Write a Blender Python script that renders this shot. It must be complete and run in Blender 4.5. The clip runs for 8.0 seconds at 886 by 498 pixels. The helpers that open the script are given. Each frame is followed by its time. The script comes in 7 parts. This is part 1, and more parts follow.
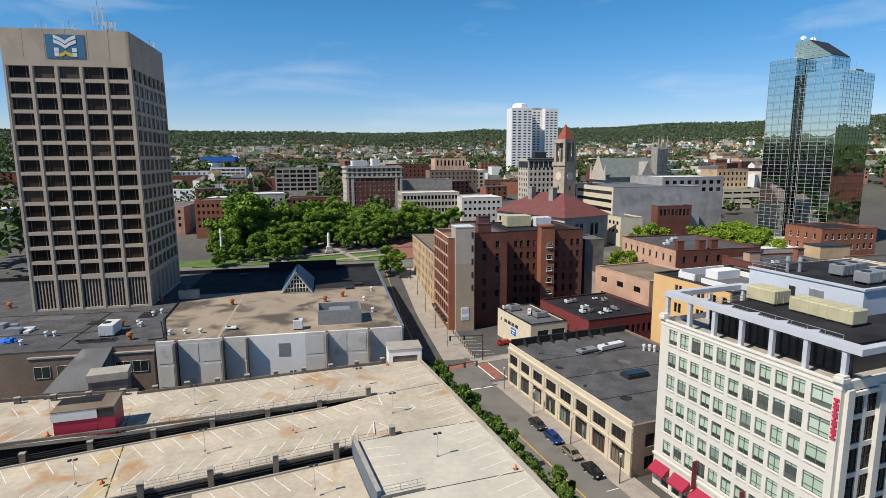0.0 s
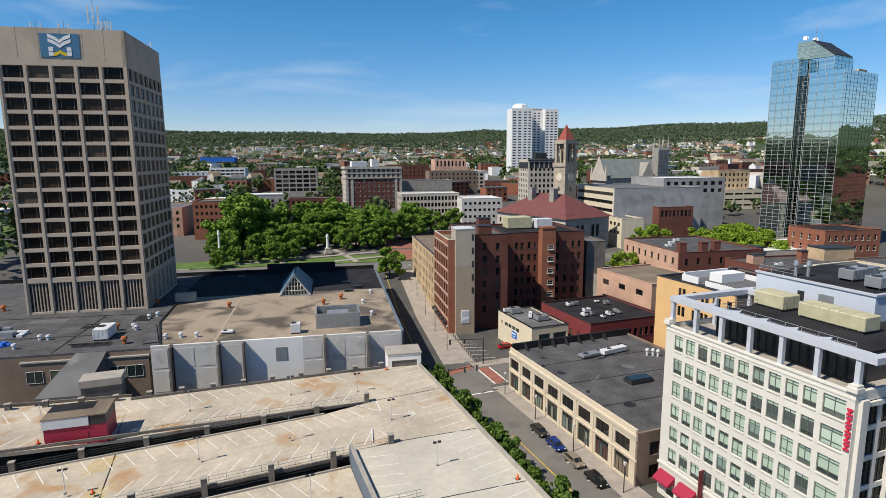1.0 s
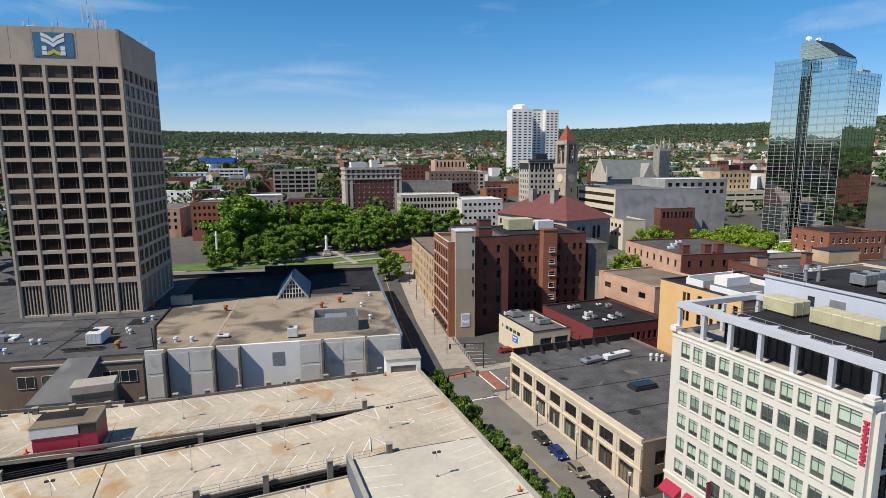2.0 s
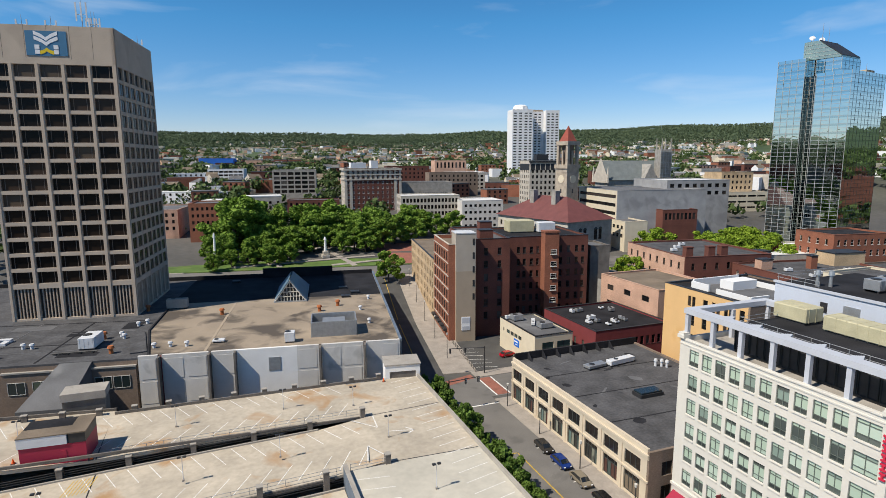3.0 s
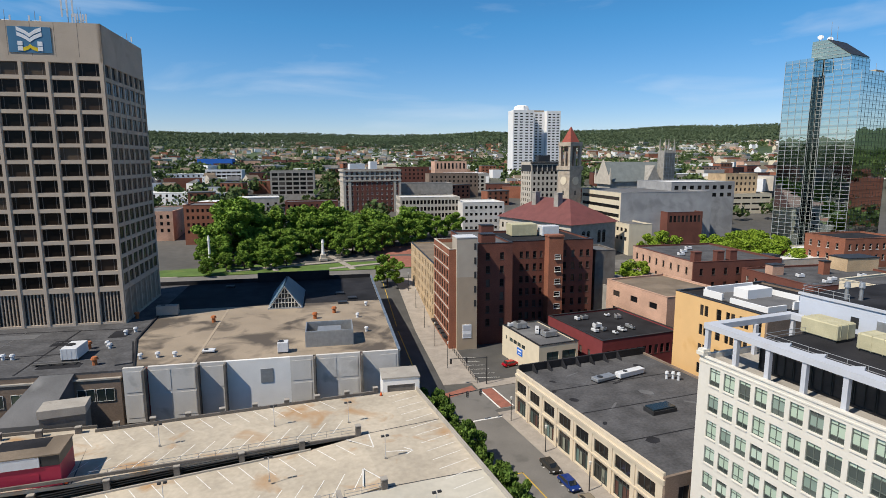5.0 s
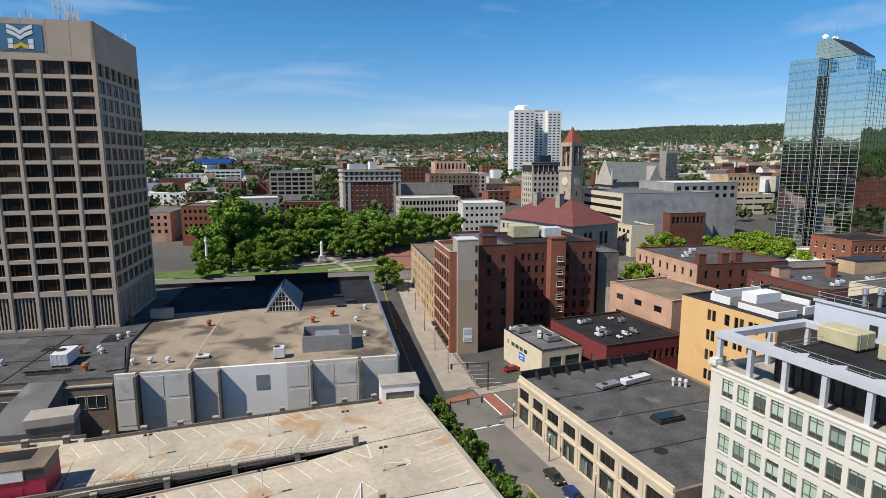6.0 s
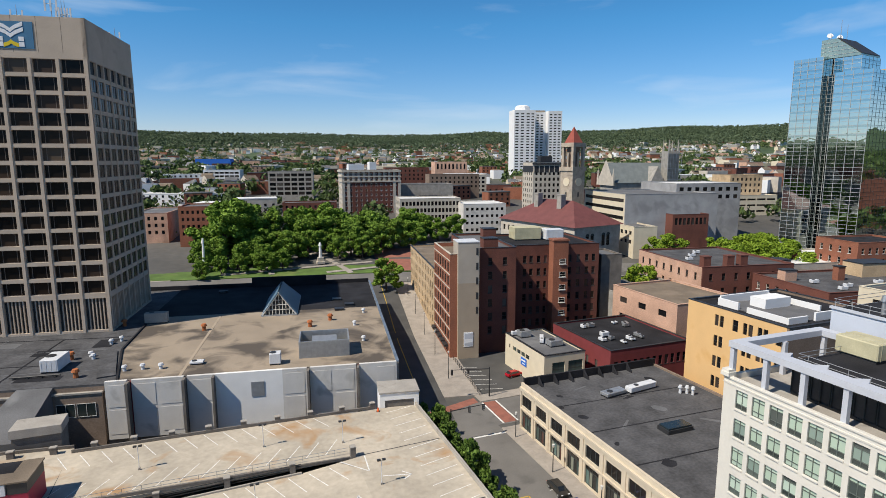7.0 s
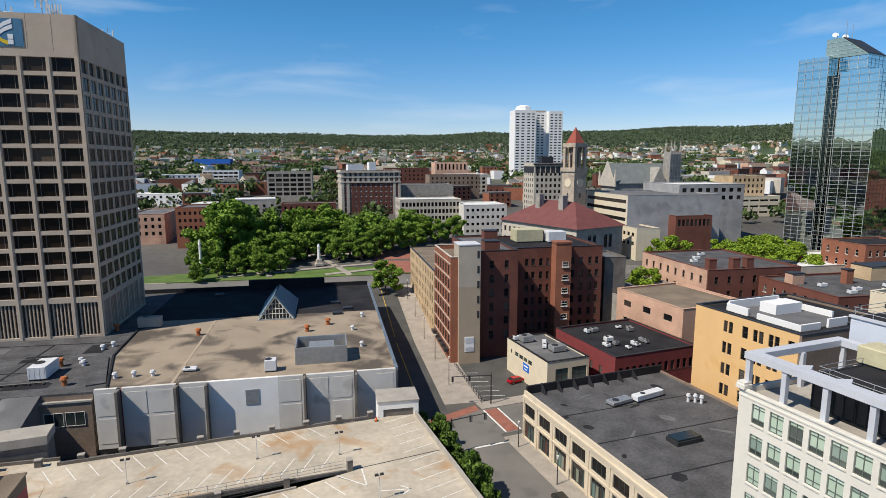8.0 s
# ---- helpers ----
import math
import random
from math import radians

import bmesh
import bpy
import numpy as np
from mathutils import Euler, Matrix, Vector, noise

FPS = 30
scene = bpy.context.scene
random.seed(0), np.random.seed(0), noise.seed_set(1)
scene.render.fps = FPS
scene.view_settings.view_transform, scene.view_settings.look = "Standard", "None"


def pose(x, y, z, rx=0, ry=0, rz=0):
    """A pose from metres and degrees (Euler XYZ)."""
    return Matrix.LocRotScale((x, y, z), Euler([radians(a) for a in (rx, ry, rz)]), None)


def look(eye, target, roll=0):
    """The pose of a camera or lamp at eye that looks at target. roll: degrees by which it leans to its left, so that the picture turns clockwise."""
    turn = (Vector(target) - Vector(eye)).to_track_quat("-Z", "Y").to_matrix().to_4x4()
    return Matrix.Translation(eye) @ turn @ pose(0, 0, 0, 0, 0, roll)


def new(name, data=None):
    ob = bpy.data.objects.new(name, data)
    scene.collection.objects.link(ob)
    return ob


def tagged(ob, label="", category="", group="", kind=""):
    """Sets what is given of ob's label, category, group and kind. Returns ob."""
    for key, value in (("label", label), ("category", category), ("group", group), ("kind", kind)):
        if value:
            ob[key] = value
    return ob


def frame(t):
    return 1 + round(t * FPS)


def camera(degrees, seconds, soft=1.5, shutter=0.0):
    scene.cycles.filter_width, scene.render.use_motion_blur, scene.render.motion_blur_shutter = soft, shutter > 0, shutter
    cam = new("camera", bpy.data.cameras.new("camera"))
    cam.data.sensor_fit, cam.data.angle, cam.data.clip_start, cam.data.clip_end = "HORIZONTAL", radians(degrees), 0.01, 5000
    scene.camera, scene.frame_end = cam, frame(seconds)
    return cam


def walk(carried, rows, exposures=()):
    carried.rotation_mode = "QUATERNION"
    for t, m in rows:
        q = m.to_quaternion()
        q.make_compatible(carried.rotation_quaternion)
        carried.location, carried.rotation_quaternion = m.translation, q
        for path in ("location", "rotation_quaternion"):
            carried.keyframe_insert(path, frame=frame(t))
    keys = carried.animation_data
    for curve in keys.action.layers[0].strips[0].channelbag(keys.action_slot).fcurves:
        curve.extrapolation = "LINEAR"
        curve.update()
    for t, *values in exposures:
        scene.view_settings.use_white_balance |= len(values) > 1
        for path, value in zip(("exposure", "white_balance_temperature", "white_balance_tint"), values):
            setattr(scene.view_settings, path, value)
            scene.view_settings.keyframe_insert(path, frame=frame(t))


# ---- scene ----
# lens and flight path
cam = camera(76.1, 8.0, soft=0.75)
METRES, EYE, TILT, LEAN, TURN = 23.0, 52.4, 0.0, 0.0, -20.9
ROWS = [
    (0.0, 0.0, 0.0, 0.0, -0.05, -9.08, 0.32),
    (0.5, -0.0005, 0.045, 0.0031, -0.06, -9.05, 0.31),
    (1.0, -0.0006, 0.0934, 0.0064, -0.06, -9.03, 0.29),
    (1.5, -0.001, 0.1449, 0.0094, -0.07, -9.0, 0.27),
    (3.0, -0.002, 0.3163, 0.0178, -0.06, -8.92, 0.22),
    (3.5, -0.0034, 0.3775, 0.0215, -0.06, -8.9, 0.21),
    (4.0, -0.0048, 0.4404, 0.025, -0.05, -8.88, 0.18),
    (4.5, -0.0068, 0.5052, 0.0287, -0.06, -8.87, 0.16),
    (6.0, -0.0123, 0.7111, 0.0383, -0.05, -8.87, 0.11),
    (6.5, -0.0142, 0.7791, 0.0414, -0.05, -8.87, 0.09),
    (7.0, -0.0162, 0.8487, 0.0446, -0.05, -8.85, 0.07),
    (7.5, -0.0179, 0.9218, 0.0479, -0.04, -8.84, 0.05),
    (8.0, -0.0202, 0.9984, 0.0515, -0.04, -8.83, 0.03),
]
walk(cam, [(t, pose(0, 0, EYE, TILT, LEAN, TURN) @ pose(METRES * x, METRES * y, METRES * z, 90 + pitch, roll, yaw)) for t, x, y, z, yaw, pitch, roll in ROWS])

# ---------------------------------------------------------------- light
SUN = Vector((-0.616, -0.122, 0.777)).normalized()
sun = new("sun", bpy.data.lights.new("sun", "SUN"))
sun.data.energy, sun.data.angle, sun.data.color = 5.5, radians(0.53), (1.0, 0.925, 0.80)
sun.matrix_world = look((0, 0, 0), tuple(-SUN))
world = bpy.data.worlds.new("sky")
scene.world = world
world.use_nodes = True
wn, wl = world.node_tree.nodes, world.node_tree.links
sky = wn.new("ShaderNodeTexSky")
sky.sky_type, sky.sun_disc = "NISHITA", False
sky.sun_elevation = math.asin(SUN.z)
sky.sun_rotation = math.atan2(SUN.x, SUN.y)
sky.air_density, sky.dust_density, sky.ozone_density = 1.0, 0.0, 2.6
bg = wn["Background"]
bg.inputs["Strength"].default_value = 0.104
hsv = wn.new("ShaderNodeHueSaturation")
hsv.inputs["Saturation"].default_value = 1.25
blue = wn.new("ShaderNodeMixRGB")
blue.blend_type, blue.inputs[0].default_value = "MULTIPLY", 1.0
wl.new(sky.outputs[0], blue.inputs[1])
# clear, washed air: deeper azure low; unseen zenith dimmed and warmed to lessen skylight
hgt, hsep, hramp = wn.new("ShaderNodeTexCoord"), wn.new("ShaderNodeSeparateXYZ"), wn.new("ShaderNodeValToRGB")
wl.new(hgt.outputs["Generated"], hsep.inputs[0])
wl.new(hsep.outputs[2], hramp.inputs[0])
hramp.color_ramp.elements.new(0.5)
for stop, (at_z, tone) in zip(hramp.color_ramp.elements, ((0.0, (0.85, 0.83, 0.95)), (0.22, (0.82, 0.985, 1.0)), (0.6, (0.80, 0.74, 0.66)))):
    stop.position, stop.color = at_z, (*tone, 1)
hgain = wn.new("ShaderNodeMixRGB")
hgain.blend_type, hgain.inputs[0].default_value, hgain.inputs[2].default_value = "MULTIPLY", 1.0, (1.06, 1.06, 1.16, 1)
wl.new(hramp.outputs[0], hgain.inputs[1])
wl.new(hgain.outputs[0], blue.inputs[2])
wl.new(blue.outputs[0], hsv.inputs["Color"])
# thin streaks of cirrus
wtc, wmap, wno = wn.new("ShaderNodeTexCoord"), wn.new("ShaderNodeMapping"), wn.new("ShaderNodeTexNoise")
wmap.inputs["Rotation"].default_value = (0, 0, radians(20))
wmap.inputs["Scale"].default_value = (2.2, 2.2, 11.0)
wno.inputs["Scale"].default_value, wno.inputs["Detail"].default_value, wno.inputs["Distortion"].default_value = 1.6, 7, 0.4
wl.new(wtc.outputs["Generated"], wmap.inputs[0])
wl.new(wmap.outputs[0], wno.inputs["Vector"])
wr = wn.new("ShaderNodeValToRGB")
wr.color_ramp.elements[0].position, wr.color_ramp.elements[0].color = 0.56, (0, 0, 0, 1)
wr.color_ramp.elements[1].position, wr.color_ramp.elements[1].color = 0.80, (0.35, 0.35, 0.35, 1)
wl.new(wno.outputs["Fac"], wr.inputs[0])
wmx = wn.new("ShaderNodeMixRGB")
wmx.inputs[2].default_value = (7.5, 8.2, 9.0, 1)
wl.new(wr.outputs[0], wmx.inputs[0])
wl.new(hsv.outputs[0], wmx.inputs[1])
wl.new(wmx.outputs[0], bg.inputs["Color"])
scene.view_settings.exposure = 0.0


# ---------------------------------------------------------------- materials
def nodes_of(m):
    m.use_nodes = True
    return m.node_tree.nodes, m.node_tree.links, m.node_tree.nodes["Principled BSDF"]


def ramp(nt, links, fac, stops):
    r = nt.new("ShaderNodeValToRGB")
    while len(r.color_ramp.elements) < len(stops):
        r.color_ramp.elements.new(0.5)
    for e, (p, c) in zip(r.color_ramp.elements, stops):
        e.position, e.color = p, (*c, 1)
    links.new(fac, r.inputs[0])
    return r.outputs[0]


def tint(c, k):
    return tuple(max(0.0, min(1.0, v * k)) for v in c)


def surface(name, col, var=0.18, scale=0.35, fine=6.0, rough=0.85, metal=0.0, bump=0.15, stain=None, stain_scale=0.12, stain_at=0.58, rand=0.0, spec=0.5):
    """Weathered surface: broad mottling, fine grain, optional stains and a tint that differs from piece to piece."""
    m = bpy.data.materials.new(name)
    n, l, p = nodes_of(m)
    tc = n.new("ShaderNodeTexCoord")
    a = n.new("ShaderNodeTexNoise")
    a.inputs["Scale"].default_value, a.inputs["Detail"].default_value = scale, 6
    b = n.new("ShaderNodeTexNoise")
    b.inputs["Scale"].default_value, b.inputs["Detail"].default_value = fine, 4
    l.new(tc.outputs["Object"], a.inputs["Vector"])
    l.new(tc.outputs["Object"], b.inputs["Vector"])
    out = ramp(n, l, a.outputs["Fac"], [(0.3, tint(col, 1 - var)), (0.7, tint(col, 1 + var))])
    mx = n.new("ShaderNodeMixRGB")
    mx.blend_type, mx.inputs[0].default_value = "MULTIPLY", 1.0
    l.new(out, mx.inputs[1])
    l.new(ramp(n, l, b.outputs["Fac"], [(0.3, (1 - var,) * 3), (0.7, (1.0,) * 3)]), mx.inputs[2])
    out = mx.outputs[0]
    if stain:
        s = n.new("ShaderNodeTexNoise")
        s.inputs["Scale"].default_value, s.inputs["Detail"].default_value = stain_scale, 8
        s.inputs["Distortion"].default_value = 0.6
        l.new(tc.outputs["Object"], s.inputs["Vector"])
        f = ramp(n, l, s.outputs["Fac"], [(stain_at, (0, 0, 0)), (stain_at + 0.14, (0.85,) * 3)])
        m2 = n.new("ShaderNodeMixRGB")
        l.new(f, m2.inputs[0])
        l.new(out, m2.inputs[1])
        m2.inputs[2].default_value = (*stain, 1)
        out = m2.outputs[0]
    if rand:
        oi = n.new("ShaderNodeObjectInfo")
        m3 = n.new("ShaderNodeMixRGB")
        m3.blend_type, m3.inputs[0].default_value = "MULTIPLY", 1.0
        l.new(out, m3.inputs[1])
        l.new(ramp(n, l, oi.outputs["Random"], [(0, (1 - rand,) * 3), (1, (1.0,) * 3)]), m3.inputs[2])
        out = m3.outputs[0]
    l.new(out, p.inputs["Base Color"])
    p.inputs["Roughness"].default_value, p.inputs["Metallic"].default_value = rough, metal
    p.inputs["Specular IOR Level"].default_value = spec
    if bump:
        bp = n.new("ShaderNodeBump")
        bp.inputs["Strength"].default_value, bp.inputs["Distance"].default_value = bump, 0.05
        l.new(b.outputs["Fac"], bp.inputs["Height"])
        l.new(bp.outputs[0], p.inputs["Normal"])
    return m


def brickwork(name, col, mortar, rough=0.9, rows=0.3):
    """Brick courses at real size, too fine to be pieces at this range, with broad soot stains."""
    m = surface(name, col, var=0.2, scale=0.15, fine=3.0, rough=rough, stain=tint(col, 0.55), stain_scale=0.1, stain_at=0.6)
    n, l = m.node_tree.nodes, m.node_tree.links
    p = n["Principled BSDF"]
    src = p.inputs["Base Color"].links[0].from_socket
    tc = n.new("ShaderNodeTexCoord")
    sep, comb, add = n.new("ShaderNodeSeparateXYZ"), n.new("ShaderNodeCombineXYZ"), n.new("ShaderNodeMath")
    l.new(tc.outputs["Object"], sep.inputs[0])
    l.new(sep.outputs[0], add.inputs[0])
    l.new(sep.outputs[1], add.inputs[1])
    l.new(add.outputs[0], comb.inputs[0])
    l.new(sep.outputs[2], comb.inputs[1])
    bt = n.new("ShaderNodeTexBrick")
    bt.inputs["Scale"].default_value = 1.0
    bt.inputs["Brick Width"].default_value, bt.inputs["Row Height"].default_value, bt.inputs["Mortar Size"].default_value = 0.24, 0.08, 0.008
    bt.inputs["Color1"].default_value, bt.inputs["Color2"].default_value = (1, 1, 1, 1), (0.72, 0.72, 0.72, 1)
    bt.inputs["Mortar"].default_value = (*mortar, 1)
    l.new(comb.outputs[0], bt.inputs["Vector"])
    mx = n.new("ShaderNodeMixRGB")
    mx.blend_type, mx.inputs[0].default_value = "MULTIPLY", 0.8
    l.new(src, mx.inputs[1])
    l.new(bt.outputs["Color"], mx.inputs[2])
    l.new(mx.outputs[0], p.inputs["Base Color"])
    return m


def pane(name, stops, rough=0.06, spec=0.9, metal=0.0):
    """Window glass seen from outside with a blind or a dark room behind it, chosen window by window."""
    m = bpy.data.materials.new(name)
    n, l, p = nodes_of(m)
    oi = n.new("ShaderNodeObjectInfo")
    r = n.new("ShaderNodeValToRGB")
    r.color_ramp.interpolation = "CONSTANT"
    while len(r.color_ramp.elements) < len(stops):
        r.color_ramp.elements.new(0.5)
    for e, (q, c) in zip(r.color_ramp.elements, stops):
        e.position, e.color = q, (*c, 1)
    l.new(oi.outputs["Random"], r.inputs[0])
    l.new(r.outputs[0], p.inputs["Base Color"])
    p.inputs["Roughness"].default_value, p.inputs["Specular IOR Level"].default_value, p.inputs["Metallic"].default_value = rough, spec, metal
    return m


def foliage(name, dark, light):
    m = bpy.data.materials.new(name)
    n, l, p = nodes_of(m)
    g = n.new("ShaderNodeNewGeometry")
    l.new(ramp(n, l, g.outputs["Random Per Island"], [(0.0, dark), (0.6, tuple((a + b) / 2 for a, b in zip(dark, light))), (1.0, light)]), p.inputs["Base Color"])
    p.inputs["Roughness"].default_value = 0.6
    p.inputs["Specular IOR Level"].default_value = 0.12
    p.inputs["Subsurface Weight"].default_value = 0.0
    return m


CONCRETE_DECK = surface("deck_concrete", (0.47, 0.41, 0.325), var=0.18, scale=0.13, fine=1.2, rough=0.9, stain=(0.36, 0.20, 0.08), stain_scale=0.16, stain_at=0.575)
CONCRETE_PALE = surface("pale_deck_coating", (0.51, 0.475, 0.40), var=0.12, scale=0.1, fine=1.0, rough=0.85, stain=(0.36, 0.31, 0.24), stain_scale=0.1, stain_at=0.6)
CONCRETE = surface("concrete", (0.36, 0.33, 0.29), var=0.15, scale=0.3, stain=(0.2, 0.18, 0.16), stain_scale=0.4, stain_at=0.6)
CONCRETE_DARK = surface("weathered_shaded_concrete", (0.17, 0.15, 0.13), var=0.25, scale=0.4)
TOWER_CONCRETE = surface("tower_concrete", (0.48, 0.395, 0.315), var=0.08, scale=0.2, fine=4, stain=(0.38, 0.31, 0.245), stain_scale=0.15)
TAN_ROOF = surface("gravel_roof", (0.31, 0.25, 0.185), var=0.12, scale=0.12, fine=4, stain=(0.05, 0.04, 0.033), stain_scale=0.11, stain_at=0.49)
DARK_ROOF = surface("membrane_roof", (0.095, 0.094, 0.098), var=0.3, scale=0.25, fine=2, rough=0.9, spec=0.2, stain=(0.035, 0.035, 0.038), stain_scale=0.3, stain_at=0.62)
BLACK_ROOF = surface("bitumen_roof", (0.028, 0.028, 0.032), var=0.35, scale=0.2, rough=0.9, spec=0.15)
GREY_ROOF = surface("grey_roof", (0.13, 0.13, 0.135), var=0.25, scale=0.15, stain=(0.2, 0.2, 0.2), stain_scale=0.1)
WHITE_ROOF = surface("white_roof", (0.66, 0.66, 0.65), var=0.08, scale=0.2, stain=(0.45, 0.45, 0.45), stain_scale=0.15)
BROWN_ROOF = surface("brown_gravel_roof", (0.20, 0.155, 0.11), var=0.25, scale=0.2)
RED_TILE = surface("red_roof_tile", (0.155, 0.05, 0.046), var=0.15, scale=0.3, rough=0.7)
ASPHALT = surface("asphalt", (0.165, 0.155, 0.143), var=0.15, scale=0.15, fine=4, stain=(0.10, 0.095, 0.088), stain_scale=0.2, stain_at=0.58)
ASPHALT_LOT = surface("lot_asphalt", (0.075, 0.073, 0.07), var=0.2, scale=0.2)
PAVING = surface("paving", (0.34, 0.30, 0.26), var=0.15, scale=0.4, fine=3)
BRICK_PAVING = surface("brick_paving", (0.30, 0.115, 0.08), var=0.2, scale=0.6)
PAINT_WHITE = surface("white_paint", (0.72, 0.70, 0.66), var=0.15, scale=1.5)
PAINT_YELLOW = surface("yellow_paint", (0.62, 0.40, 0.04), var=0.2, scale=1.5)
GRASS = surface("grass", (0.10, 0.17, 0.03), var=0.3, scale=0.15, fine=3, stain=(0.16, 0.18, 0.05), stain_scale=0.08)
MALL_PANEL = surface("mall_panel", (0.60, 0.575, 0.54), var=0.06, scale=0.3, stain=(0.38, 0.365, 0.34), stain_scale=0.2)
MALL_WHITE = surface("mall_white", (0.79, 0.775, 0.75), var=0.05, scale=0.3)
METAL_GREY = surface("galvanised_metal", (0.42, 0.43, 0.44), var=0.12, scale=1.0, rough=0.45, metal=0.6, bump=0.02)
METAL_WHITE = surface("white_metal", (0.62, 0.63, 0.65), var=0.08, scale=0.6, rough=0.5, bump=0.02)
METAL_DARK = surface("dark_metal", (0.03, 0.03, 0.032), var=0.2, scale=1.0, rough=0.5, bump=0.02)
METAL_CREAM = surface("cream_metal", (0.50, 0.46, 0.30), var=0.12, scale=0.6, rough=0.55, bump=0.02)
RING_BLUE = surface("blue_grey_cladding", (0.48, 0.50, 0.55), var=0.05, scale=0.4, rough=0.55, bump=0.02)
RUST_ORANGE = surface("orange_vent", (0.42, 0.13, 0.04), var=0.25, scale=2.0)
DOOR_RED = surface("crimson_panel", (0.33, 0.012, 0.045), var=0.06, scale=0.5, rough=0.6, bump=0.02)
COLLEGE_WHITE = surface("glazed_terracotta", (0.66, 0.63, 0.565), var=0.05, scale=0.25, fine=3, rough=0.6, stain=(0.66, 0.62, 0.55), stain_scale=0.25, stain_at=0.62)
BEIGE = surface("beige_render", (0.60, 0.51, 0.385), var=0.07, scale=0.4, stain=(0.46, 0.38, 0.29), stain_scale=0.3, stain_at=0.62)
CREAM = surface("cream_render", (0.64, 0.56, 0.42), var=0.06, scale=0.4)
YELLOW = surface("ochre_render", (0.70, 0.445, 0.20), var=0.05, scale=0.2, stain=(0.62, 0.36, 0.13), stain_scale=0.2)
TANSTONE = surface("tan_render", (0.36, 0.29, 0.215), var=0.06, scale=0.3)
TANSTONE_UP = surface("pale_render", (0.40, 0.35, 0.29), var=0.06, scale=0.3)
GREYSTONE = surface("grey_stone", (0.33, 0.31, 0.28), var=0.2, scale=0.4)
PALE_STONE = surface("pale_stone", (0.50, 0.45, 0.38), var=0.12, scale=0.4)
WHITE_WALL = surface("white_concrete", (0.74, 0.74, 0.74), var=0.04, scale=0.2)
BRICK_RED = brickwork("red_brick", (0.33, 0.125, 0.072), (0.8, 0.75, 0.7))
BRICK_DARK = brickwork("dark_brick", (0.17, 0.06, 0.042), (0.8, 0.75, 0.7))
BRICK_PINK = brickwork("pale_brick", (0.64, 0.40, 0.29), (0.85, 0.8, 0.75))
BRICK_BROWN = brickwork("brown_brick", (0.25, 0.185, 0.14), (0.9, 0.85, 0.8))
BRICK_TAN = brickwork("tan_brick", (0.60, 0.44, 0.27), (0.9, 0.85, 0.8))
RED_PAINT = surface("maroon_paint", (0.185, 0.032, 0.034), var=0.12, scale=0.4)
GLASS_BROWN = pane("bronze_window", [(0, (0.010, 0.008, 0.007)), (0.5, (0.022, 0.015, 0.011)), (0.78, (0.045, 0.031, 0.023)), (0.93, (0.09, 0.068, 0.05))], rough=0.22, spec=0.12)
GLASS_DARK = pane("dark_window", [(0, (0.010, 0.010, 0.011)), (0.5, (0.022, 0.018, 0.016)), (0.78, (0.05, 0.04, 0.035)), (0.93, (0.10, 0.085, 0.075))], rough=0.10, spec=0.25)
GLASS_BLIND_PANE = pane("blind_window", [(0, (0.40, 0.50, 0.40)), (0.5, (0.46, 0.56, 0.47)), (0.72, (0.07, 0.085, 0.08)), (0.86, (0.22, 0.29, 0.25))], rough=0.08, spec=0.6)
GLASS_SHOP = pane("shop_window", [(0, (0.02, 0.03, 0.03)), (0.5, (0.06, 0.10, 0.09)), (0.75, (0.09, 0.11, 0.08))], rough=0.08, spec=0.8)
def wavy(m, strength):
    """Panes never lie quite true: a slow ripple in what they mirror."""
    n, l, p = nodes_of(m)
    tc, ns, bp = n.new("ShaderNodeTexCoord"), n.new("ShaderNodeTexNoise"), n.new("ShaderNodeBump")
    ns.inputs["Scale"].default_value, ns.inputs["Detail"].default_value = 0.22, 2
    l.new(tc.outputs["Object"], ns.inputs["Vector"])
    bp.inputs["Strength"].default_value, bp.inputs["Distance"].default_value = strength, 0.12
    l.new(ns.outputs["Fac"], bp.inputs["Height"])
    l.new(bp.outputs[0], p.inputs["Normal"])
    return m


GLASS_MIRROR = wavy(pane("mirror_glass", [(0, (0.55, 0.63, 0.61)), (0.5, (0.58, 0.66, 0.64))], rough=0.015, metal=1.0), 0.25)
GLASS_SPANDREL = pane("spandrel_glass", [(0, (0.46, 0.54, 0.53))], rough=0.05, metal=1.0)
GLASS_CROWN = pane("crown_glass", [(0, (0.30, 0.37, 0.32))], rough=0.12, spec=0.6, metal=0.45)
GLASS_SLOT = pane("slot_glass", [(0, (0.10, 0.12, 0.12))], rough=0.08, metal=1.0)
# lighter bronze than the south panes, the reflection put into the colour
GLASS_EAST = pane("sheen_bronze_window", [(0, (0.035, 0.027, 0.022)), (0.4, (0.05, 0.04, 0.032)), (0.8, (0.07, 0.055, 0.045))], rough=0.2, spec=0.2)
GLASS_DISPLAY = pane("display_window", [(0, (0.015, 0.017, 0.017)), (0.3, (0.05, 0.075, 0.07)), (0.5, (0.10, 0.16, 0.15)), (0.68, (0.20, 0.21, 0.17)), (0.84, (0.07, 0.03, 0.025))], rough=0.08, spec=0.5)
GLASS_ROOF = pane("skylight_glass", [(0, (0.02, 0.03, 0.035))], rough=0.15, spec=0.4)
FRAME_WHITE = surface("white_frame", (0.62, 0.60, 0.55), var=0.05, bump=0)
FRAME_DARK = surface("dark_frame", (0.035, 0.04, 0.038), var=0.1, bump=0)
FRAME_TOWER = surface("bronze_frame", (0.15, 0.12, 0.10), var=0.1, bump=0)
FRAME_GREEN = surface("grey_green_frame", (0.10, 0.12, 0.105), var=0.1, bump=0)
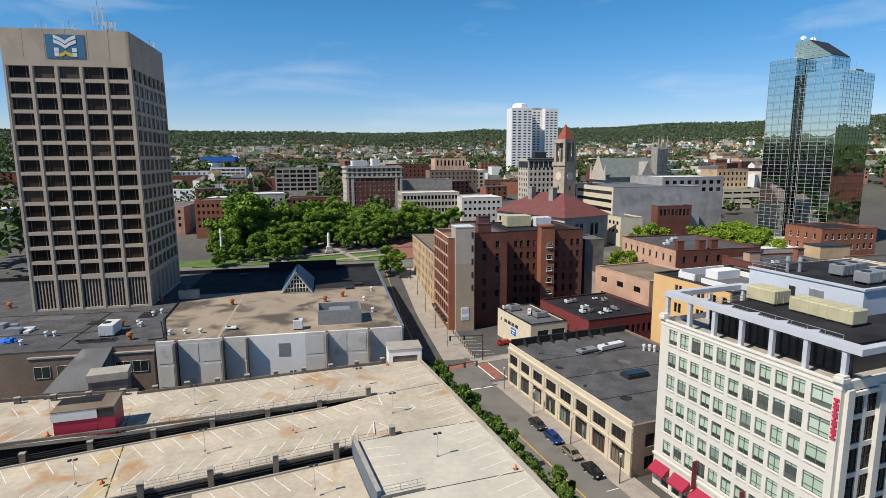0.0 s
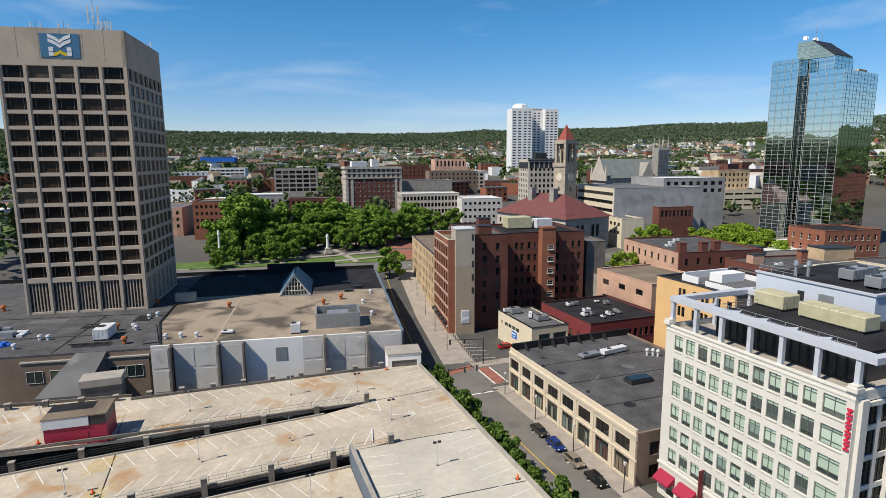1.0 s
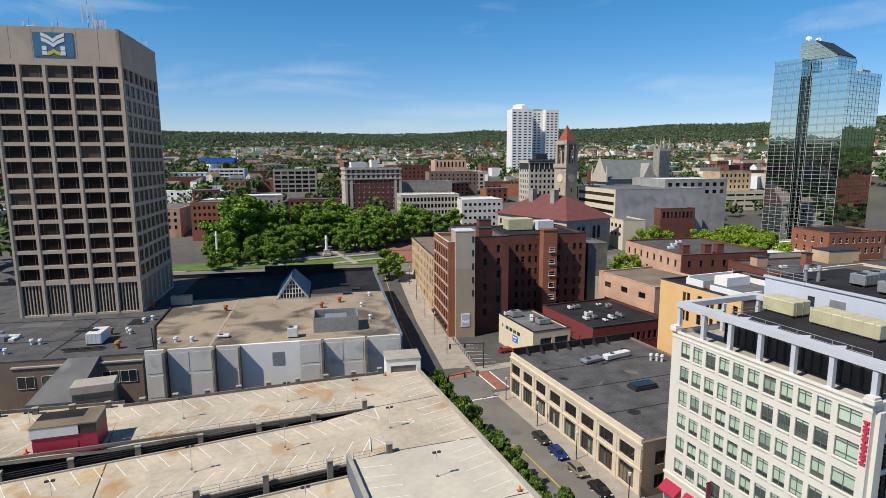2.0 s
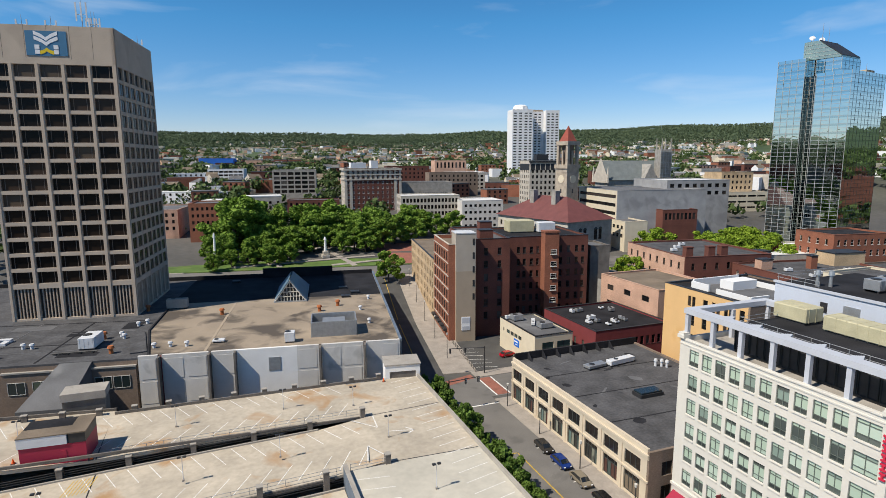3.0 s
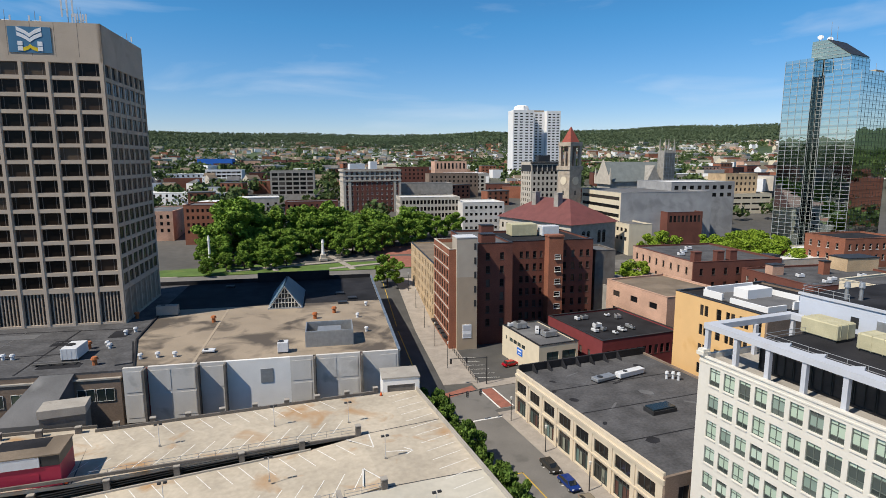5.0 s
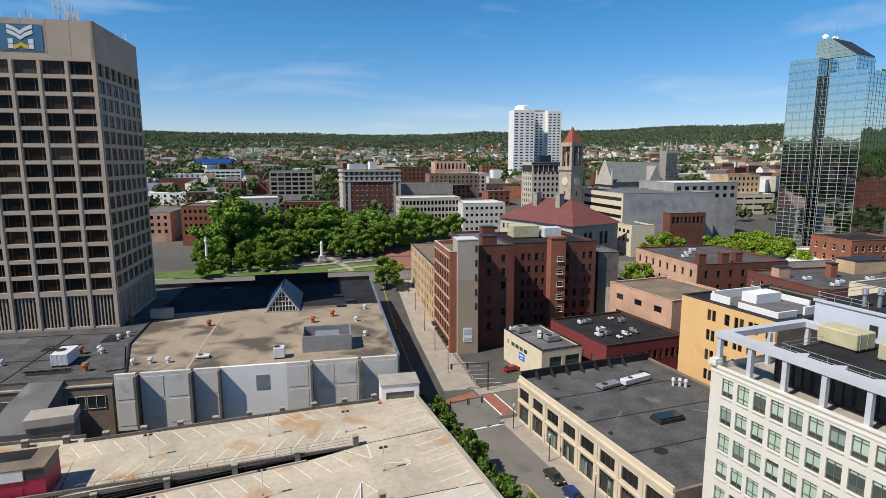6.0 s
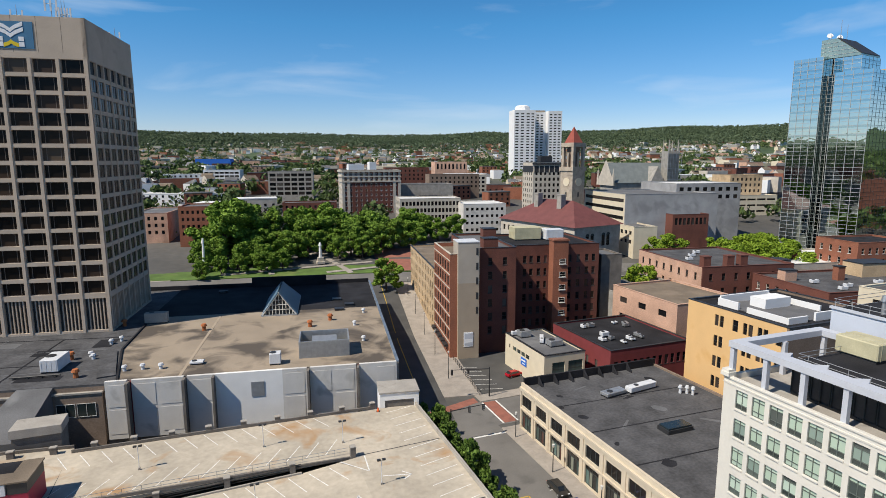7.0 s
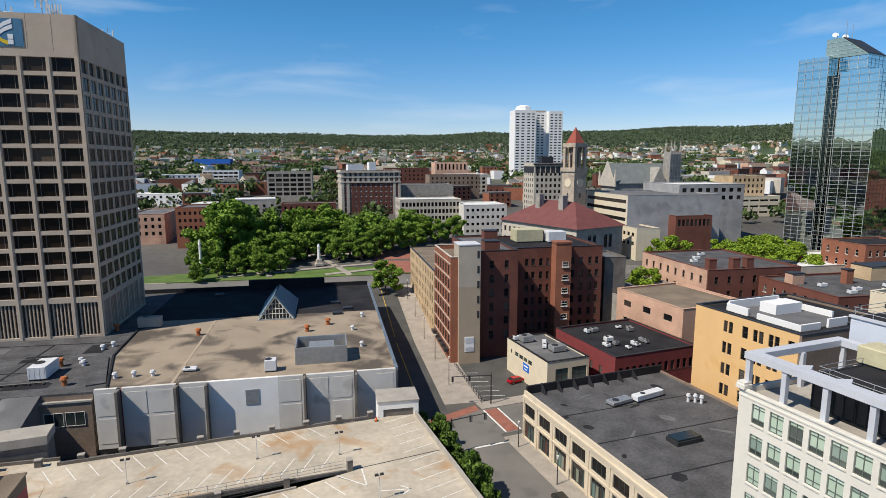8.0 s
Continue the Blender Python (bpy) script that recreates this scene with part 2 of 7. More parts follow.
LEAF = foliage("leaves", (0.07, 0.135, 0.016), (0.24, 0.36, 0.055))
LEAF_STREET = foliage("street_leaves", (0.04, 0.08, 0.014), (0.15, 0.23, 0.045))
LEAF_LIGHT = foliage("bright_leaves", (0.10, 0.17, 0.012), (0.27, 0.36, 0.04))
LEAF_FAR = foliage("far_leaves", (0.04, 0.068, 0.022), (0.11, 0.15, 0.05))
# paler, greyer leaf range puts distance haze into the hill woods' colour
LEAF_HILL_HAZE = foliage("hazed_hill_leaves", (0.062, 0.088, 0.05), (0.105, 0.135, 0.07))
BARK = surface("bark", (0.09, 0.065, 0.045), var=0.3, scale=3)
LOGO_BLUE = surface("sign_blue", (0.05, 0.17, 0.30), var=0.05, bump=0)
LOGO_WHITE = surface("sign_white", (0.75, 0.76, 0.78), var=0.03, bump=0)
LOGO_YELLOW = surface("sign_yellow", (0.68, 0.50, 0.02), var=0.03, bump=0)
SIGN_RED = surface("sign_red", (0.55, 0.015, 0.05), var=0.03, bump=0)
SIGN_BLUE = surface("sign_bright_blue", (0.02, 0.14, 0.55), var=0.03, bump=0)
TYRE = surface("tyre_rubber", (0.02, 0.02, 0.02), var=0.1, scale=4)
CAR_GLASS = pane("car_glass", [(0, (0.015, 0.018, 0.02))], rough=0.05)


# ---------------------------------------------------------------- mesh helpers
def box(bm, x0, x1, y0, y1, z0, z1, mi=0):
    v = [bm.verts.new((x, y, z)) for z in (z0, z1) for y in (y0, y1) for x in (x0, x1)]
    for f in ((0, 2, 3, 1), (4, 5, 7, 6), (0, 1, 5, 4), (2, 6, 7, 3), (0, 4, 6, 2), (1, 3, 7, 5)):
        bm.faces.new([v[i] for i in f]).material_index = mi
    return v


def boxes(*rows):
    bm = bmesh.new()
    for r in rows:
        box(bm, *r)
    return bm


def prism(bm, pts, z0, z1, mi=0):
    """A vertical prism over a counter-clockwise plan."""
    a = [bm.verts.new((x, y, z0)) for x, y in pts]
    b = [bm.verts.new((x, y, z1)) for x, y in pts]
    bm.faces.new(list(reversed(a))).material_index = mi
    bm.faces.new(b).material_index = mi
    for i in range(len(pts)):
        j = (i + 1) % len(pts)
        bm.faces.new((a[i], a[j], b[j], b[i])).material_index = mi


def tube(bm, p0, p1, r0, r1=None, n=8, mi=0):
    p0, p1 = Vector(p0), Vector(p1)
    r1 = r0 if r1 is None else r1
    q = (p1 - p0).to_track_quat("Z", "Y")
    rings = [[bm.verts.new(p + q @ Vector((r * math.cos(2 * math.pi * i / n), r * math.sin(2 * math.pi * i / n), 0))) for i in range(n)] for p, r in ((p0, r0), (p1, max(r1, 0.001)))]
    for i in range(n):
        j = (i + 1) % n
        bm.faces.new((rings[0][i], rings[0][j], rings[1][j], rings[1][i])).material_index = mi
    bm.faces.new(list(reversed(rings[0]))).material_index = mi
    bm.faces.new(rings[1]).material_index = mi


def cells(bm, xs, zs, solid, y0, y1):
    """A plate of grid cells, solid where solid(i, j), in one connected mesh from y0 to y1."""
    got = {}

    def v(i, j, k):
        if (i, j, k) not in got:
            got[(i, j, k)] = bm.verts.new((xs[i], (y0, y1)[k], zs[j]))
        return got[(i, j, k)]
    n, m = len(xs) - 1, len(zs) - 1
    full = [[bool(solid(i, j)) for j in range(m)] for i in range(n)]
    for i in range(n):
        for j in range(m):
            if not full[i][j]:
                continue
            bm.faces.new((v(i, j, 0), v(i + 1, j, 0), v(i + 1, j + 1, 0), v(i, j + 1, 0)))
            bm.faces.new((v(i, j, 1), v(i, j + 1, 1), v(i + 1, j + 1, 1), v(i + 1, j, 1)))
            if i == 0 or not full[i - 1][j]:
                bm.faces.new((v(i, j, 0), v(i, j + 1, 0), v(i, j + 1, 1), v(i, j, 1)))
            if i == n - 1 or not full[i + 1][j]:
                bm.faces.new((v(i + 1, j, 0), v(i + 1, j, 1), v(i + 1, j + 1, 1), v(i + 1, j + 1, 0)))
            if j == 0 or not full[i][j - 1]:
                bm.faces.new((v(i, j, 0), v(i, j, 1), v(i + 1, j, 1), v(i + 1, j, 0)))
            if j == m - 1 or not full[i][j + 1]:
                bm.faces.new((v(i, j + 1, 0), v(i + 1, j + 1, 0), v(i + 1, j + 1, 1), v(i, j + 1, 1)))


def mesh_of(name, bm, *mats):
    me = bpy.data.meshes.new(name)
    bmesh.ops.recalc_face_normals(bm, faces=bm.faces)
    bm.to_mesh(me)
    bm.free()
    for m in mats:
        me.materials.append(m)
    return me


def part(name, bm, material, parent, label=""):
    """Links a bmesh (or a ready mesh) as one mesh object under a thing or a part."""
    if isinstance(bm, bmesh.types.BMesh):
        mats = material if isinstance(material, (list, tuple)) else [material]
        bm = mesh_of(name, bm, *mats)
    ob = new(name, bm)
    ob.parent = parent
    if label:
        ob["label"] = label
    return ob


def thing(name, m, label, category, group="", kind=""):
    ob = new(name)
    ob.matrix_world = m
    return tagged(ob, label, category, group, kind)


def solid(name, bm, material, label, category, group="", kind="", m=None):
    mats = material if isinstance(material, (list, tuple)) else [material]
    ob = new(name, mesh_of(name, bm, *mats))
    if m is not None:
        ob.matrix_world = m
    return tagged(ob, label, category, group, kind)


NORTH = -9.5  # turn of the blocks beyond the crossing


def at_north(a, b, z=0.0, turn=0.0):
    r = radians(NORTH)
    return pose(a * math.cos(r) - b * math.sin(r), a * math.sin(r) + b * math.cos(r), z, 0, 0, NORTH + turn)


# ---------------------------------------------------------------- facades
WINDOWS = {}


def window_mesh(w, h, nv, nh, frame_mat, glass, bar=0.07, cap=0.0):
    """Frame and pane of a window as two shared meshes; it faces -y, its sill at z = 0."""
    key = (round(w, 2), round(h, 2), nv, nh, frame_mat.name, glass.name, bar, cap)
    if key not in WINDOWS:
        bm = bmesh.new()
        cuts = np.linspace(-w / 2, w / 2 - bar, nv + 1) if nv > 0 else [-w / 2, -w * 0.33, w * 0.33 - bar, w / 2 - bar]
        xs = sorted(q for x in cuts for q in (x, x + bar))
        zs = sorted(q for z in np.linspace(0, h - bar, nh + 1) for q in (z, z + bar))
        cells(bm, xs, zs, lambda i, j: i % 2 == 0 or j % 2 == 0, -0.06, 0.06)
        if cap:
            box(bm, -w / 2 - 0.15, w / 2 + 0.15, -0.22 - cap, 0.0, -0.18, -0.02)
        f = mesh_of("window", bm, frame_mat)
        g = mesh_of("pane", boxes((-w / 2, w / 2, 0.0, 0.03, 0, h)), glass)
        WINDOWS[key] = (f, g)
    return WINDOWS[key]


def facade(root, side, length, depth, z0, z1, us, zs, wall_mat, win=None, thick=0.45, name="wall", inset=0.22, start=0.0):
    """One wall of a block with real openings. side: s, w, e, n. us, zs: openings along and up; win: arguments for window_mesh."""
    turn = {"s": pose(0, 0, 0), "w": pose(0, depth, 0, 0, 0, -90)}.get(side, pose(0, 0, 0))
    if side == "e":
        turn = pose(start, 0, 0, 0, 0, 90)
    bm = bmesh.new()
    us = sorted(us)
    xs = sorted({0.0, length, *(q for u in us for q in u)})
    hs = sorted({z0, z1, *(q for z in zs for q in z)})

    def closed(i, j):
        x, z = (xs[i] + xs[i + 1]) / 2, (hs[j] + hs[j + 1]) / 2
        return not (any(p < x < q for p, q in us) and any(p < z < q for p, q in zs))
    cells(bm, xs, hs, closed, 0, thick)
    wall = part(name, bm, wall_mat, root)
    wall.matrix_local = turn
    if win:
        for u0, u1 in us:
            for a, b in zs:
                f, g = window_mesh(u1 - u0, b - a, *win)
                o = part("window", f, None, root)
                o.matrix_local = turn @ pose((u0 + u1) / 2, inset, a)
                part("pane", g, None, o)
    return wall


def spread(n, width, length, m0, m1=None):
    """n openings of one width evenly between the margins."""
    m1 = m0 if m1 is None else m1
    pitch = (length - m0 - m1) / n
    return [(m0 + pitch * (i + 0.5) - width / 2, m0 + pitch * (i + 0.5) + width / 2) for i in range(n)]


def storeys(n, sill, pitch, height):
    return [(sill + pitch * i, sill + pitch * i + height) for i in range(n)]


def block(name, label, category, m, w, d, h, wall_mat, roof_mat, south=None, west=None, win=None, parapet=0.6, cope=None, kind="", group="", base=0.0, west_mat=None):
    """A building on a plan w by d: south and west walls with openings, plain walls behind, a roof slab, a parapet coping."""
    root = thing(name, m, label, category, group, kind)
    t = 0.45
    s_us, s_zs = south if south else ([], [])
    w_us, w_zs = west if west else ([], [])
    facade(root, "s", w, d, base, h + parapet, s_us, s_zs, wall_mat, win)
    facade(root, "w", d - t, d, base, h + parapet, [(a, b) for a, b in w_us], w_zs, west_mat or wall_mat, win)
    part("wall", boxes((t, w, d - t, d, base, h + parapet)), wall_mat, root)
    part("wall", boxes((w - t, w, t, d - t, base, h + parapet)), wall_mat, root)
    part("roof", boxes((t, w - t, t, d - t, h - 0.3, h)), roof_mat, root)
    c = cope or wall_mat
    part("coping", boxes((-0.08, w + 0.08, -0.08, t + 0.05, h + parapet, h + parapet + 0.12), (-0.08, w + 0.08, d - t - 0.05, d + 0.08, h + parapet, h + parapet + 0.12), (-0.08, t + 0.05, t + 0.05, d - t - 0.05, h + parapet, h + parapet + 0.12), (w - t - 0.05, w + 0.08, t + 0.05, d - t - 0.05, h + parapet, h + parapet + 0.12)), c, root)
    return root


# ---------------------------------------------------------------- ground and hills
def lerp(x, xs, ys):
    return float(np.interp(x, xs, ys))


def terrain(x, y):
    """Ground height: level round the crossing, rising to the common, the far town and the ridge."""
    r = math.hypot(x, y)
    b = 0.165 * x + 0.986 * y
    z = lerp(b, (185, 260, 330, 420, 500, 600), (0, 8, 11, 18, 25, 30))
    if r > 560:
        az = math.degrees(math.atan2(x, y)) - 20.9
        if az < -180:
            az += 360
        crest = lerp(az, (-60, -38, -26, -19, -14, -5, -1, 4, 7, 12, 18, 24, 29, 38, 60), (190, 208, 218, 214, 218, 200, 210, 236, 218, 230, 240, 246, 240, 262, 250))
        far = lerp(r, (560, 900, 1300, 1900, 2500, 3100, 3800, 4400), (0, 0.07, 0.15, 0.33, 0.52, 0.72, 1.0, 0.8))
        bumps = 14 * noise.noise(Vector((x / 420, y / 420, 0))) * min(1, (r - 560) / 900) + 16 * noise.noise(Vector((x / 900, y / 900, 3))) * min(1, (r - 560) / 1500) * (1 if r < 3200 else max(0.15, (3900 - r) / 700))
        z = max(z, 30) if az > -75 and az < 75 and y > 0 else z
        z = z + far * (crest - 30) + bumps
    return z


def ground_sheet():
    rs = [0, 40, 90, 140, 170, 185, 200, 215, 230, 250, 280, 310, 350, 400, 450, 500, 560, 640, 740, 860, 1000, 1150, 1300, 1500, 1700, 1900, 2150, 2400, 2700, 3000, 3300, 3600, 3800, 4000, 4400]
    n = 180
    verts, faces = [(0, 0, terrain(0, 0) - 0.05)], []
    for r in rs[1:]:
        for i in range(n):
            a = 2 * math.pi * i / n
            verts.append((r * math.sin(a), r * math.cos(a), terrain(r * math.sin(a), r * math.cos(a)) - 0.05))
    for i in range(n):
        faces.append((0, 1 + (i + 1) % n, 1 + i))
    for k in range(len(rs) - 2):
        for i in range(n):
            j = (i + 1) % n
            faces.append((1 + k * n + i, 1 + k * n + j, 1 + (k + 1) * n + j, 1 + (k + 1) * n + i))
    me = bpy.data.meshes.new("ground")
    me.from_pydata(verts, [], faces)
    me.polygons.foreach_set("use_smooth", [True] * len(me.polygons))
    me.materials.append(GROUND)
    return tagged(new("ground", me), "town ground of asphalt and greenery rising to wooded hills", "ground", kind="structure")


def ground_material():
    m = surface("town_ground", (0.095, 0.09, 0.082), var=0.25, scale=0.02, fine=0.3)
    n, l = m.node_tree.nodes, m.node_tree.links
    p = n["Principled BSDF"]
    src = p.inputs["Base Color"].links[0].from_socket
    tc = n.new("ShaderNodeTexCoord")
    g = n.new("ShaderNodeTexNoise")
    g.inputs["Scale"].default_value, g.inputs["Detail"].default_value = 0.02, 8
    l.new(tc.outputs["Object"], g.inputs["Vector"])
    green = ramp(n, l, g.outputs["Fac"], [(0.35, (0.035, 0.06, 0.02)), (0.65, (0.07, 0.10, 0.03))])
    ln = n.new("ShaderNodeVectorMath")
    ln.operation = "LENGTH"
    l.new(tc.outputs["Object"], ln.inputs[0])
    mr = n.new("ShaderNodeMapRange")
    mr.inputs[1].default_value, mr.inputs[2].default_value = 500, 1100
    l.new(ln.outputs["Value"], mr.inputs[0])
    mx = n.new("ShaderNodeMixRGB")
    l.new(mr.outputs[0], mx.inputs[0])
    l.new(src, mx.inputs[1])
    l.new(green, mx.inputs[2])
    l.new(mx.outputs[0], p.inputs["Base Color"])
    return m


GROUND = ground_material()
ground_sheet()


def drape(name, pts, mat, label, category="road", lift=0.02, kind="structure", step=6.0):
    """A long strip laid on the ground between pairs of points (left, right) along its way."""
    verts, faces = [], []
    for (l0, r0), (l1, r1) in zip(pts, pts[1:]):
        n = max(1, int((Vector(l1) - Vector(l0)).length / step))
        for i in range(n + (1 if (l1, r1) == pts[-1] else 0)):
            for a, b in ((l0, l1), (r0, r1)):
                q = Vector(a).lerp(Vector(b), i / n)
                verts.append((q.x, q.y, terrain(q.x, q.y) + lift))
    for i in range(len(verts) // 2 - 1):
        faces.append((2 * i, 2 * i + 1, 2 * i + 3, 2 * i + 2))
    k = len(verts)
    verts += [(x, y, z - 0.3) for x, y, z in verts]
    faces += [(a + k, b + k, c + k, d + k)[::-1] for a, b, c, d in faces]
    for i in range(k // 2 - 1):
        faces.append((2 * i, 2 * i + 2, 2 * i + 2 + k, 2 * i + k))
        faces.append((2 * i + 1, 2 * i + 1 + k, 2 * i + 3 + k, 2 * i + 3))
    faces += [(0, k, k + 1, 1), (k - 2, k - 1, 2 * k - 1, 2 * k - 2)]
    me = bpy.data.meshes.new(name)
    me.from_pydata(verts, [], faces)
    me.materials.append(mat)
    return tagged(new(name, me), label, category, kind=kind)


# ---------------------------------------------------------------- streets
def nb(a, b):
    v = at_north(a, b).translation
    return (v.x, v.y)


drape("road_south", [((43.0, -60), (56.0, -60)), ((43.0, 116), (56.0, 116))], ASPHALT, "grey asphalt street with parked cars")
drape("road_crossing", [((38.5, 116), (38.5, 127.5)), ((57.4, 116), (57.4, 127.5)), ((160, 116), (160, 127.5))], ASPHALT, "grey asphalt side street at the crossing", lift=0.016)
# darker asphalt than the other roads, deepening the mall's shade by colour
drape("road_north", [(nb(17.5, 128), nb(28.0, 128)), (nb(17.5, 245), nb(28.0, 245))], ASPHALT_LOT, "asphalt street coloured darker for the shade of the mall", lift=0.024)
drape("road_common", [(nb(-90, 240), nb(-90, 252)), (nb(140, 240), nb(140, 252))], ASPHALT, "asphalt street along the edge of the common", lift=0.03)
drape("pavement_east", [((56.0, -60), (60.2, -60)), ((56.0, 114.5), (60.2, 114.5))], PAVING, "pale concrete pavement along the shop fronts", "pavement", lift=0.15)
drape("pavement_west", [((38.0, -60), (43.0, -60)), ((38.0, 114), (43.0, 114))], PAVING, "concrete pavement beside the parking garage", "pavement", lift=0.15)
drape("pavement_north", [(nb(28.0, 139), nb(36.8, 139)), (nb(28.0, 238), nb(36.8, 238))], PAVING, "pale concrete pavement along the brick block", "pavement", lift=0.15)
drape("pavement_corner", [((57.4, 127.5), (57.4, 131)), ((74, 127.5), (74, 131))], PAVING, "concrete pavement beside the parking lot", "pavement", lift=0.15)
drape("parking_lot", [((59.0, 131), (74, 131)), ((61.5, 160), (78, 160))], ASPHALT_LOT, "dark asphalt parking lot with white stall lines", "parking lot", lift=0.03)
drape("crosswalk", [((57.8, 116.5), (60.6, 116.5)), ((57.8, 127), (60.6, 127))], BRICK_PAVING, "red brick crosswalk between white edge lines", "crosswalk", lift=0.035)
drape("crosswalk", [((44.5, 124.0), (44.5, 126.6)), ((56.8, 127.5), (56.8, 130.1))], BRICK_PAVING, "red brick crosswalk between white edge lines", "crosswalk", lift=0.035)
for i, (pts, mat, lab) in enumerate([
        ([((57.35, 116.5), (57.7, 116.5)), ((57.35, 127), (57.7, 127))], PAINT_WHITE, "white painted crosswalk edge line"),
        ([((60.7, 116.5), (61.05, 116.5)), ((60.7, 127), (61.05, 127))], PAINT_WHITE, "white painted crosswalk edge line"),
        ([((49.4, 40), (49.6, 40)), ((49.4, 92), (49.6, 92))], PAINT_YELLOW, "yellow painted line along the street"),
        ([((49.6, 92), (49.6, 91.8)), ((43.6, 92), (43.6, 91.8))], PAINT_YELLOW, "yellow painted end of the bay"),
        ([((49.0, 112.5), (49.0, 113.0)), ((57.0, 112.5), (57.0, 113.0))], PAINT_WHITE, "white painted stop line"),
        ([(nb(22.6, 142), nb(22.8, 142)), (nb(22.6, 236), nb(22.8, 236))], PAINT_YELLOW, "yellow painted centre line")]):
    drape("road_marking", pts, mat, lab, "road marking", lift=0.045)
for y in (92, 86, 80, 74, 68):
    drape("road_marking", [((53.6, y), (53.6, y + 0.15)), ((55.9, y), (55.9, y + 0.15))], PAINT_WHITE, "white painted parking bay line", "road marking", lift=0.045)
for i in range(6):
    drape("road_marking", [((60.2 + 0.9 * i * 0.2, 134 + 3 * i), (60.2 + 0.9 * i * 0.2, 134.15 + 3 * i)), ((65.5, 132.4 + 3 * i), (65.5, 132.55 + 3 * i))], PAINT_WHITE, "white painted stall line", "road marking", lift=0.05)

# the common
drape("lawn", [(nb(-75, 253), nb(-75, 330)), (nb(62, 253), nb(62, 330))], GRASS, "green lawn of the town common", "lawn", lift=0.06)
drape("pavement_common", [(nb(24, 254), nb(24, 300)), (nb(45, 254), nb(45, 300))], BRICK_PAVING, "red brick paved plaza on the common", "pavement", lift=0.12)
drape("pavement_plaza", [(nb(-95, 252), nb(-95, 330)), (nb(-58, 252), nb(-58, 330))], PAVING, "wide pale paved street beside the common", "pavement", lift=0.10)
for p, q, w in (((-40, 258), (22, 272), 2.6), ((12, 254), (-4, 300), 2.4), ((-55, 290), (24, 296), 2.8), ((2, 256), (26, 262), 2.2), ((-20, 256), (-30, 300), 2.2)):
    along = (Vector(q) - Vector(p)).normalized()
    side = Vector((-along.y, along.x)) * w / 2
    drape("footpath", [(nb(*(Vector(p) + side)), nb(*(Vector(p) - side))), (nb(*(Vector(q) + side)), nb(*(Vector(q) - side)))], PAVING, "pale concrete footpath across the lawn", "footpath", lift=0.10)


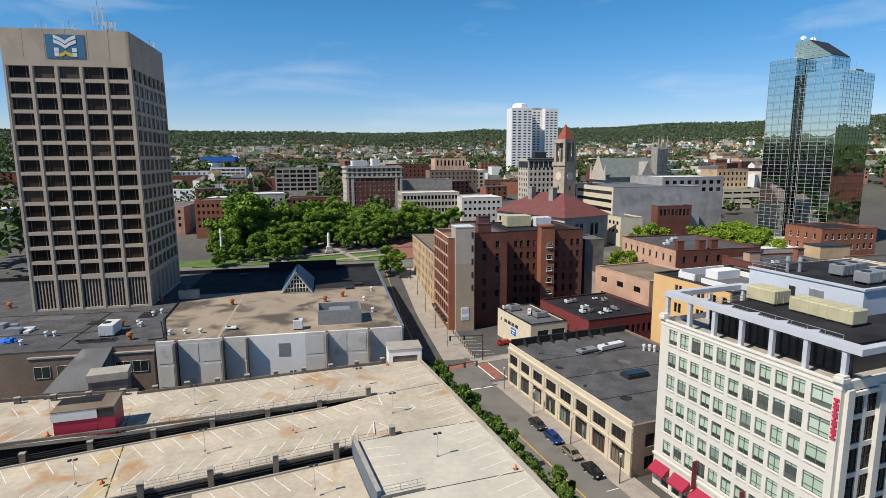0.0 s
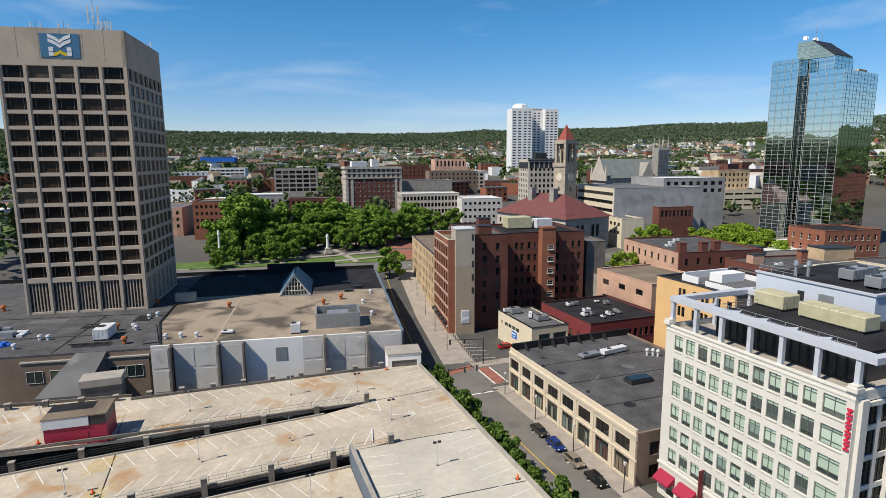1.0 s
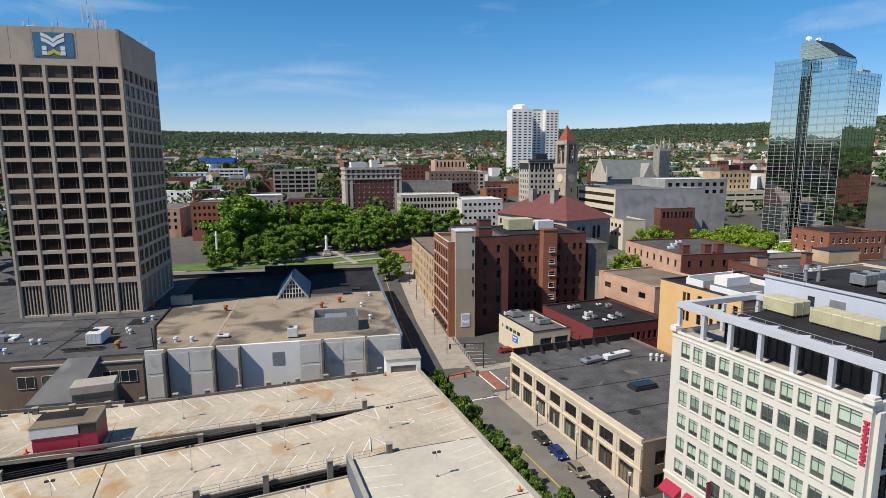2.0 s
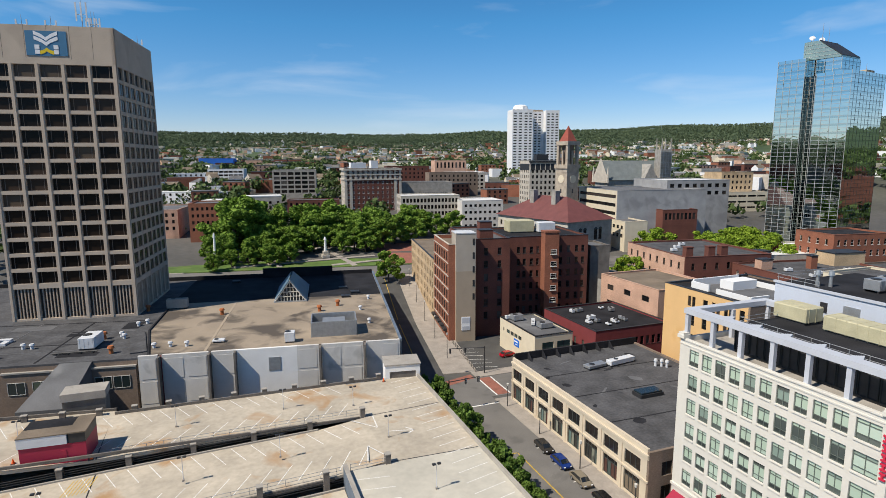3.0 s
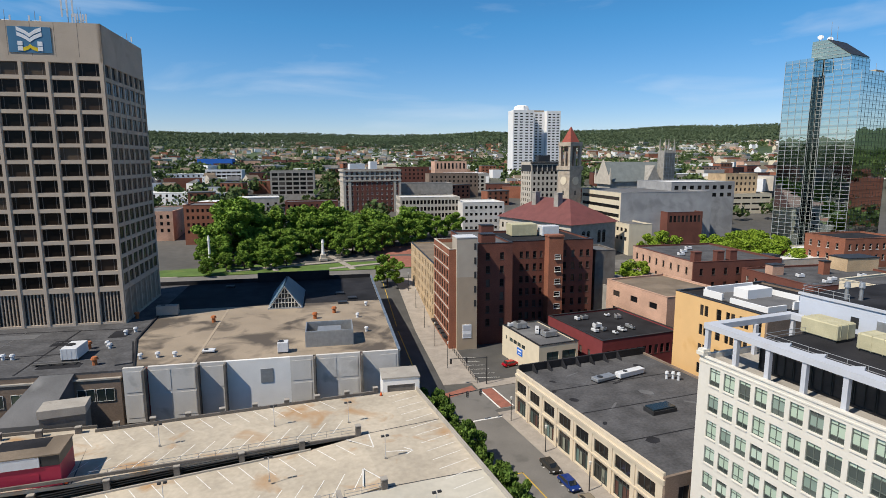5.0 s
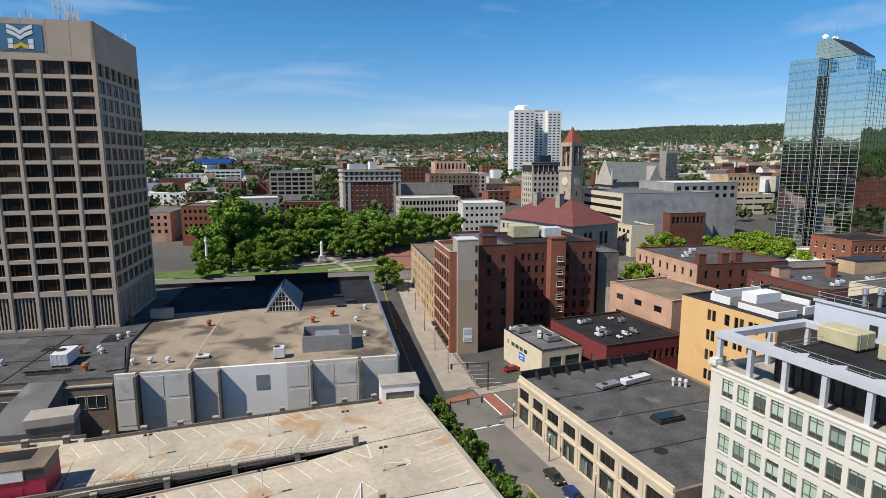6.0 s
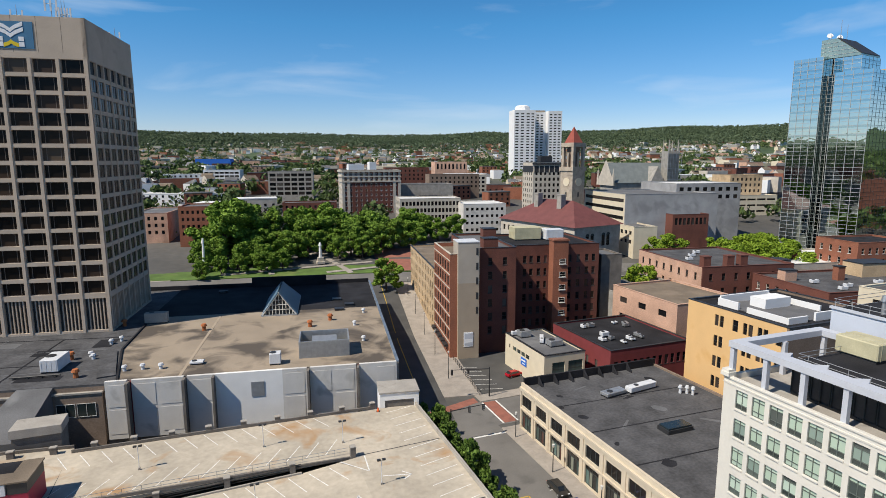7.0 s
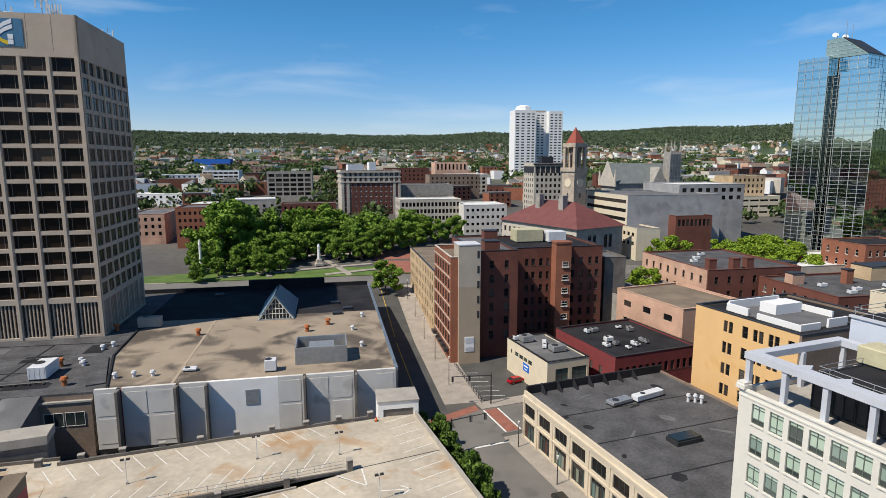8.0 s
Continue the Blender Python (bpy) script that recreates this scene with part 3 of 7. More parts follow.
# ---------------------------------------------------------------- office tower with the sign
def office_tower():
    w, d, h, z0 = 29.8, 31.0, 85.4, 10.0
    root = thing("office_tower", at_north(-79.1, 167.0), "tall beige concrete office tower with a grid of dark windows", "office tower")
    pitch = 3.95
    zs = storeys(14, 21.9, pitch, 3.05)
    louvre = (12.7, 20.6)
    us = spread(5, 4.75, w, 0.5)
    win = (-1, 1, FRAME_TOWER, GLASS_BROWN, 0.13)
    # concrete frame with ribs proud of the spandrels
    for side, length, cols, wid in (("s", w, us, win), ("e", d, spread(7, 3.5, d, 0.5), (2, 1, FRAME_TOWER, GLASS_EAST, 0.13))):
        facade(root, side, length, d, z0, h, cols, [louvre] + zs, TOWER_CONCRETE, None, thick=0.9, start=w)
        turn = pose(0, 0, 0) if side == "s" else pose(w, 0, 0, 0, 0, 90)
        for u0, u1 in cols:
            for a, b in zs:
                # top east row coloured black for the depth of its openings
                top_row = side == "e" and a > 70
                f, g = window_mesh(u1 - u0, b - a, *((1, 1, FRAME_DARK, METAL_DARK, 0.1) if top_row else wid))
                o = part("window", f, None, root)
                o.matrix_local = turn @ pose((u0 + u1) / 2, 0.55 if side == "s" or top_row else 0.22, a)
                part("pane", g, None, o)
            bm = boxes((u0, u1, 0.7, 0.8, louvre[0], louvre[1]))
            back = part("louvre_backing", bm, METAL_DARK, root)
            back.matrix_local = turn
            bm = bmesh.new()
            n = 6 if side == "s" else 4
            for i in range(1, n):
                x = u0 + (u1 - u0) * i / n
                box(bm, x - 0.12, x + 0.12, 0.3, 0.66, louvre[0], louvre[1])
            fins = part("louvre", bm, TOWER_CONCRETE, root)
            fins.matrix_local = turn
        edges = [0.0] + [(cols[i][1] + cols[i + 1][0]) / 2 for i in range(len(cols) - 1)] + [length]
        for x in edges:
            k = min(max(x, 0.35), length - 0.35)
            rib = part("rib", boxes((k - 0.28, k + 0.28, -0.16 if side == "s" else -0.08, -0.002, 11.8, 76.5)), TOWER_CONCRETE, root)
            rib.matrix_local = turn
    part("wall", boxes((0, 0.9, 0.9, d, z0, h)), TOWER_CONCRETE, root)
    part("wall", boxes((0.9, w - 0.9, d - 0.9, d, z0, h)), TOWER_CONCRETE, root)
    part("roof", boxes((0.9, w - 0.9, 0.9, d - 0.9, h - 1.2, h - 0.8)), GREY_ROOF, root)
    for x in np.linspace(w / 6, w * 5 / 6, 5):
        part("panel_joint", boxes((x - 0.04, x + 0.04, -0.012, -0.002, 77.6, h)), CONCRETE_DARK, root)
    # sign: a blue panel with a folded white chevron mark and a yellow fold
    sign = part("sign_panel", boxes((10.2, 19.2, -0.12, -0.01, 78.3, 84.1)), LOGO_BLUE, root, "blue sign panel with a white and yellow chevron mark")

    def chevron(z, flip, mat, x0=12.6, x1=18.0):
        bm = bmesh.new()
        xs = [x0, (x0 * 3 + x1) / 4 + 0.3, (x0 + x1) / 2, (x0 + 3 * x1) / 4 - 0.3, x1]
        tops = [z + 1.0, z + 0.3, z - 0.45, z + 0.3, z + 1.0] if not flip else [z - 0.2, z + 0.2, z + 0.6, z + 0.2, z - 0.2]
        lo = [bm.verts.new((x, -0.13, t)) for x, t in zip(xs, tops)]
        up = [bm.verts.new((x, -0.13, t + 0.85)) for x, t in zip(xs, tops)]
        for i in range(4):
            bm.faces.new((lo[i], lo[i + 1], up[i + 1], up[i]))
        ext = bmesh.ops.extrude_face_region(bm, geom=bm.faces[:])
        bmesh.ops.translate(bm, verts=[v for v in ext["geom"] if isinstance(v, bmesh.types.BMVert)], vec=(0, -0.06, 0))
        part("sign_mark", bm, mat, sign)
    chevron(82.2, False, LOGO_WHITE, 12.1, 17.3)
    chevron(81.05, False, LOGO_WHITE, 12.1, 17.3)
    chevron(78.75, True, LOGO_YELLOW, 13.2, 16.2)
    for x in (12.1, 16.25):
        for z in (78.7, 79.85):
            part("sign_mark", boxes((x, x + 1.05, -0.20, -0.125, z, z + 0.98)), LOGO_WHITE, sign)
    return root


office_tower()


def roof_antenna(m, h, kind_label, panels=3):
    root = thing("antenna_mast", m, kind_label, "antenna")
    bm = bmesh.new()
    tube(bm, (0, 0, 0), (0, 0, h), 0.12, 0.05)
    part("pole", bm, METAL_GREY, root)
    bm = bmesh.new()
    tube(bm, (-1.2, 0, h * 0.45), (1.2, 0, h * 0.45), 0.06)
    tube(bm, (0, -0.8, h * 0.4), (0, 0.8, h * 0.4), 0.06)
    part("crossarm", bm, METAL_GREY, root)
    for i in range(panels):
        x = -1.2 + 2.4 * i / max(1, panels - 1)
        part("panel", boxes((x - 0.18, x + 0.18, -0.2, -0.08, h * 0.3, h * 0.72)), METAL_WHITE, root)
    return root


for a, b, h, n in ((-71.5, 172, 4.2, 2), (-65.0, 172, 4.2, 2), (-58.2, 173, 11.0, 3), (-56.4, 174, 6.0, 3), (-55.0, 172, 5.5, 3), (-50.5, 190, 3.5, 2)):
    roof_antenna(at_north(a, b, 84.6), h, "grey antenna mast with pale panels on the tower roof", n)


# ---------------------------------------------------------------- mall
def edge_strip(pts, wide, z0, z1):
    """A low upstand that follows a line in plan."""
    bm = bmesh.new()
    for p, q in zip(pts, pts[1:]):
        a, b = Vector((*p, 0)), Vector((*q, 0))
        n = (b - a).cross(Vector((0, 0, 1))).normalized() * wide / 2
        prism(bm, [(v.x, v.y) for v in (a + n, b + n, b - n, a - n)], z0, z1)
    return bm


def mall():
    root = thing("shopping_mall", at_north(0, 0), "large flat-roofed mall with gravel roof and pale panel wall", "shopping mall")
    zr = 12.2
    prism_bm = bmesh.new()
    prism(prism_bm, [(-36.6, 131.2), (16.2, 131.2), (16.2, 178), (-43.2, 178), (-42.0, 151)], zr - 0.4, zr)
    part("roof", prism_bm, TAN_ROOF, root, "tan gravel roof with dark water stains")
    # black of the back roof partly holds the office tower's cast shadow
    part("back_roof", boxes((-44, 16.2, 178.01, 212, zr - 0.5, zr - 0.03)), BLACK_ROOF, root, "back roof membrane coloured black with the tower's shadow in it")
    part("roof_seam", boxes((-26.2, -25.6, 132, 176, zr, zr + 0.05)), TANSTONE, root)
    part("dark_roof", boxes((-130, -36.2, 139, 178, zr - 0.46, zr - 0.02), (-130, -44.002, 178, 212, zr - 0.46, zr - 0.02)), DARK_ROOF, root, "dark grey membrane roof")
    part("roof_edge", edge_strip([(-36.8, 131.2), (-42.2, 151.0), (-43.4, 177.9)], 0.4, zr, zr + 0.3), BLACK_ROOF, root)
    part("wall", boxes((16.2, 16.65, 130.6, 212, 0, zr + 0.3)), CONCRETE, root)
    part("parapet", boxes((16.15, 16.75, 130.6, 212, zr + 0.3, zr + 0.6)), surface("blue_coping", (0.12, 0.16, 0.22)), root)
    part("parapet", boxes((-130, 16.2, 212, 212.5, 0, zr + 1.2)), BLACK_ROOF, root)
    part("parapet", boxes((-22.0, 2.0, 210.9, 211.9, zr, zr + 3.2)), BLACK_ROOF, root)
    part("wall", boxes((-38.9, 16.2, 131.0, 131.2, -0.2, zr + 0.4)), CONCRETE_DARK, root)
    # pale wall panels between dark slots
    for a0, a1, mat, g in ((-38.6, -34.8, MALL_PANEL, 1), (-34.0, -24.8, MALL_PANEL, 1), (-24.2, -19.2, MALL_PANEL, 1), (-19.2, -6.5, MALL_WHITE, 0), (-6.5, -1.8, MALL_PANEL, 1), (-1.2, 8.0, MALL_PANEL, 1), (8.6, 11.8, MALL_PANEL, 0), (11.8, 16.2, MALL_PANEL, 1)):
        p = part("wall_panel", boxes((a0, a1, 130.3, 130.99, 1.2, zr + 0.5)), mat, root)
        if g:
            n = 2 if a1 - a0 > 6 else 1
            for i in range(n):
                c = a0 + (a1 - a0) * (i + 0.5) / n
                hw = (a1 - a0) / n / 2 - 0.45
                bm = boxes((c - hw, c + hw, 130.24, 130.298, 7.6, 11.9), (c - hw, c + hw, 130.24, 130.298, 2.2, 7.0))
                part("panel_inset", bm, MALL_PANEL, p)
    for a in (-34.4, -24.5, -19.25, -1.5, 8.3):
        part("fin", boxes((a - 0.2, a + 0.2, 128.6, 130.3, 1.2, zr + 0.4)), CONCRETE_DARK, root)
    part("wall_vent", boxes((-12.5, -10.0, 130.2, 130.299, 7.6, 10.6)), METAL_GREY, root)
    part("red_pilaster", boxes((8.05, 8.5, 130.35, 130.99, 1.2, zr + 0.2)), RED_PAINT, root)
    part("red_pilaster", boxes((-34.7, -34.1, 130.35, 130.99, 1.2, zr + 0.2)), RED_PAINT, root)
    # western wing: dark roofs stepping down, brick walls with windows
    part("wing_roof", boxes((-130, -37.0, 131, 139, zr - 0.44, zr - 0.024)), DARK_ROOF, root)
    for x0, x1 in ((-64, -54), (-48.0, -39.2)):
        part("wing_wall", boxes((x0, x1, 130.5, 131.0, 0, 10.6)), BRICK_BROWN, root)
        part("wing_coping", boxes((x0 - 0.1, x1 + 0.1, 130.3, 131.0, 10.6, 10.9)), CONCRETE, root)
    part("wing_wall", boxes((-130, -39.0, 131.0, 131.4, 0, zr - 0.45)), BRICK_BROWN, root)
    for c in (-61.5, -57.0, -45.5, -42.0):
        f, g = window_mesh(3.2, 2.6, 2, 1, FRAME_WHITE, GLASS_SHOP)
        o = part("window", f, None, root)
        o.matrix_local = pose(c, 130.42, 6.2)
        part("pane", g, None, o)
    # sloping dark connector roof
    bm = bmesh.new()
    v = [bm.verts.new(p) for p in ((-57.5, 121, 6.4), (-49.0, 121, 6.4), (-47.5, 131, zr - 0.1), (-53.5, 131, zr - 0.1), (-57.5, 121, 0), (-49.0, 121, 0), (-47.5, 131, 0), (-53.5, 131, 0))]
    for f in ((0, 1, 2, 3), (4, 7, 6, 5), (0, 4, 5, 1), (1, 5, 6, 2), (2, 6, 7, 3), (3, 7, 4, 0)):
        bm.faces.new([v[i] for i in f])
    part("connector", bm, GREY_ROOF, root, "sloping dark grey connector roof")
    return root


mall()


def pyramid_skylight():
    """Gabled glass lantern on the mall roof: glazed gable, blue metal slopes."""
    root = thing("roof_lantern", at_north(-10.4, 173.2, 12.2), "gabled roof lantern with glazed front and blue-grey metal slopes", "skylight")
    hw, h, n = 4.4, 6.4, 22.0
    bm = bmesh.new()
    for s in (-1, 1):
        a = [bm.verts.new(p) for p in ((s * hw, 0, 0.3), (s * (hw + 0.25), 0, 0.3), (s * 0.2, -0.3, h + 0.2), (0, -0.3, h), (s * hw, n, 0.3), (s * (hw + 0.25), n, 0.3), (s * 0.2, n * 0.62, h + 0.2), (0, n * 0.62, h))]
        for f in ((0, 1, 2, 3), (1, 5, 6, 2), (0, 3, 7, 4), (4, 5, 6, 7)):
            bm.faces.new([a[i] for i in f])
    part("slope", bm, surface("blue_metal_roof", (0.10, 0.17, 0.23), var=0.1, scale=0.5, rough=0.5, bump=0.02), root)
    bm = bmesh.new()
    v = [bm.verts.new(p) for p in ((-hw, 0.35, 0.3), (hw, 0.35, 0.3), (0, 0.35, h))]
    bm.faces.new(v)
    w2 = [bm.verts.new(p) for p in ((-hw, 0.5, 0.3), (hw, 0.5, 0.3), (0, 0.5, h))]
    bm.faces.new(list(reversed(w2)))
    part("glazing", bm, GLASS_ROOF, root)
    bm = bmesh.new()
    for s in (-1, 1):
        tube(bm, (s * hw, 0.2, 0.3), (0, 0.2, h), 0.28, n=6)
    for i in range(1, 4):
        z = 0.3 + (h - 0.3) * i / 4.6
        k = hw * (1 - (z - 0.3) / (h - 0.3))
        tube(bm, (-k, 0.25, z), (k, 0.25, z), 0.09, n=4)
    for i in range(-4, 5):
        x = i * hw / 5
        tube(bm, (x, 0.25, 0.3), (x, 0.25, 0.3 + (h - 0.3) * (1 - abs(x) / hw)), 0.09, n=4)
    part("glazing_bar", bm, FRAME_WHITE, root)
    part("kerb", boxes((-hw - 0.3, hw + 0.3, -0.15, n, 0, 0.3)), METAL_GREY, root)


pyramid_skylight()


def roof_unit(m, w, d, h, mat, label, ribs=True, category="roof unit"):
    root = thing("roof_unit", m, label, category)
    bm = boxes((-w / 2, w / 2, -d / 2, d / 2, 0.3, h))
    bmesh.ops.bevel(bm, geom=bm.edges[:], offset=0.06, segments=1, affect="EDGES")
    part("casing", bm, mat, root)
    for y in (-d / 2 + 0.1, d / 2 - 0.3):
        part("skid", boxes((-w / 2 + 0.1, w / 2 - 0.1, y, y + 0.2, 0, 0.3)), METAL_DARK, root)
    bm = bmesh.new()
    tube(bm, (-w / 5, 0, h), (-w / 5, 0, h + 0.12), min(w, d) * 0.3, n=12)
    part("fan", bm, METAL_DARK, root)
    if ribs:
        bm = bmesh.new()
        for x in np.linspace(-w / 2 + 0.3, w / 2 - 0.3, max(3, int(w / 0.7))):
            box(bm, x - 0.03, x + 0.03, -d / 2 - 0.03, -d / 2 - 0.001, 0.4, h - 0.1)
        part("rib", bm, mat, root)
    return root


def roof_vent(m, h, mat, label, fat=1.0):
    root = thing("roof_vent", m, label, "roof vent")
    bm = bmesh.new()
    tube(bm, (0, 0, 0), (0, 0, h * 0.7), 0.27 * fat, 0.24 * fat, n=10)
    part("pipe", bm, mat, root)
    bm = bmesh.new()
    tube(bm, (0, 0, h * 0.7), (0, 0, h), 0.42 * fat, 0.3 * fat, n=10)
    part("cap", bm, mat, root)
    return root


def penthouse(m, w, d, h, label):
    """Open-topped corrugated screen round roof plant."""
    root = thing("plant_screen", m, label, "roof plant")
    for b in ((0, w, 0, 0.25, 0, h), (0, w, d - 0.25, d, 0, h), (0, 0.25, 0.25, d - 0.25, 0, h), (w - 0.25, w, 0.25, d - 0.25, 0, h)):
        part("screen", boxes(b), METAL_GREY, root)
    bm = bmesh.new()
    for x in np.arange(0.2, w - 0.1, 0.5):
        box(bm, x, x + 0.18, -0.08, -0.001, 0.1, h - 0.1)
    part("corrugation", bm, METAL_GREY, root)
    part("plant", boxes((w * 0.25, w * 0.75, d * 0.3, d * 0.8, 0.1, h * 0.8)), METAL_GREY, root)


penthouse(at_north(-3.6, 137.5, 12.2), 10.6, 8.0, 3.6, "white corrugated screen round plant on the gravel roof")
roof_unit(at_north(-8.2, 135.5, 12.2), 2.2, 2.2, 2.4, METAL_WHITE, "pale sheet-metal roof hatch on the gravel roof", False)
roof_unit(at_north(-51.3, 141.4, 12.2), 3.2, 5.6, 2.7, METAL_WHITE, "white air handling unit on the dark roof")
roof_unit(at_north(-40.8, 172.5, 12.2), 5.4, 2.0, 2.8, CONCRETE, "grey concrete roof box beside the tower")
roof_unit(at_north(-24.0, 138.5, 12.2), 2.6, 1.6, 0.7, METAL_WHITE, "low pale curb unit on the gravel roof", False)
for a, b in ((-87.3, 172.6), (-71.8, 171.0), (-50.5, 146.5), (-45.3, 135.3), (-48.0, 171.0), (-27.5, 163), (-2.0, 161), (3.0, 166)):
    roof_vent(at_north(a, b, 12.2), 1.7, RUST_ORANGE, "orange round exhaust vent on the mall roof", 1.8)
for a, b in ((-65.3, 142.4), (-63.4, 142.0), (-47.2, 147.7), (-46.1, 146.0), (-37.3, 137.2), (-34.0, 137.4), (-30.5, 137.0), (-67.7, 136.4), (-46.0, 156), (-44.5, 158), (9.0, 160), (10.5, 147), (-56.5, 170.5), (-55, 170.8), (12, 172)):
    roof_vent(at_north(a, b, 12.2), 1.2, METAL_WHITE, "small pale hooded vent on the mall roof", 1.35)
# seams, mats, pipes and stored gear on the dark membrane
for k, (a0, b0, a1, b1) in enumerate(((-100, 163.6, -43.5, 161.2), (-100, 153.4, -45, 152.2), (-100, 145.0, -53, 143.6), (-80, 139.3, -40, 138.9), (-58.5, 131.8, -58.0, 162), (-70.5, 132, -70.2, 163))):
    solid("roof_seam", edge_strip([(a0, b0), (a1, b1)], 0.22 if k % 2 else 0.4, 12.18, 12.225), BLACK_ROOF if k % 2 == 0 else GREY_ROOF, "lapped seam across the dark membrane roof", "roof seam", m=at_north(0, 0))
for a, b, w, d in ((-60, 150, 7, 4), (-75, 157, 9, 3.5), (-66, 166, 6, 4.5), (-49.5, 154, 4, 6), (-56, 134.5, 8, 2.4), (-80, 141, 6, 5)):
    solid("roof_patch", boxes((0, w, 0, d, 0, 0.03)), BLACK_ROOF if a > -66 else GREY_ROOF, "repair patch of newer membrane on the dark roof", "roof patch", m=at_north(a, b, 12.185))
solid("roof_mat", boxes((-1.6, 1.6, -8.2, 8.2, 0, 0.25)), DARK_ROOF, "raised dark walkway mat beside the gravel roof", "roof mat", m=at_north(-42.0, 142.0, 12.2, 17))
pipe_bm = bmesh.new()
tube(pipe_bm, (0, 0, 0.35), (8.6, 0.3, 0.35), 0.16, n=7)
for x in (0.6, 3.0, 5.4, 7.8):
    box(pipe_bm, x - 0.15, x + 0.15, -0.3, 0.5, 0, 0.25)
solid("roof_pipe", pipe_bm, METAL_DARK, "dark pipe run on sleepers across the membrane roof", "pipe", m=at_north(-57.1, 136.4, 12.18))
gear = thing("stored_roof_plant", at_north(-75.5, 145.5, 12.18), "pile of dismantled grey roof plant on the dark roof", "roof plant")
for x, y, w, d, h in ((0, 0, 3.2, 2.0, 1.3), (-2.6, 1.2, 2.0, 2.4, 2.2), (2.6, 2.2, 2.6, 1.2, 0.8), (-0.4, 2.8, 1.8, 1.4, 1.6), (3.8, 0.2, 1.2, 2.4, 0.5)):
    part("casing", boxes((x, x + w, y, y + d, 0, h)), METAL_GREY if h > 1 else METAL_WHITE, gear)
tarp_bm = bmesh.new()
bmesh.ops.create_icosphere(tarp_bm, subdivisions=3, radius=1.0)
for vert in tarp_bm.verts:
    k = 1 + 0.35 * noise.noise(vert.co * 2.1)
    vert.co = Vector((vert.co.x * 1.9 * k, vert.co.y * 1.3 * k, max(0.0, vert.co.z * 1.1 * k)))
solid("tarpaulin", tarp_bm, SIGN_BLUE, "crumpled blue tarpaulin over a heap on the dark roof", "tarpaulin", m=at_north(-71.8, 139.2, 12.18))
for a, b in ((5.0, 188), (5.5, 176), (8.5, 181), (-30, 205), (-12, 205)):
    solid("roof_hatch", boxes((-1.2, 1.2, -0.9, 0.9, 0, 0.5), (-1.3, 1.3, -1.0, 1.0, 0.5, 0.6)), METAL_DARK, "flat dark skylight hatch on the mall roof", "roof hatch", m=at_north(a, b, 12.2))

# loading shed at the corner of the mall
shed = thing("stair_shed", at_north(11.6, 117.6), "small white concrete shed with a dark shutter", "shed")
part("wall", boxes((0, 7.2, 0, 0.4, 10.0, 11.3), (0, 0.9, 0, 0.4, 0, 10.0), (6.3, 7.2, 0, 0.4, 0, 10.0), (0, 0.4, 0.4, 5.5, 0, 11.3), (6.8, 7.2, 0.4, 5.5, 0, 11.3), (0.4, 6.8, 5.1, 5.5, 0, 11.3)), MALL_WHITE, shed)
part("shutter", boxes((0.9, 6.3, 0.2, 0.3, 0, 10.0)), CONCRETE_DARK, shed)
part("roof", boxes((-0.15, 7.35, -0.15, 5.65, 11.3, 11.55)), CONCRETE, shed)


# ---------------------------------------------------------------- parking garage
def slope_slab(bm, x0, x1, y0, y1, za, zb, t=0.5):
    """Slab whose height goes from za at x0 to zb at x1."""
    v = [bm.verts.new(p) for p in ((x0, y0, za - t), (x1, y0, zb - t), (x1, y1, zb - t), (x0, y1, za - t), (x0, y0, za), (x1, y0, zb), (x1, y1, zb), (x0, y1, za))]
    for f in ((3, 2, 1, 0), (4, 5, 6, 7), (0, 1, 5, 4), (1, 2, 6, 5), (2, 3, 7, 6), (3, 0, 4, 7)):
        bm.faces.new([v[i] for i in f])


def strip(bm, p0, p1, width, zf, t=0.012):
    """A painted line on a deck, zf gives the deck's height."""
    a, b = Vector((*p0, 0)), Vector((*p1, 0))
    side = (b - a).cross(Vector((0, 0, 1))).normalized() * width / 2
    v = [bm.verts.new((q.x, q.y, zf(q.x) + t)) for q in (a - side, b - side, b + side, a + side)]
    bm.faces.new(v)


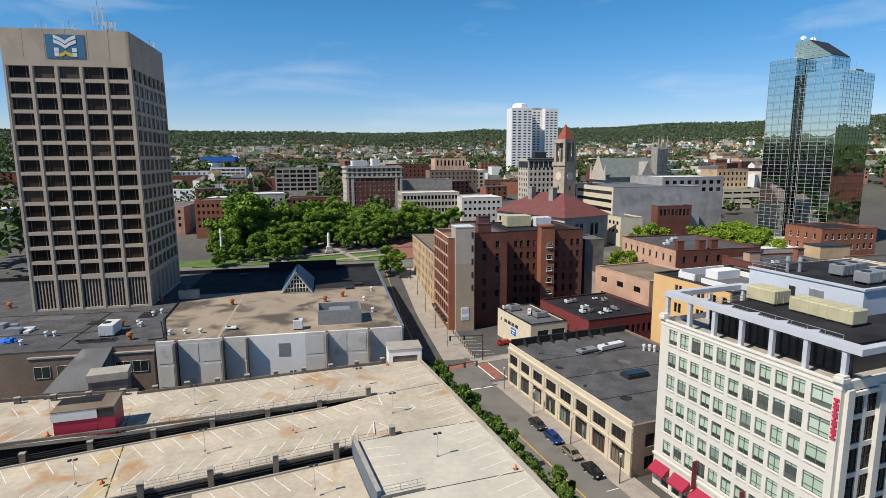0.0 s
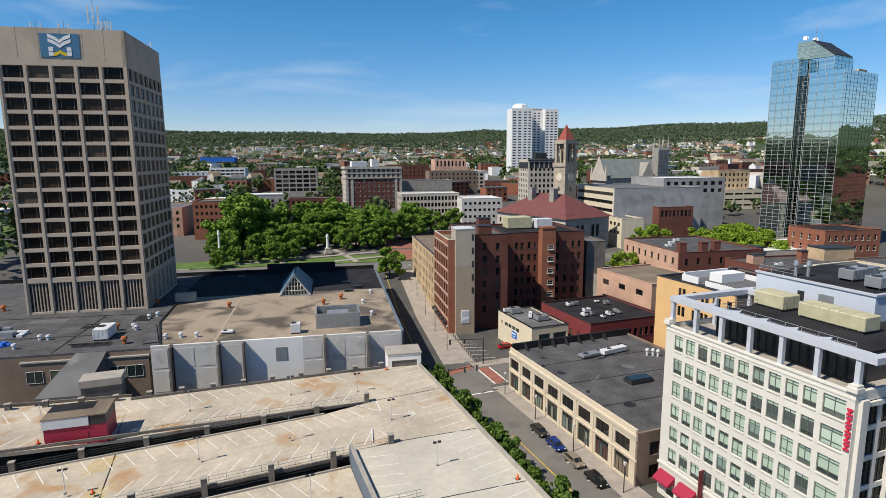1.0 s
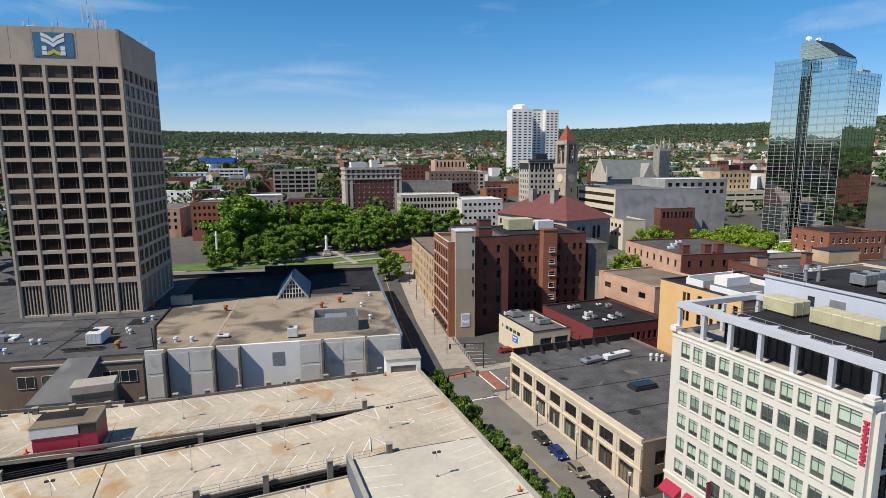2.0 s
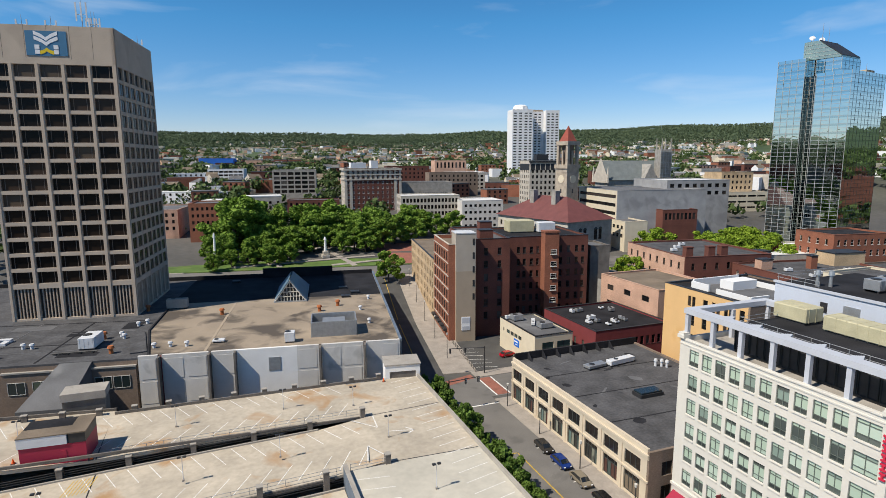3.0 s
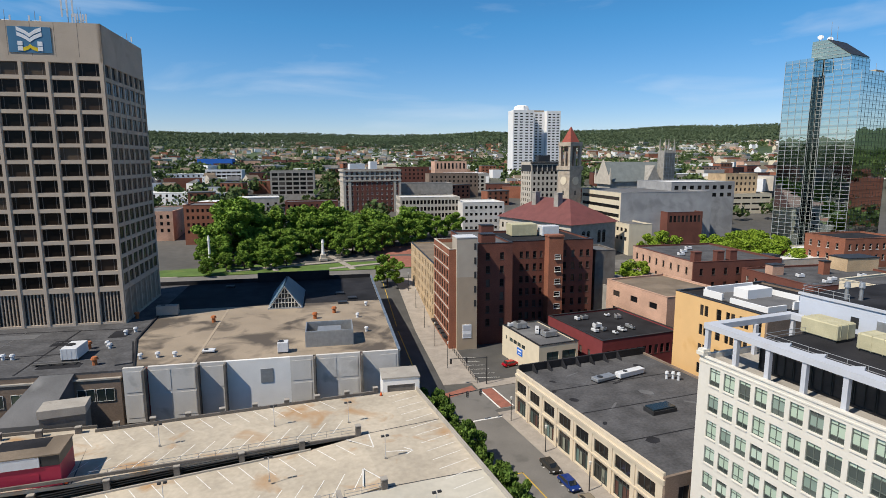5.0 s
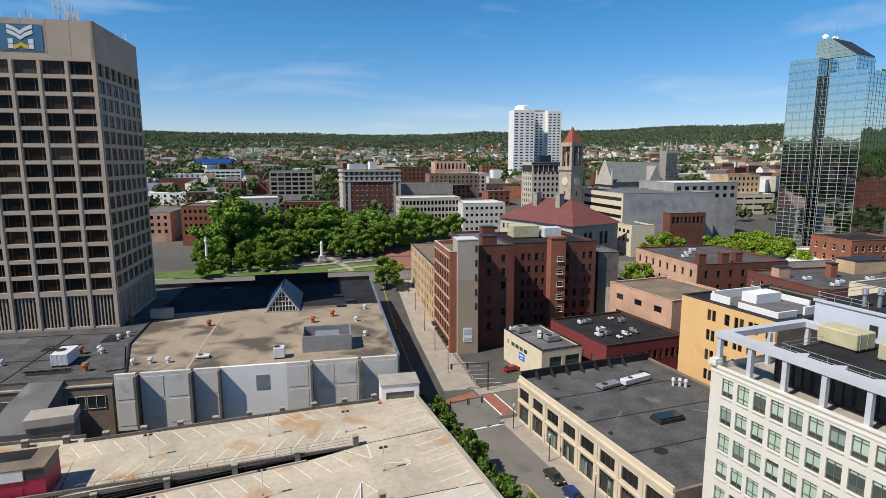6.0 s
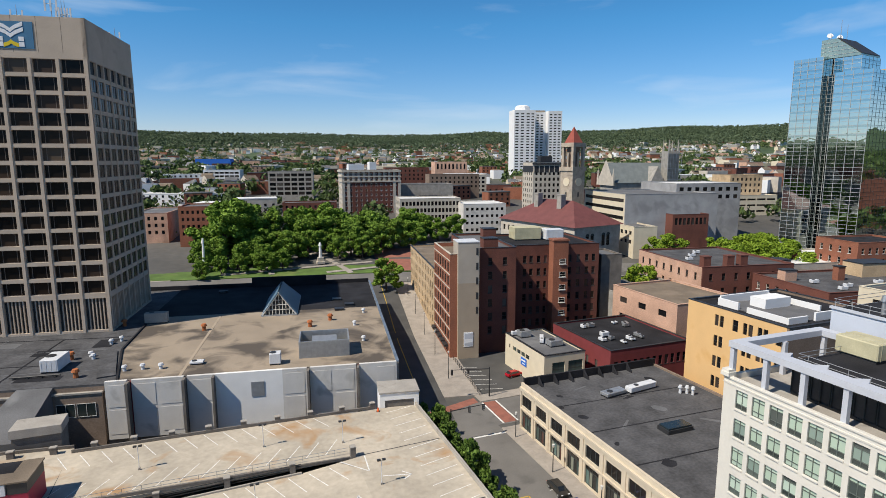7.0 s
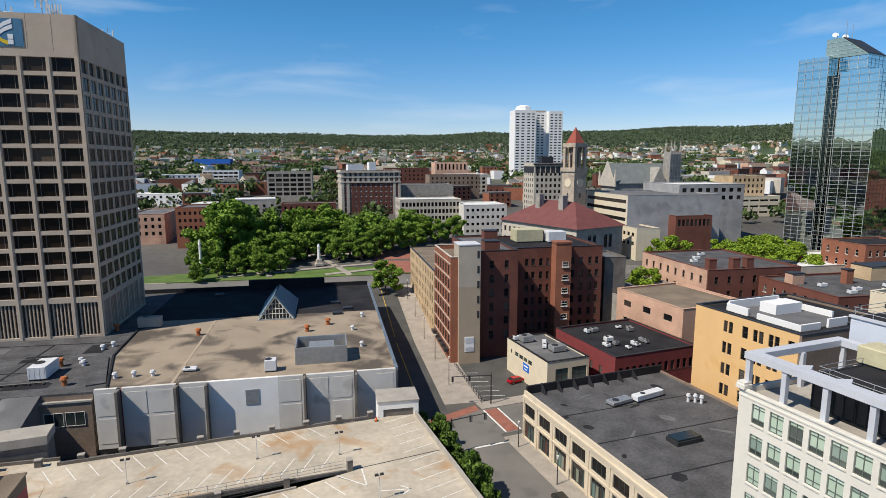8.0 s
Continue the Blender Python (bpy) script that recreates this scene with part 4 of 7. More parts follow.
def garage():
    root = thing("parking_garage", pose(0, 0, 0), "multi-deck concrete parking garage with empty stained top deck", "parking garage")
    z = 8.6
    XL, XR, XM = -60.0, 37.6, 22.8
    za = lambda x: z + max(0.0, (-18 - x)) * 0.05
    zb = lambda x: z - 0.11 * min(8.0, max(0.0, XM - x)) - 0.03 * max(0.0, XM - 8.0 - x)
    zc = lambda x: z - 2.4 - max(0.0, (16.2 - x)) * 0.03
    bm = bmesh.new()
    slope_slab(bm, -18, XM, 99.2, 115.6, z, z)
    slope_slab(bm, XL, -18, 99.2, 117.6, za(XL), z)
    part("deck", bm, CONCRETE_DECK, root)
    bm = bmesh.new()
    slope_slab(bm, XL, XM - 8, 83.0, 98.4, zb(XL), zb(XM - 8))
    slope_slab(bm, XM - 8, XM, 83.0, 98.4, zb(XM - 8), z)
    part("deck", bm, CONCRETE_DECK, root)
    bm = bmesh.new()
    slope_slab(bm, XL, 16.0, 66.8, 82.0, zc(XL), zc(16))
    part("deck", bm, CONCRETE_DECK, root)
    bm = bmesh.new()
    slope_slab(bm, XM, XR, 82.3, 114.0, z, z)
    part("deck", bm, CONCRETE_DECK, root)
    for x0, x1, y0, y1 in ((XM, XR, 40, 82.3), (16.6, XM, 66.8, 82.4), (-40, XM, 40, 66.0)):
        bm = bmesh.new()
        slope_slab(bm, x0, x1, y0, y1, z, z)
        part("deck", bm, CONCRETE_PALE, root, "pale coated concrete deck")
    # lower decks take the shade under the top deck as a darker colour
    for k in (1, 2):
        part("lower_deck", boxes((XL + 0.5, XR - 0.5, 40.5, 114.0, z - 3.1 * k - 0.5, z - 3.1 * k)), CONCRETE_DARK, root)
    part("wall", boxes((XR - 0.3, XR, 40, 114, 0, z - 0.5)), CONCRETE, root)
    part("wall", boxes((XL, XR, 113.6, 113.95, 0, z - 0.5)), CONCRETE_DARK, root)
    # joints of the deck
    for p0, p1 in (((XM, 98.8), (XR - 0.5, 99.6)), ((XM, 82.6), (XR - 0.5, 82.0)), ((XM, 66.0), (XR - 0.5, 65.4)), ((-18, 99.3), (-18.4, 117.4)), ((-40, 50), (XR, 49.5))):
        bm = bmesh.new()
        strip(bm, p0, p1, 0.18, lambda x: z, 0.008)
        part("expansion_joint", bm, METAL_DARK, root)
    bm = bmesh.new()
    strip(bm, (-18, 83.2), (-18, 98.2), 0.2, zb, 0.008)
    part("expansion_joint", bm, METAL_DARK, root)
    # parapets with posts
    def parapet(x0, y0, x1, y1, zf, h=0.55, mat=CONCRETE):
        b = bmesh.new()
        ux = 0.15 if abs(y1 - y0) > abs(x1 - x0) else 0
        uy = 0.15 if not ux else 0
        lo = [(x0 - ux, y0 - uy), (x1 - ux, y1 - uy), (x1 + ux, y1 + uy), (x0 + ux, y0 + uy)]
        v = [b.verts.new((qx, qy, zf(qx) + 0.004)) for qx, qy in lo] + [b.verts.new((qx, qy, zf(qx) + h)) for qx, qy in lo]
        for f in ((3, 2, 1, 0), (4, 5, 6, 7), (0, 1, 5, 4), (1, 2, 6, 5), (2, 3, 7, 6), (3, 0, 4, 7)):
            b.faces.new([v[k] for k in f])
        return part("parapet", b, mat, root)
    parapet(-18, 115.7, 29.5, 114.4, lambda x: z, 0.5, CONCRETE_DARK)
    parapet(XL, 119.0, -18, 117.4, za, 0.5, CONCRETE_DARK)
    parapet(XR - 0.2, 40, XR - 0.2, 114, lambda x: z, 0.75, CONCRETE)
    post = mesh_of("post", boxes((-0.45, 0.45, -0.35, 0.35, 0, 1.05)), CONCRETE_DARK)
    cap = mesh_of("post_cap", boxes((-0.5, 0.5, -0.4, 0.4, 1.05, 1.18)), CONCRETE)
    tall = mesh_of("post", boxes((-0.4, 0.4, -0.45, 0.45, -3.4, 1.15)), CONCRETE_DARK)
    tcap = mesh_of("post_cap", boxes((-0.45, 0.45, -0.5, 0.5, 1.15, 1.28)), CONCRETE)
    for i in range(17):
        x = 29.5 - 5.55 * i
        y = 114.5 + (29.5 - x) * 0.03
        o = part("post", post, None, root)
        o.location = (x, y + 0.1, za(x))
        part("post_cap", cap, None, o)
    for yline, zf, xs in ((98.9, zb, [22.6 - 9.05 * i for i in range(10)]), (82.5, zc, [22.6 - 9.05 * i for i in range(10)])):
        for i, x in enumerate(xs):
            o = part("post", tall, None, root)
            o.location = (x, yline, zb(x) + (0.5 if yline > 90 else 0.3))
            part("post_cap", tcap, None, o)
    # beams and openings along the split levels, beams coloured dark like the shaded gaps
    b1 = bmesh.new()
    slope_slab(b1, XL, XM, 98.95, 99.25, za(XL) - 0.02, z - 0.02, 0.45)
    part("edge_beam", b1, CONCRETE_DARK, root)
    b1 = bmesh.new()
    slope_slab(b1, XL, XM - 8, 98.2, 98.5, zb(XL) + 0.25, zb(XM - 8) + 0.25, 0.5)
    part("kerb", b1, CONCRETE, root)
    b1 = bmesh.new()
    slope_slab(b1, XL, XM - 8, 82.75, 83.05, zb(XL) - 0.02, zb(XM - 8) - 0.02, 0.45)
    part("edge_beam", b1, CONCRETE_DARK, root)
    b1 = bmesh.new()
    slope_slab(b1, XL, 16.0, 81.8, 82.1, zc(XL) + 0.28, zc(16) + 0.28, 0.5)
    part("kerb", b1, CONCRETE, root)
    part("ramp_wall", boxes((16.1, 16.55, 66.8, 83.0, 4.0, z + 0.75)), surface("blue_grey_steel", (0.12, 0.15, 0.19), var=0.15, scale=0.5), root, "blue-grey ramp parapet")
    part("ramp_cap", boxes((16.0, 16.65, 66.8, 83.0, z + 0.75, z + 0.87)), CONCRETE, root)
    for yl, zf, x1 in ((98.85, lambda x: zb(x) + 0.1, XM - 3), (82.55, lambda x: zc(x) + 0.3, 16.0)):
        for k in range(3):
            b = bmesh.new()
            tube(b, (XL, yl, zf(XL) + 0.45 + 0.35 * k), (14.8 if x1 > 15.9 and yl > 90 else x1, yl, zf(14.8 if x1 > 15.9 and yl > 90 else x1) + 0.45 + 0.35 * k), 0.05, n=5)
            part("guard_cable", b, METAL_DARK, root)
    # handrails
    for x0, x1, y, zf in ((-16, 22.0, 99.9, lambda x: z), (17, 22.5, 82.2, lambda x: z), (-16, 16, 83.3, zb), (17, 22.5, 67.2, lambda x: z)):
        b = bmesh.new()
        for h in (0.55, 1.05):
            tube(b, (x0, y, zf(x0) + h), (x1, y, zf(x1) + h), 0.035, n=5)
        for x in np.arange(x0, x1 + 0.1, 2.4):
            tube(b, (x, y, zf(x)), (x, y, zf(x) + 1.05), 0.035, n=5)
        part("handrail", b, METAL_GREY, root)
    # painted stalls
    bm = bmesh.new()
    for x in np.arange(-45, 20, 2.95):
        strip(bm, (x - 1.2, 100.8), (x + 1.4, 105.2), 0.13, lambda q: max(z, za(q)))
        strip(bm, (x + 1.0, 110.2), (x - 1.2, 114.6), 0.13, lambda q: max(z, za(q)))
        strip(bm, (x - 1.2, 84.2), (x + 1.4, 88.8), 0.13, zb)
        strip(bm, (x + 0.9, 93.2), (x - 1.2, 97.8), 0.13, zb)
        if x < 13:
            strip(bm, (x - 1.0, 68.2), (x + 1.2, 72.8), 0.13, zc)
            strip(bm, (x + 0.9, 76.8), (x - 1.2, 81.4), 0.13, zc)
    for y in np.arange(44, 113, 2.75):
        strip(bm, (31.4, y - 0.9), (36.6, y + 0.3), 0.13, lambda q: z)
    for y in np.arange(68.5, 82, 2.75):
        strip(bm, (17.2, y + 0.2), (22.0, y - 0.6), 0.13, lambda q: z)
    for p0, p1 in (((20.5, 98.0), (24.0, 94.0)), ((24.0, 94.0), (24.3, 98.6)), ((20.0, 84.0), (21.0, 88.5)), ((21.0, 88.5), (23.3, 84.0)), ((25.5, 92), (29.5, 91)), ((29.5, 91), (28.4, 92.3)), ((29.5, 91), (28.2, 90.2))):
        strip(bm, p0, p1, 0.2, lambda q: z)
    tagged(part("stall_paint", bm, PAINT_WHITE, root, "white painted stall lines"), kind="stuff")
    bm = bmesh.new()
    for i in range(7):
        strip(bm, (-21.5 + 0.5 * i, 93.4), (-20.6 + 0.5 * i, 97.6), 0.12, zb)
        strip(bm, (-21.5 + 0.5 * i, 84.0), (-19.6 + 0.5 * i, 88.8), 0.12, zb)
    tagged(part("hatched_bay", bm, PAINT_YELLOW, root, "yellow hatched no-parking bay"), kind="stuff")


garage()


def deck_lamp(x, y, z):
    root = thing("deck_lamp", pose(x, y, z), "twin-headed dark lamp post on the parking deck", "lamp post", "lamp posts on the parking deck")
    bm = bmesh.new()
    tube(bm, (0, 0, 0), (0, 0, 3.7), 0.05, 0.04)
    part("pole", bm, METAL_WHITE, root)
    part("base", boxes((-0.15, 0.15, -0.15, 0.15, 0, 0.3)), CONCRETE, root)
    for s in (-1, 1):
        part("lamp_head", boxes((s * 0.36 - 0.24, s * 0.36 + 0.24, -0.18, 0.18, 3.6, 3.8)), METAL_DARK, root)
    return root


for x, y, z in ((-7.5, 106.5, 8.6), (22.0, 103.8, 8.6), (10.0, 107.0, 8.6), (-5.5, 90.0, 7.6), (8.0, 91.0, 8.0), (24.8, 90.0, 8.6), (-22.5, 88.0, 7.0), (27.0, 73.5, 8.6), (9.0, 74.0, 7.1), (-30, 108, 9.2), (-12, 74.0, 6.3)):
    deck_lamp(x, y, z)


def stair_house():
    root = thing("stair_house", pose(-27.6, 99.9, 8.7, 0, 0, -4), "crimson stair house with grey metal top on the parking deck", "stair house")
    part("wall", boxes((0, 8.6, 0, 5.6, 0, 3.1)), DOOR_RED, root)
    part("cladding", boxes((-0.15, 6.2, -0.15, 5.75, 3.1, 4.6)), METAL_WHITE, root)
    part("louvre", boxes((6.4, 8.6, -0.05, 5.6, 3.1, 4.5)), METAL_DARK, root)
    part("roof", boxes((-0.2, 6.3, -0.2, 2.6, 4.6, 4.75), (6.3, 8.75, -0.2, 5.8, 4.6, 4.8)), BROWN_ROOF, root)
    part("roof", boxes((-0.2, 6.3, 2.6, 5.8, 4.6, 4.72)), BLACK_ROOF, root)
    part("door", boxes((5.0, 6.0, -0.06, -0.001, 0, 2.1)), DOOR_RED, root)


stair_house()
sh2 = thing("stair_house", pose(-26.5, 118.6, 0), "grey rendered stair house with metal roof beside the garage", "stair house")
part("wall", boxes((0, 6.6, 0, 4.0, 0, 11.0)), CONCRETE_DARK, sh2)
part("roof", boxes((-0.2, 6.8, -0.2, 4.2, 11.0, 12.4)), CONCRETE, sh2)


# ---------------------------------------------------------------- white eight-storey building with the red sign
PANES = {}


def mesh_cached(name, dims, mat):
    key = (name, *(round(q, 2) for q in dims))
    if key not in PANES:
        w, z0, z1 = dims
        PANES[key] = mesh_of(name, boxes((-w / 2, w / 2, 0.0, 0.03, z0, z1)), mat)
    return PANES[key]


GLASS_LOWER = pane("half_open_window", [(0, (0.04, 0.05, 0.048)), (0.5, (0.10, 0.12, 0.11)), (0.68, (0.38, 0.47, 0.39))], rough=0.08, spec=0.6)


def sash(w, h, bar=0.085):
    """Sash frame: a transom light, two tall lights and a low hopper."""
    key = ("sash", round(w, 2), round(h, 2))
    if key not in WINDOWS:
        bm = bmesh.new()
        xs = sorted(q for x in (-w / 2, -bar / 2, w / 2 - bar) for q in (x, x + bar))
        zs = sorted(q for z in (0, h * 0.24, h * 0.77, h - bar) for q in (z, z + bar))
        cells(bm, xs, zs, lambda i, j: i % 2 == 0 or j % 2 == 0, -0.06, 0.06)
        WINDOWS[key] = mesh_of("window", bm, FRAME_GREEN)
    return WINDOWS[key]


def college_building():
    X0, Y0, w, d, h = 62.2, 39.65, 36.0, 27.95, 27.0
    root = thing("college_building", pose(X0, Y0, 0), "white terracotta eight-storey college building with green-framed windows", "college building")
    us = [(1.8 + 2.26 * i, 1.8 + 2.26 * i + 1.66) for i in range(10)]
    zs = storeys(6, 6.1, 3.6, 2.32)
    wide = (24.5, 27.05)
    facade(root, "w", d - 0.45, d, 0, h + 0.7, us + [wide], [(0.6, 3.9)] + zs, COLLEGE_WHITE, None)
    turn = pose(0, d, 0, 0, 0, -90)
    for u0, u1 in us + [wide]:
        for a, b in zs + [(0.6, 3.9)]:
            ww, hh = u1 - u0, b - a
            o = part("window", sash(ww, hh), None, root)
            o.matrix_local = turn @ pose((u0 + u1) / 2, 0.2, a)
            low, high = hh * 0.24, hh * 0.77
            part("pane", mesh_cached("middle_pane", (ww, low, high), GLASS_BLIND_PANE), None, o)
            part("pane", mesh_cached("top_pane", (ww, high, hh), GLASS_BLIND_PANE), None, o)
            part("pane", mesh_cached("lower_pane", (ww, 0, low), GLASS_LOWER), None, o)
            s = part("sill", SILL if ww < 2 else SILL_WIDE, None, root)
            s.matrix_local = turn @ pose((u0 + u1) / 2, 0, a)
    # south wall: tall dark bays in pairs between slim and broad white piers
    su = [(k + 5.6 * i, k + 5.6 * i + 1.75) for i in range(6) for k in (2.3, 4.6)]
    facade(root, "s", w, d, 0, h + 0.7, sorted(su), storeys(6, 5.5, 3.6, 3.0), COLLEGE_WHITE, (2, 2, FRAME_DARK, GLASS_DARK, 0.1))
    for i in range(7):
        pier = part("pier", boxes((0.6 + 5.6 * i, 1.7 + 5.6 * i, -0.45, -0.003, 0, h - 0.2)) if i < 6 else boxes((34.3, 35.9, -0.45, -0.003, 0, h - 0.2)), COLLEGE_WHITE, root)
        if i < 6:
            part("bay_head", boxes((1.9 + 5.6 * i, 6.7 + 5.6 * i, -0.3, -0.004, h - 1.1, h - 0.6)), COLLEGE_WHITE, root)
    part("wall", boxes((0.45, w, d - 0.45, d, 0, h + 0.7)), COLLEGE_WHITE, root)
    part("wall", boxes((w - 0.45, w, 0.45, d - 0.45, 0, h + 0.7)), COLLEGE_WHITE, root)
    part("roof", boxes((0.45, w - 0.45, 0.45, d - 0.45, h - 0.3, h)), CONCRETE, root)
    part("cornice", boxes((-0.25, -0.002, -0.2, d + 0.1, 5.1, 5.5)), COLLEGE_WHITE, root)
    for k, q in ((h + 0.45, 0.12), (h - 0.2, 0.07)):
        part("string_course", boxes((-q, -0.002, -q, d + 0.03, k, k + 0.2)), COLLEGE_WHITE, root)
    for y in (-0.3, d - 0.9):
        part("corner_block", boxes((-0.35, 0.9, y, y + 1.2, h + 0.7, h + 1.2), (-0.25, 0.8, y + 0.1, y + 1.1, h + 1.2, h + 1.5)), COLLEGE_WHITE, root)
    # red sign shapes down the corner pier
    for i in range(5):
        z = 25.0 - 1.0 * i
        mark = part("sign_mark", boxes((27.3, 27.9, -0.23, -0.07, z, z + 0.2), (27.3, 27.9, -0.23, -0.07, z + 0.58, z + 0.78), (27.5, 27.7, -0.23, -0.07, z + 0.2, z + 0.58)), SIGN_RED, root, "red sign mark")
        mark.matrix_local = turn
    # penthouse set back behind a blue-grey frame
    pz = h
    ph = part("penthouse", boxes((3.6, w - 1, 2.6, d - 6.0, pz, pz + 3.6)), METAL_DARK, root, "dark glazed penthouse")
    for i in range(9):
        y = d - 8.2 - i * 2.3
        f, g = window_mesh(2.2, 3.0, 2, 1, FRAME_DARK, GLASS_SHOP, 0.08)
        o = part("window", f, None, ph)
        o.matrix_local = pose(3.5, y + 1.1, pz + 0.3, 0, 0, -90)
    part("penthouse_roof", boxes((3.3, w - 0.6, 2.3, d - 5.7, pz + 3.6, pz + 3.85)), BLACK_ROOF, root)
    ring = bmesh.new()
    t = pz + 4.2
    box(ring, 0.3, 1.9, -1.5, d, t, t + 0.75)
    box(ring, 1.9, 16.0, d - 1.2, d, t, t + 0.75)
    box(ring, 1.9, 30.0, -1.5, -0.5, t, t + 0.75)
    for i in range(1, 6):
        y = 1.2 + (d - 3) * i / 6
        prism(ring, [(1.9, y - 0.8), (3.4, y), (1.9, y + 0.8)], t + 0.1, t + 0.7)
    box(ring, 14.8, 16.0, d - 5.8, d - 1.2, t, t + 0.75)
    part("roof_frame", ring, RING_BLUE, root, "blue-grey roof frame")
    for y in np.linspace(0.15, d - 0.7, 7):
        part("column", boxes((0.45, 1.0, y, y + 0.55, pz, t)), RING_BLUE, root)
    for x in (8.0, 15.0):
        part("column", boxes((x, x + 0.5, d - 1.5, d - 1.0, pz, t)), RING_BLUE, root)
    b = bmesh.new()
    for hh in (0.5, 1.0):
        tube(b, (4.0, 3.0, pz + 3.85 + hh), (4.0, d - 6.2, pz + 3.85 + hh), 0.04, n=5)
        tube(b, (4.0, d - 6.2, pz + 3.85 + hh), (30.0, d - 6.2, pz + 3.85 + hh), 0.04, n=5)
    for y in np.arange(3.0, d - 6, 2.2):
        tube(b, (4.0, y, pz + 3.85), (4.0, y, pz + 4.85), 0.04, n=5)
    part("handrail", b, METAL_GREY, root)
    part("upper_house", boxes((17.4, w - 0.6, 9.6, 27.6, pz + 3.86, pz + 7.4)), surface("pale_blue_render", (0.50, 0.54, 0.62), var=0.04, scale=0.3), root, "pale blue-grey rendered upper roof house")
    part("upper_roof", boxes((17.7, w - 0.9, 9.9, 27.3, pz + 7.4, pz + 7.5)), BLACK_ROOF, root)
    part("upper_parapet", boxes((17.2, w - 0.4, 9.4, 9.9, pz + 7.4, pz + 7.7), (17.2, 17.7, 9.9, 27.8, pz + 7.4, pz + 7.7)), RING_BLUE, root)
    part("upper_door", boxes((17.3, 17.399, 15.0, 17.2, pz + 3.9, pz + 6.2)), METAL_GREY, root)
    part("wall_louvre", boxes((17.3, 17.399, 19.4, 20.4, pz + 4.6, pz + 6.0)), METAL_DARK, root)
    b = bmesh.new()
    for hh in (0.5, 1.0):
        tube(b, (17.6, 21.0, pz + 7.7 + hh), (17.6, 27.5, pz + 7.7 + hh), 0.04, n=5)
        tube(b, (17.6, 27.5, pz + 7.7 + hh), (30.0, 27.5, pz + 7.7 + hh), 0.04, n=5)
    for y in np.arange(21.0, 27.6, 2.1):
        tube(b, (17.6, y, pz + 7.7), (17.6, y, pz + 8.7), 0.04, n=5)
    part("handrail", b, METAL_GREY, root)
    # awnings at street level
    for u in (0.4, 4.6, 8.8):
        bm = bmesh.new()
        v = [bm.verts.new(p) for p in ((u, -0.02, 4.3), (u + 3.2, -0.02, 4.3), (u + 3.2, -1.5, 3.1), (u, -1.5, 3.1), (u, -0.02, 3.0), (u + 3.2, -0.02, 3.0), (u + 3.2, -1.5, 2.85), (u, -1.5, 2.85))]
        for f in ((0, 1, 2, 3), (3, 2, 6, 7), (0, 3, 7, 4), (1, 5, 6, 2), (4, 7, 6, 5)):
            bm.faces.new([v[i] for i in f])
        a = part("awning", bm, DOOR_RED, root, "crimson canvas awning")
        a.matrix_local = turn
    for u in (9.0, 17.2):
        a = part("banner", boxes((u, u + 0.12, -1.1, -0.3, 4.2, 8.6)), RED_PAINT, root, "dark red hanging banner")
        a.matrix_local = turn
        b = bmesh.new()
        tube(b, (u + 0.06, 0, 8.5), (u + 0.06, -1.3, 8.5), 0.04, n=5)
        a = part("banner_arm", b, METAL_DARK, root)
        a.matrix_local = turn


SILL = mesh_of("sill", boxes((-0.85, 0.85, -0.12, -0.002, -0.2, -0.03)), COLLEGE_WHITE)
SILL_WIDE = mesh_of("sill", boxes((-1.35, 1.35, -0.12, -0.002, -0.2, -0.03)), COLLEGE_WHITE)
college_building()


def rooftop_box(m, w, d, h, label, mat):
    root = thing("air_handler", m, label, "roof unit")
    bm = boxes((0, w, 0, d, 0.3, h))
    bmesh.ops.bevel(bm, geom=bm.edges[:], offset=0.12, segments=1, affect="EDGES")
    part("casing", bm, mat, root)
    bm = bmesh.new()
    for x in np.arange(0.6, w - 0.3, 1.3):
        box(bm, x, x + 0.06, -0.03, d + 0.03, 0.3, h + 0.03)
    part("seam", bm, mat, root)
    part("skid", boxes((0.2, w - 0.2, 0.2, d - 0.2, 0, 0.3)), METAL_DARK, root)
    return root


rooftop_box(pose(73.2, 57.4, 30.85), 3.4, 4.8, 2.3, "cream sheet-metal air handler on the penthouse roof", METAL_CREAM)
rooftop_box(pose(76.0, 46.2, 30.85, 0, 0, 90), 8.8, 3.0, 2.2, "long cream ribbed air handler on the penthouse roof", METAL_CREAM)
for x, y in ((84.5, 52.0), (88.5, 52.5), (86.5, 57.0), (90.0, 57.5)):
    roof_unit(pose(x, y, 34.5), 3.0, 2.2, 1.8, METAL_GREY, "grey condenser unit on the upper roof house")
for x, y in ((82.0, 62.5), (83.4, 61.5)):
    roof_vent(pose(x, y, 34.5), 2.4, METAL_GREY, "grey flue on the upper roof house")


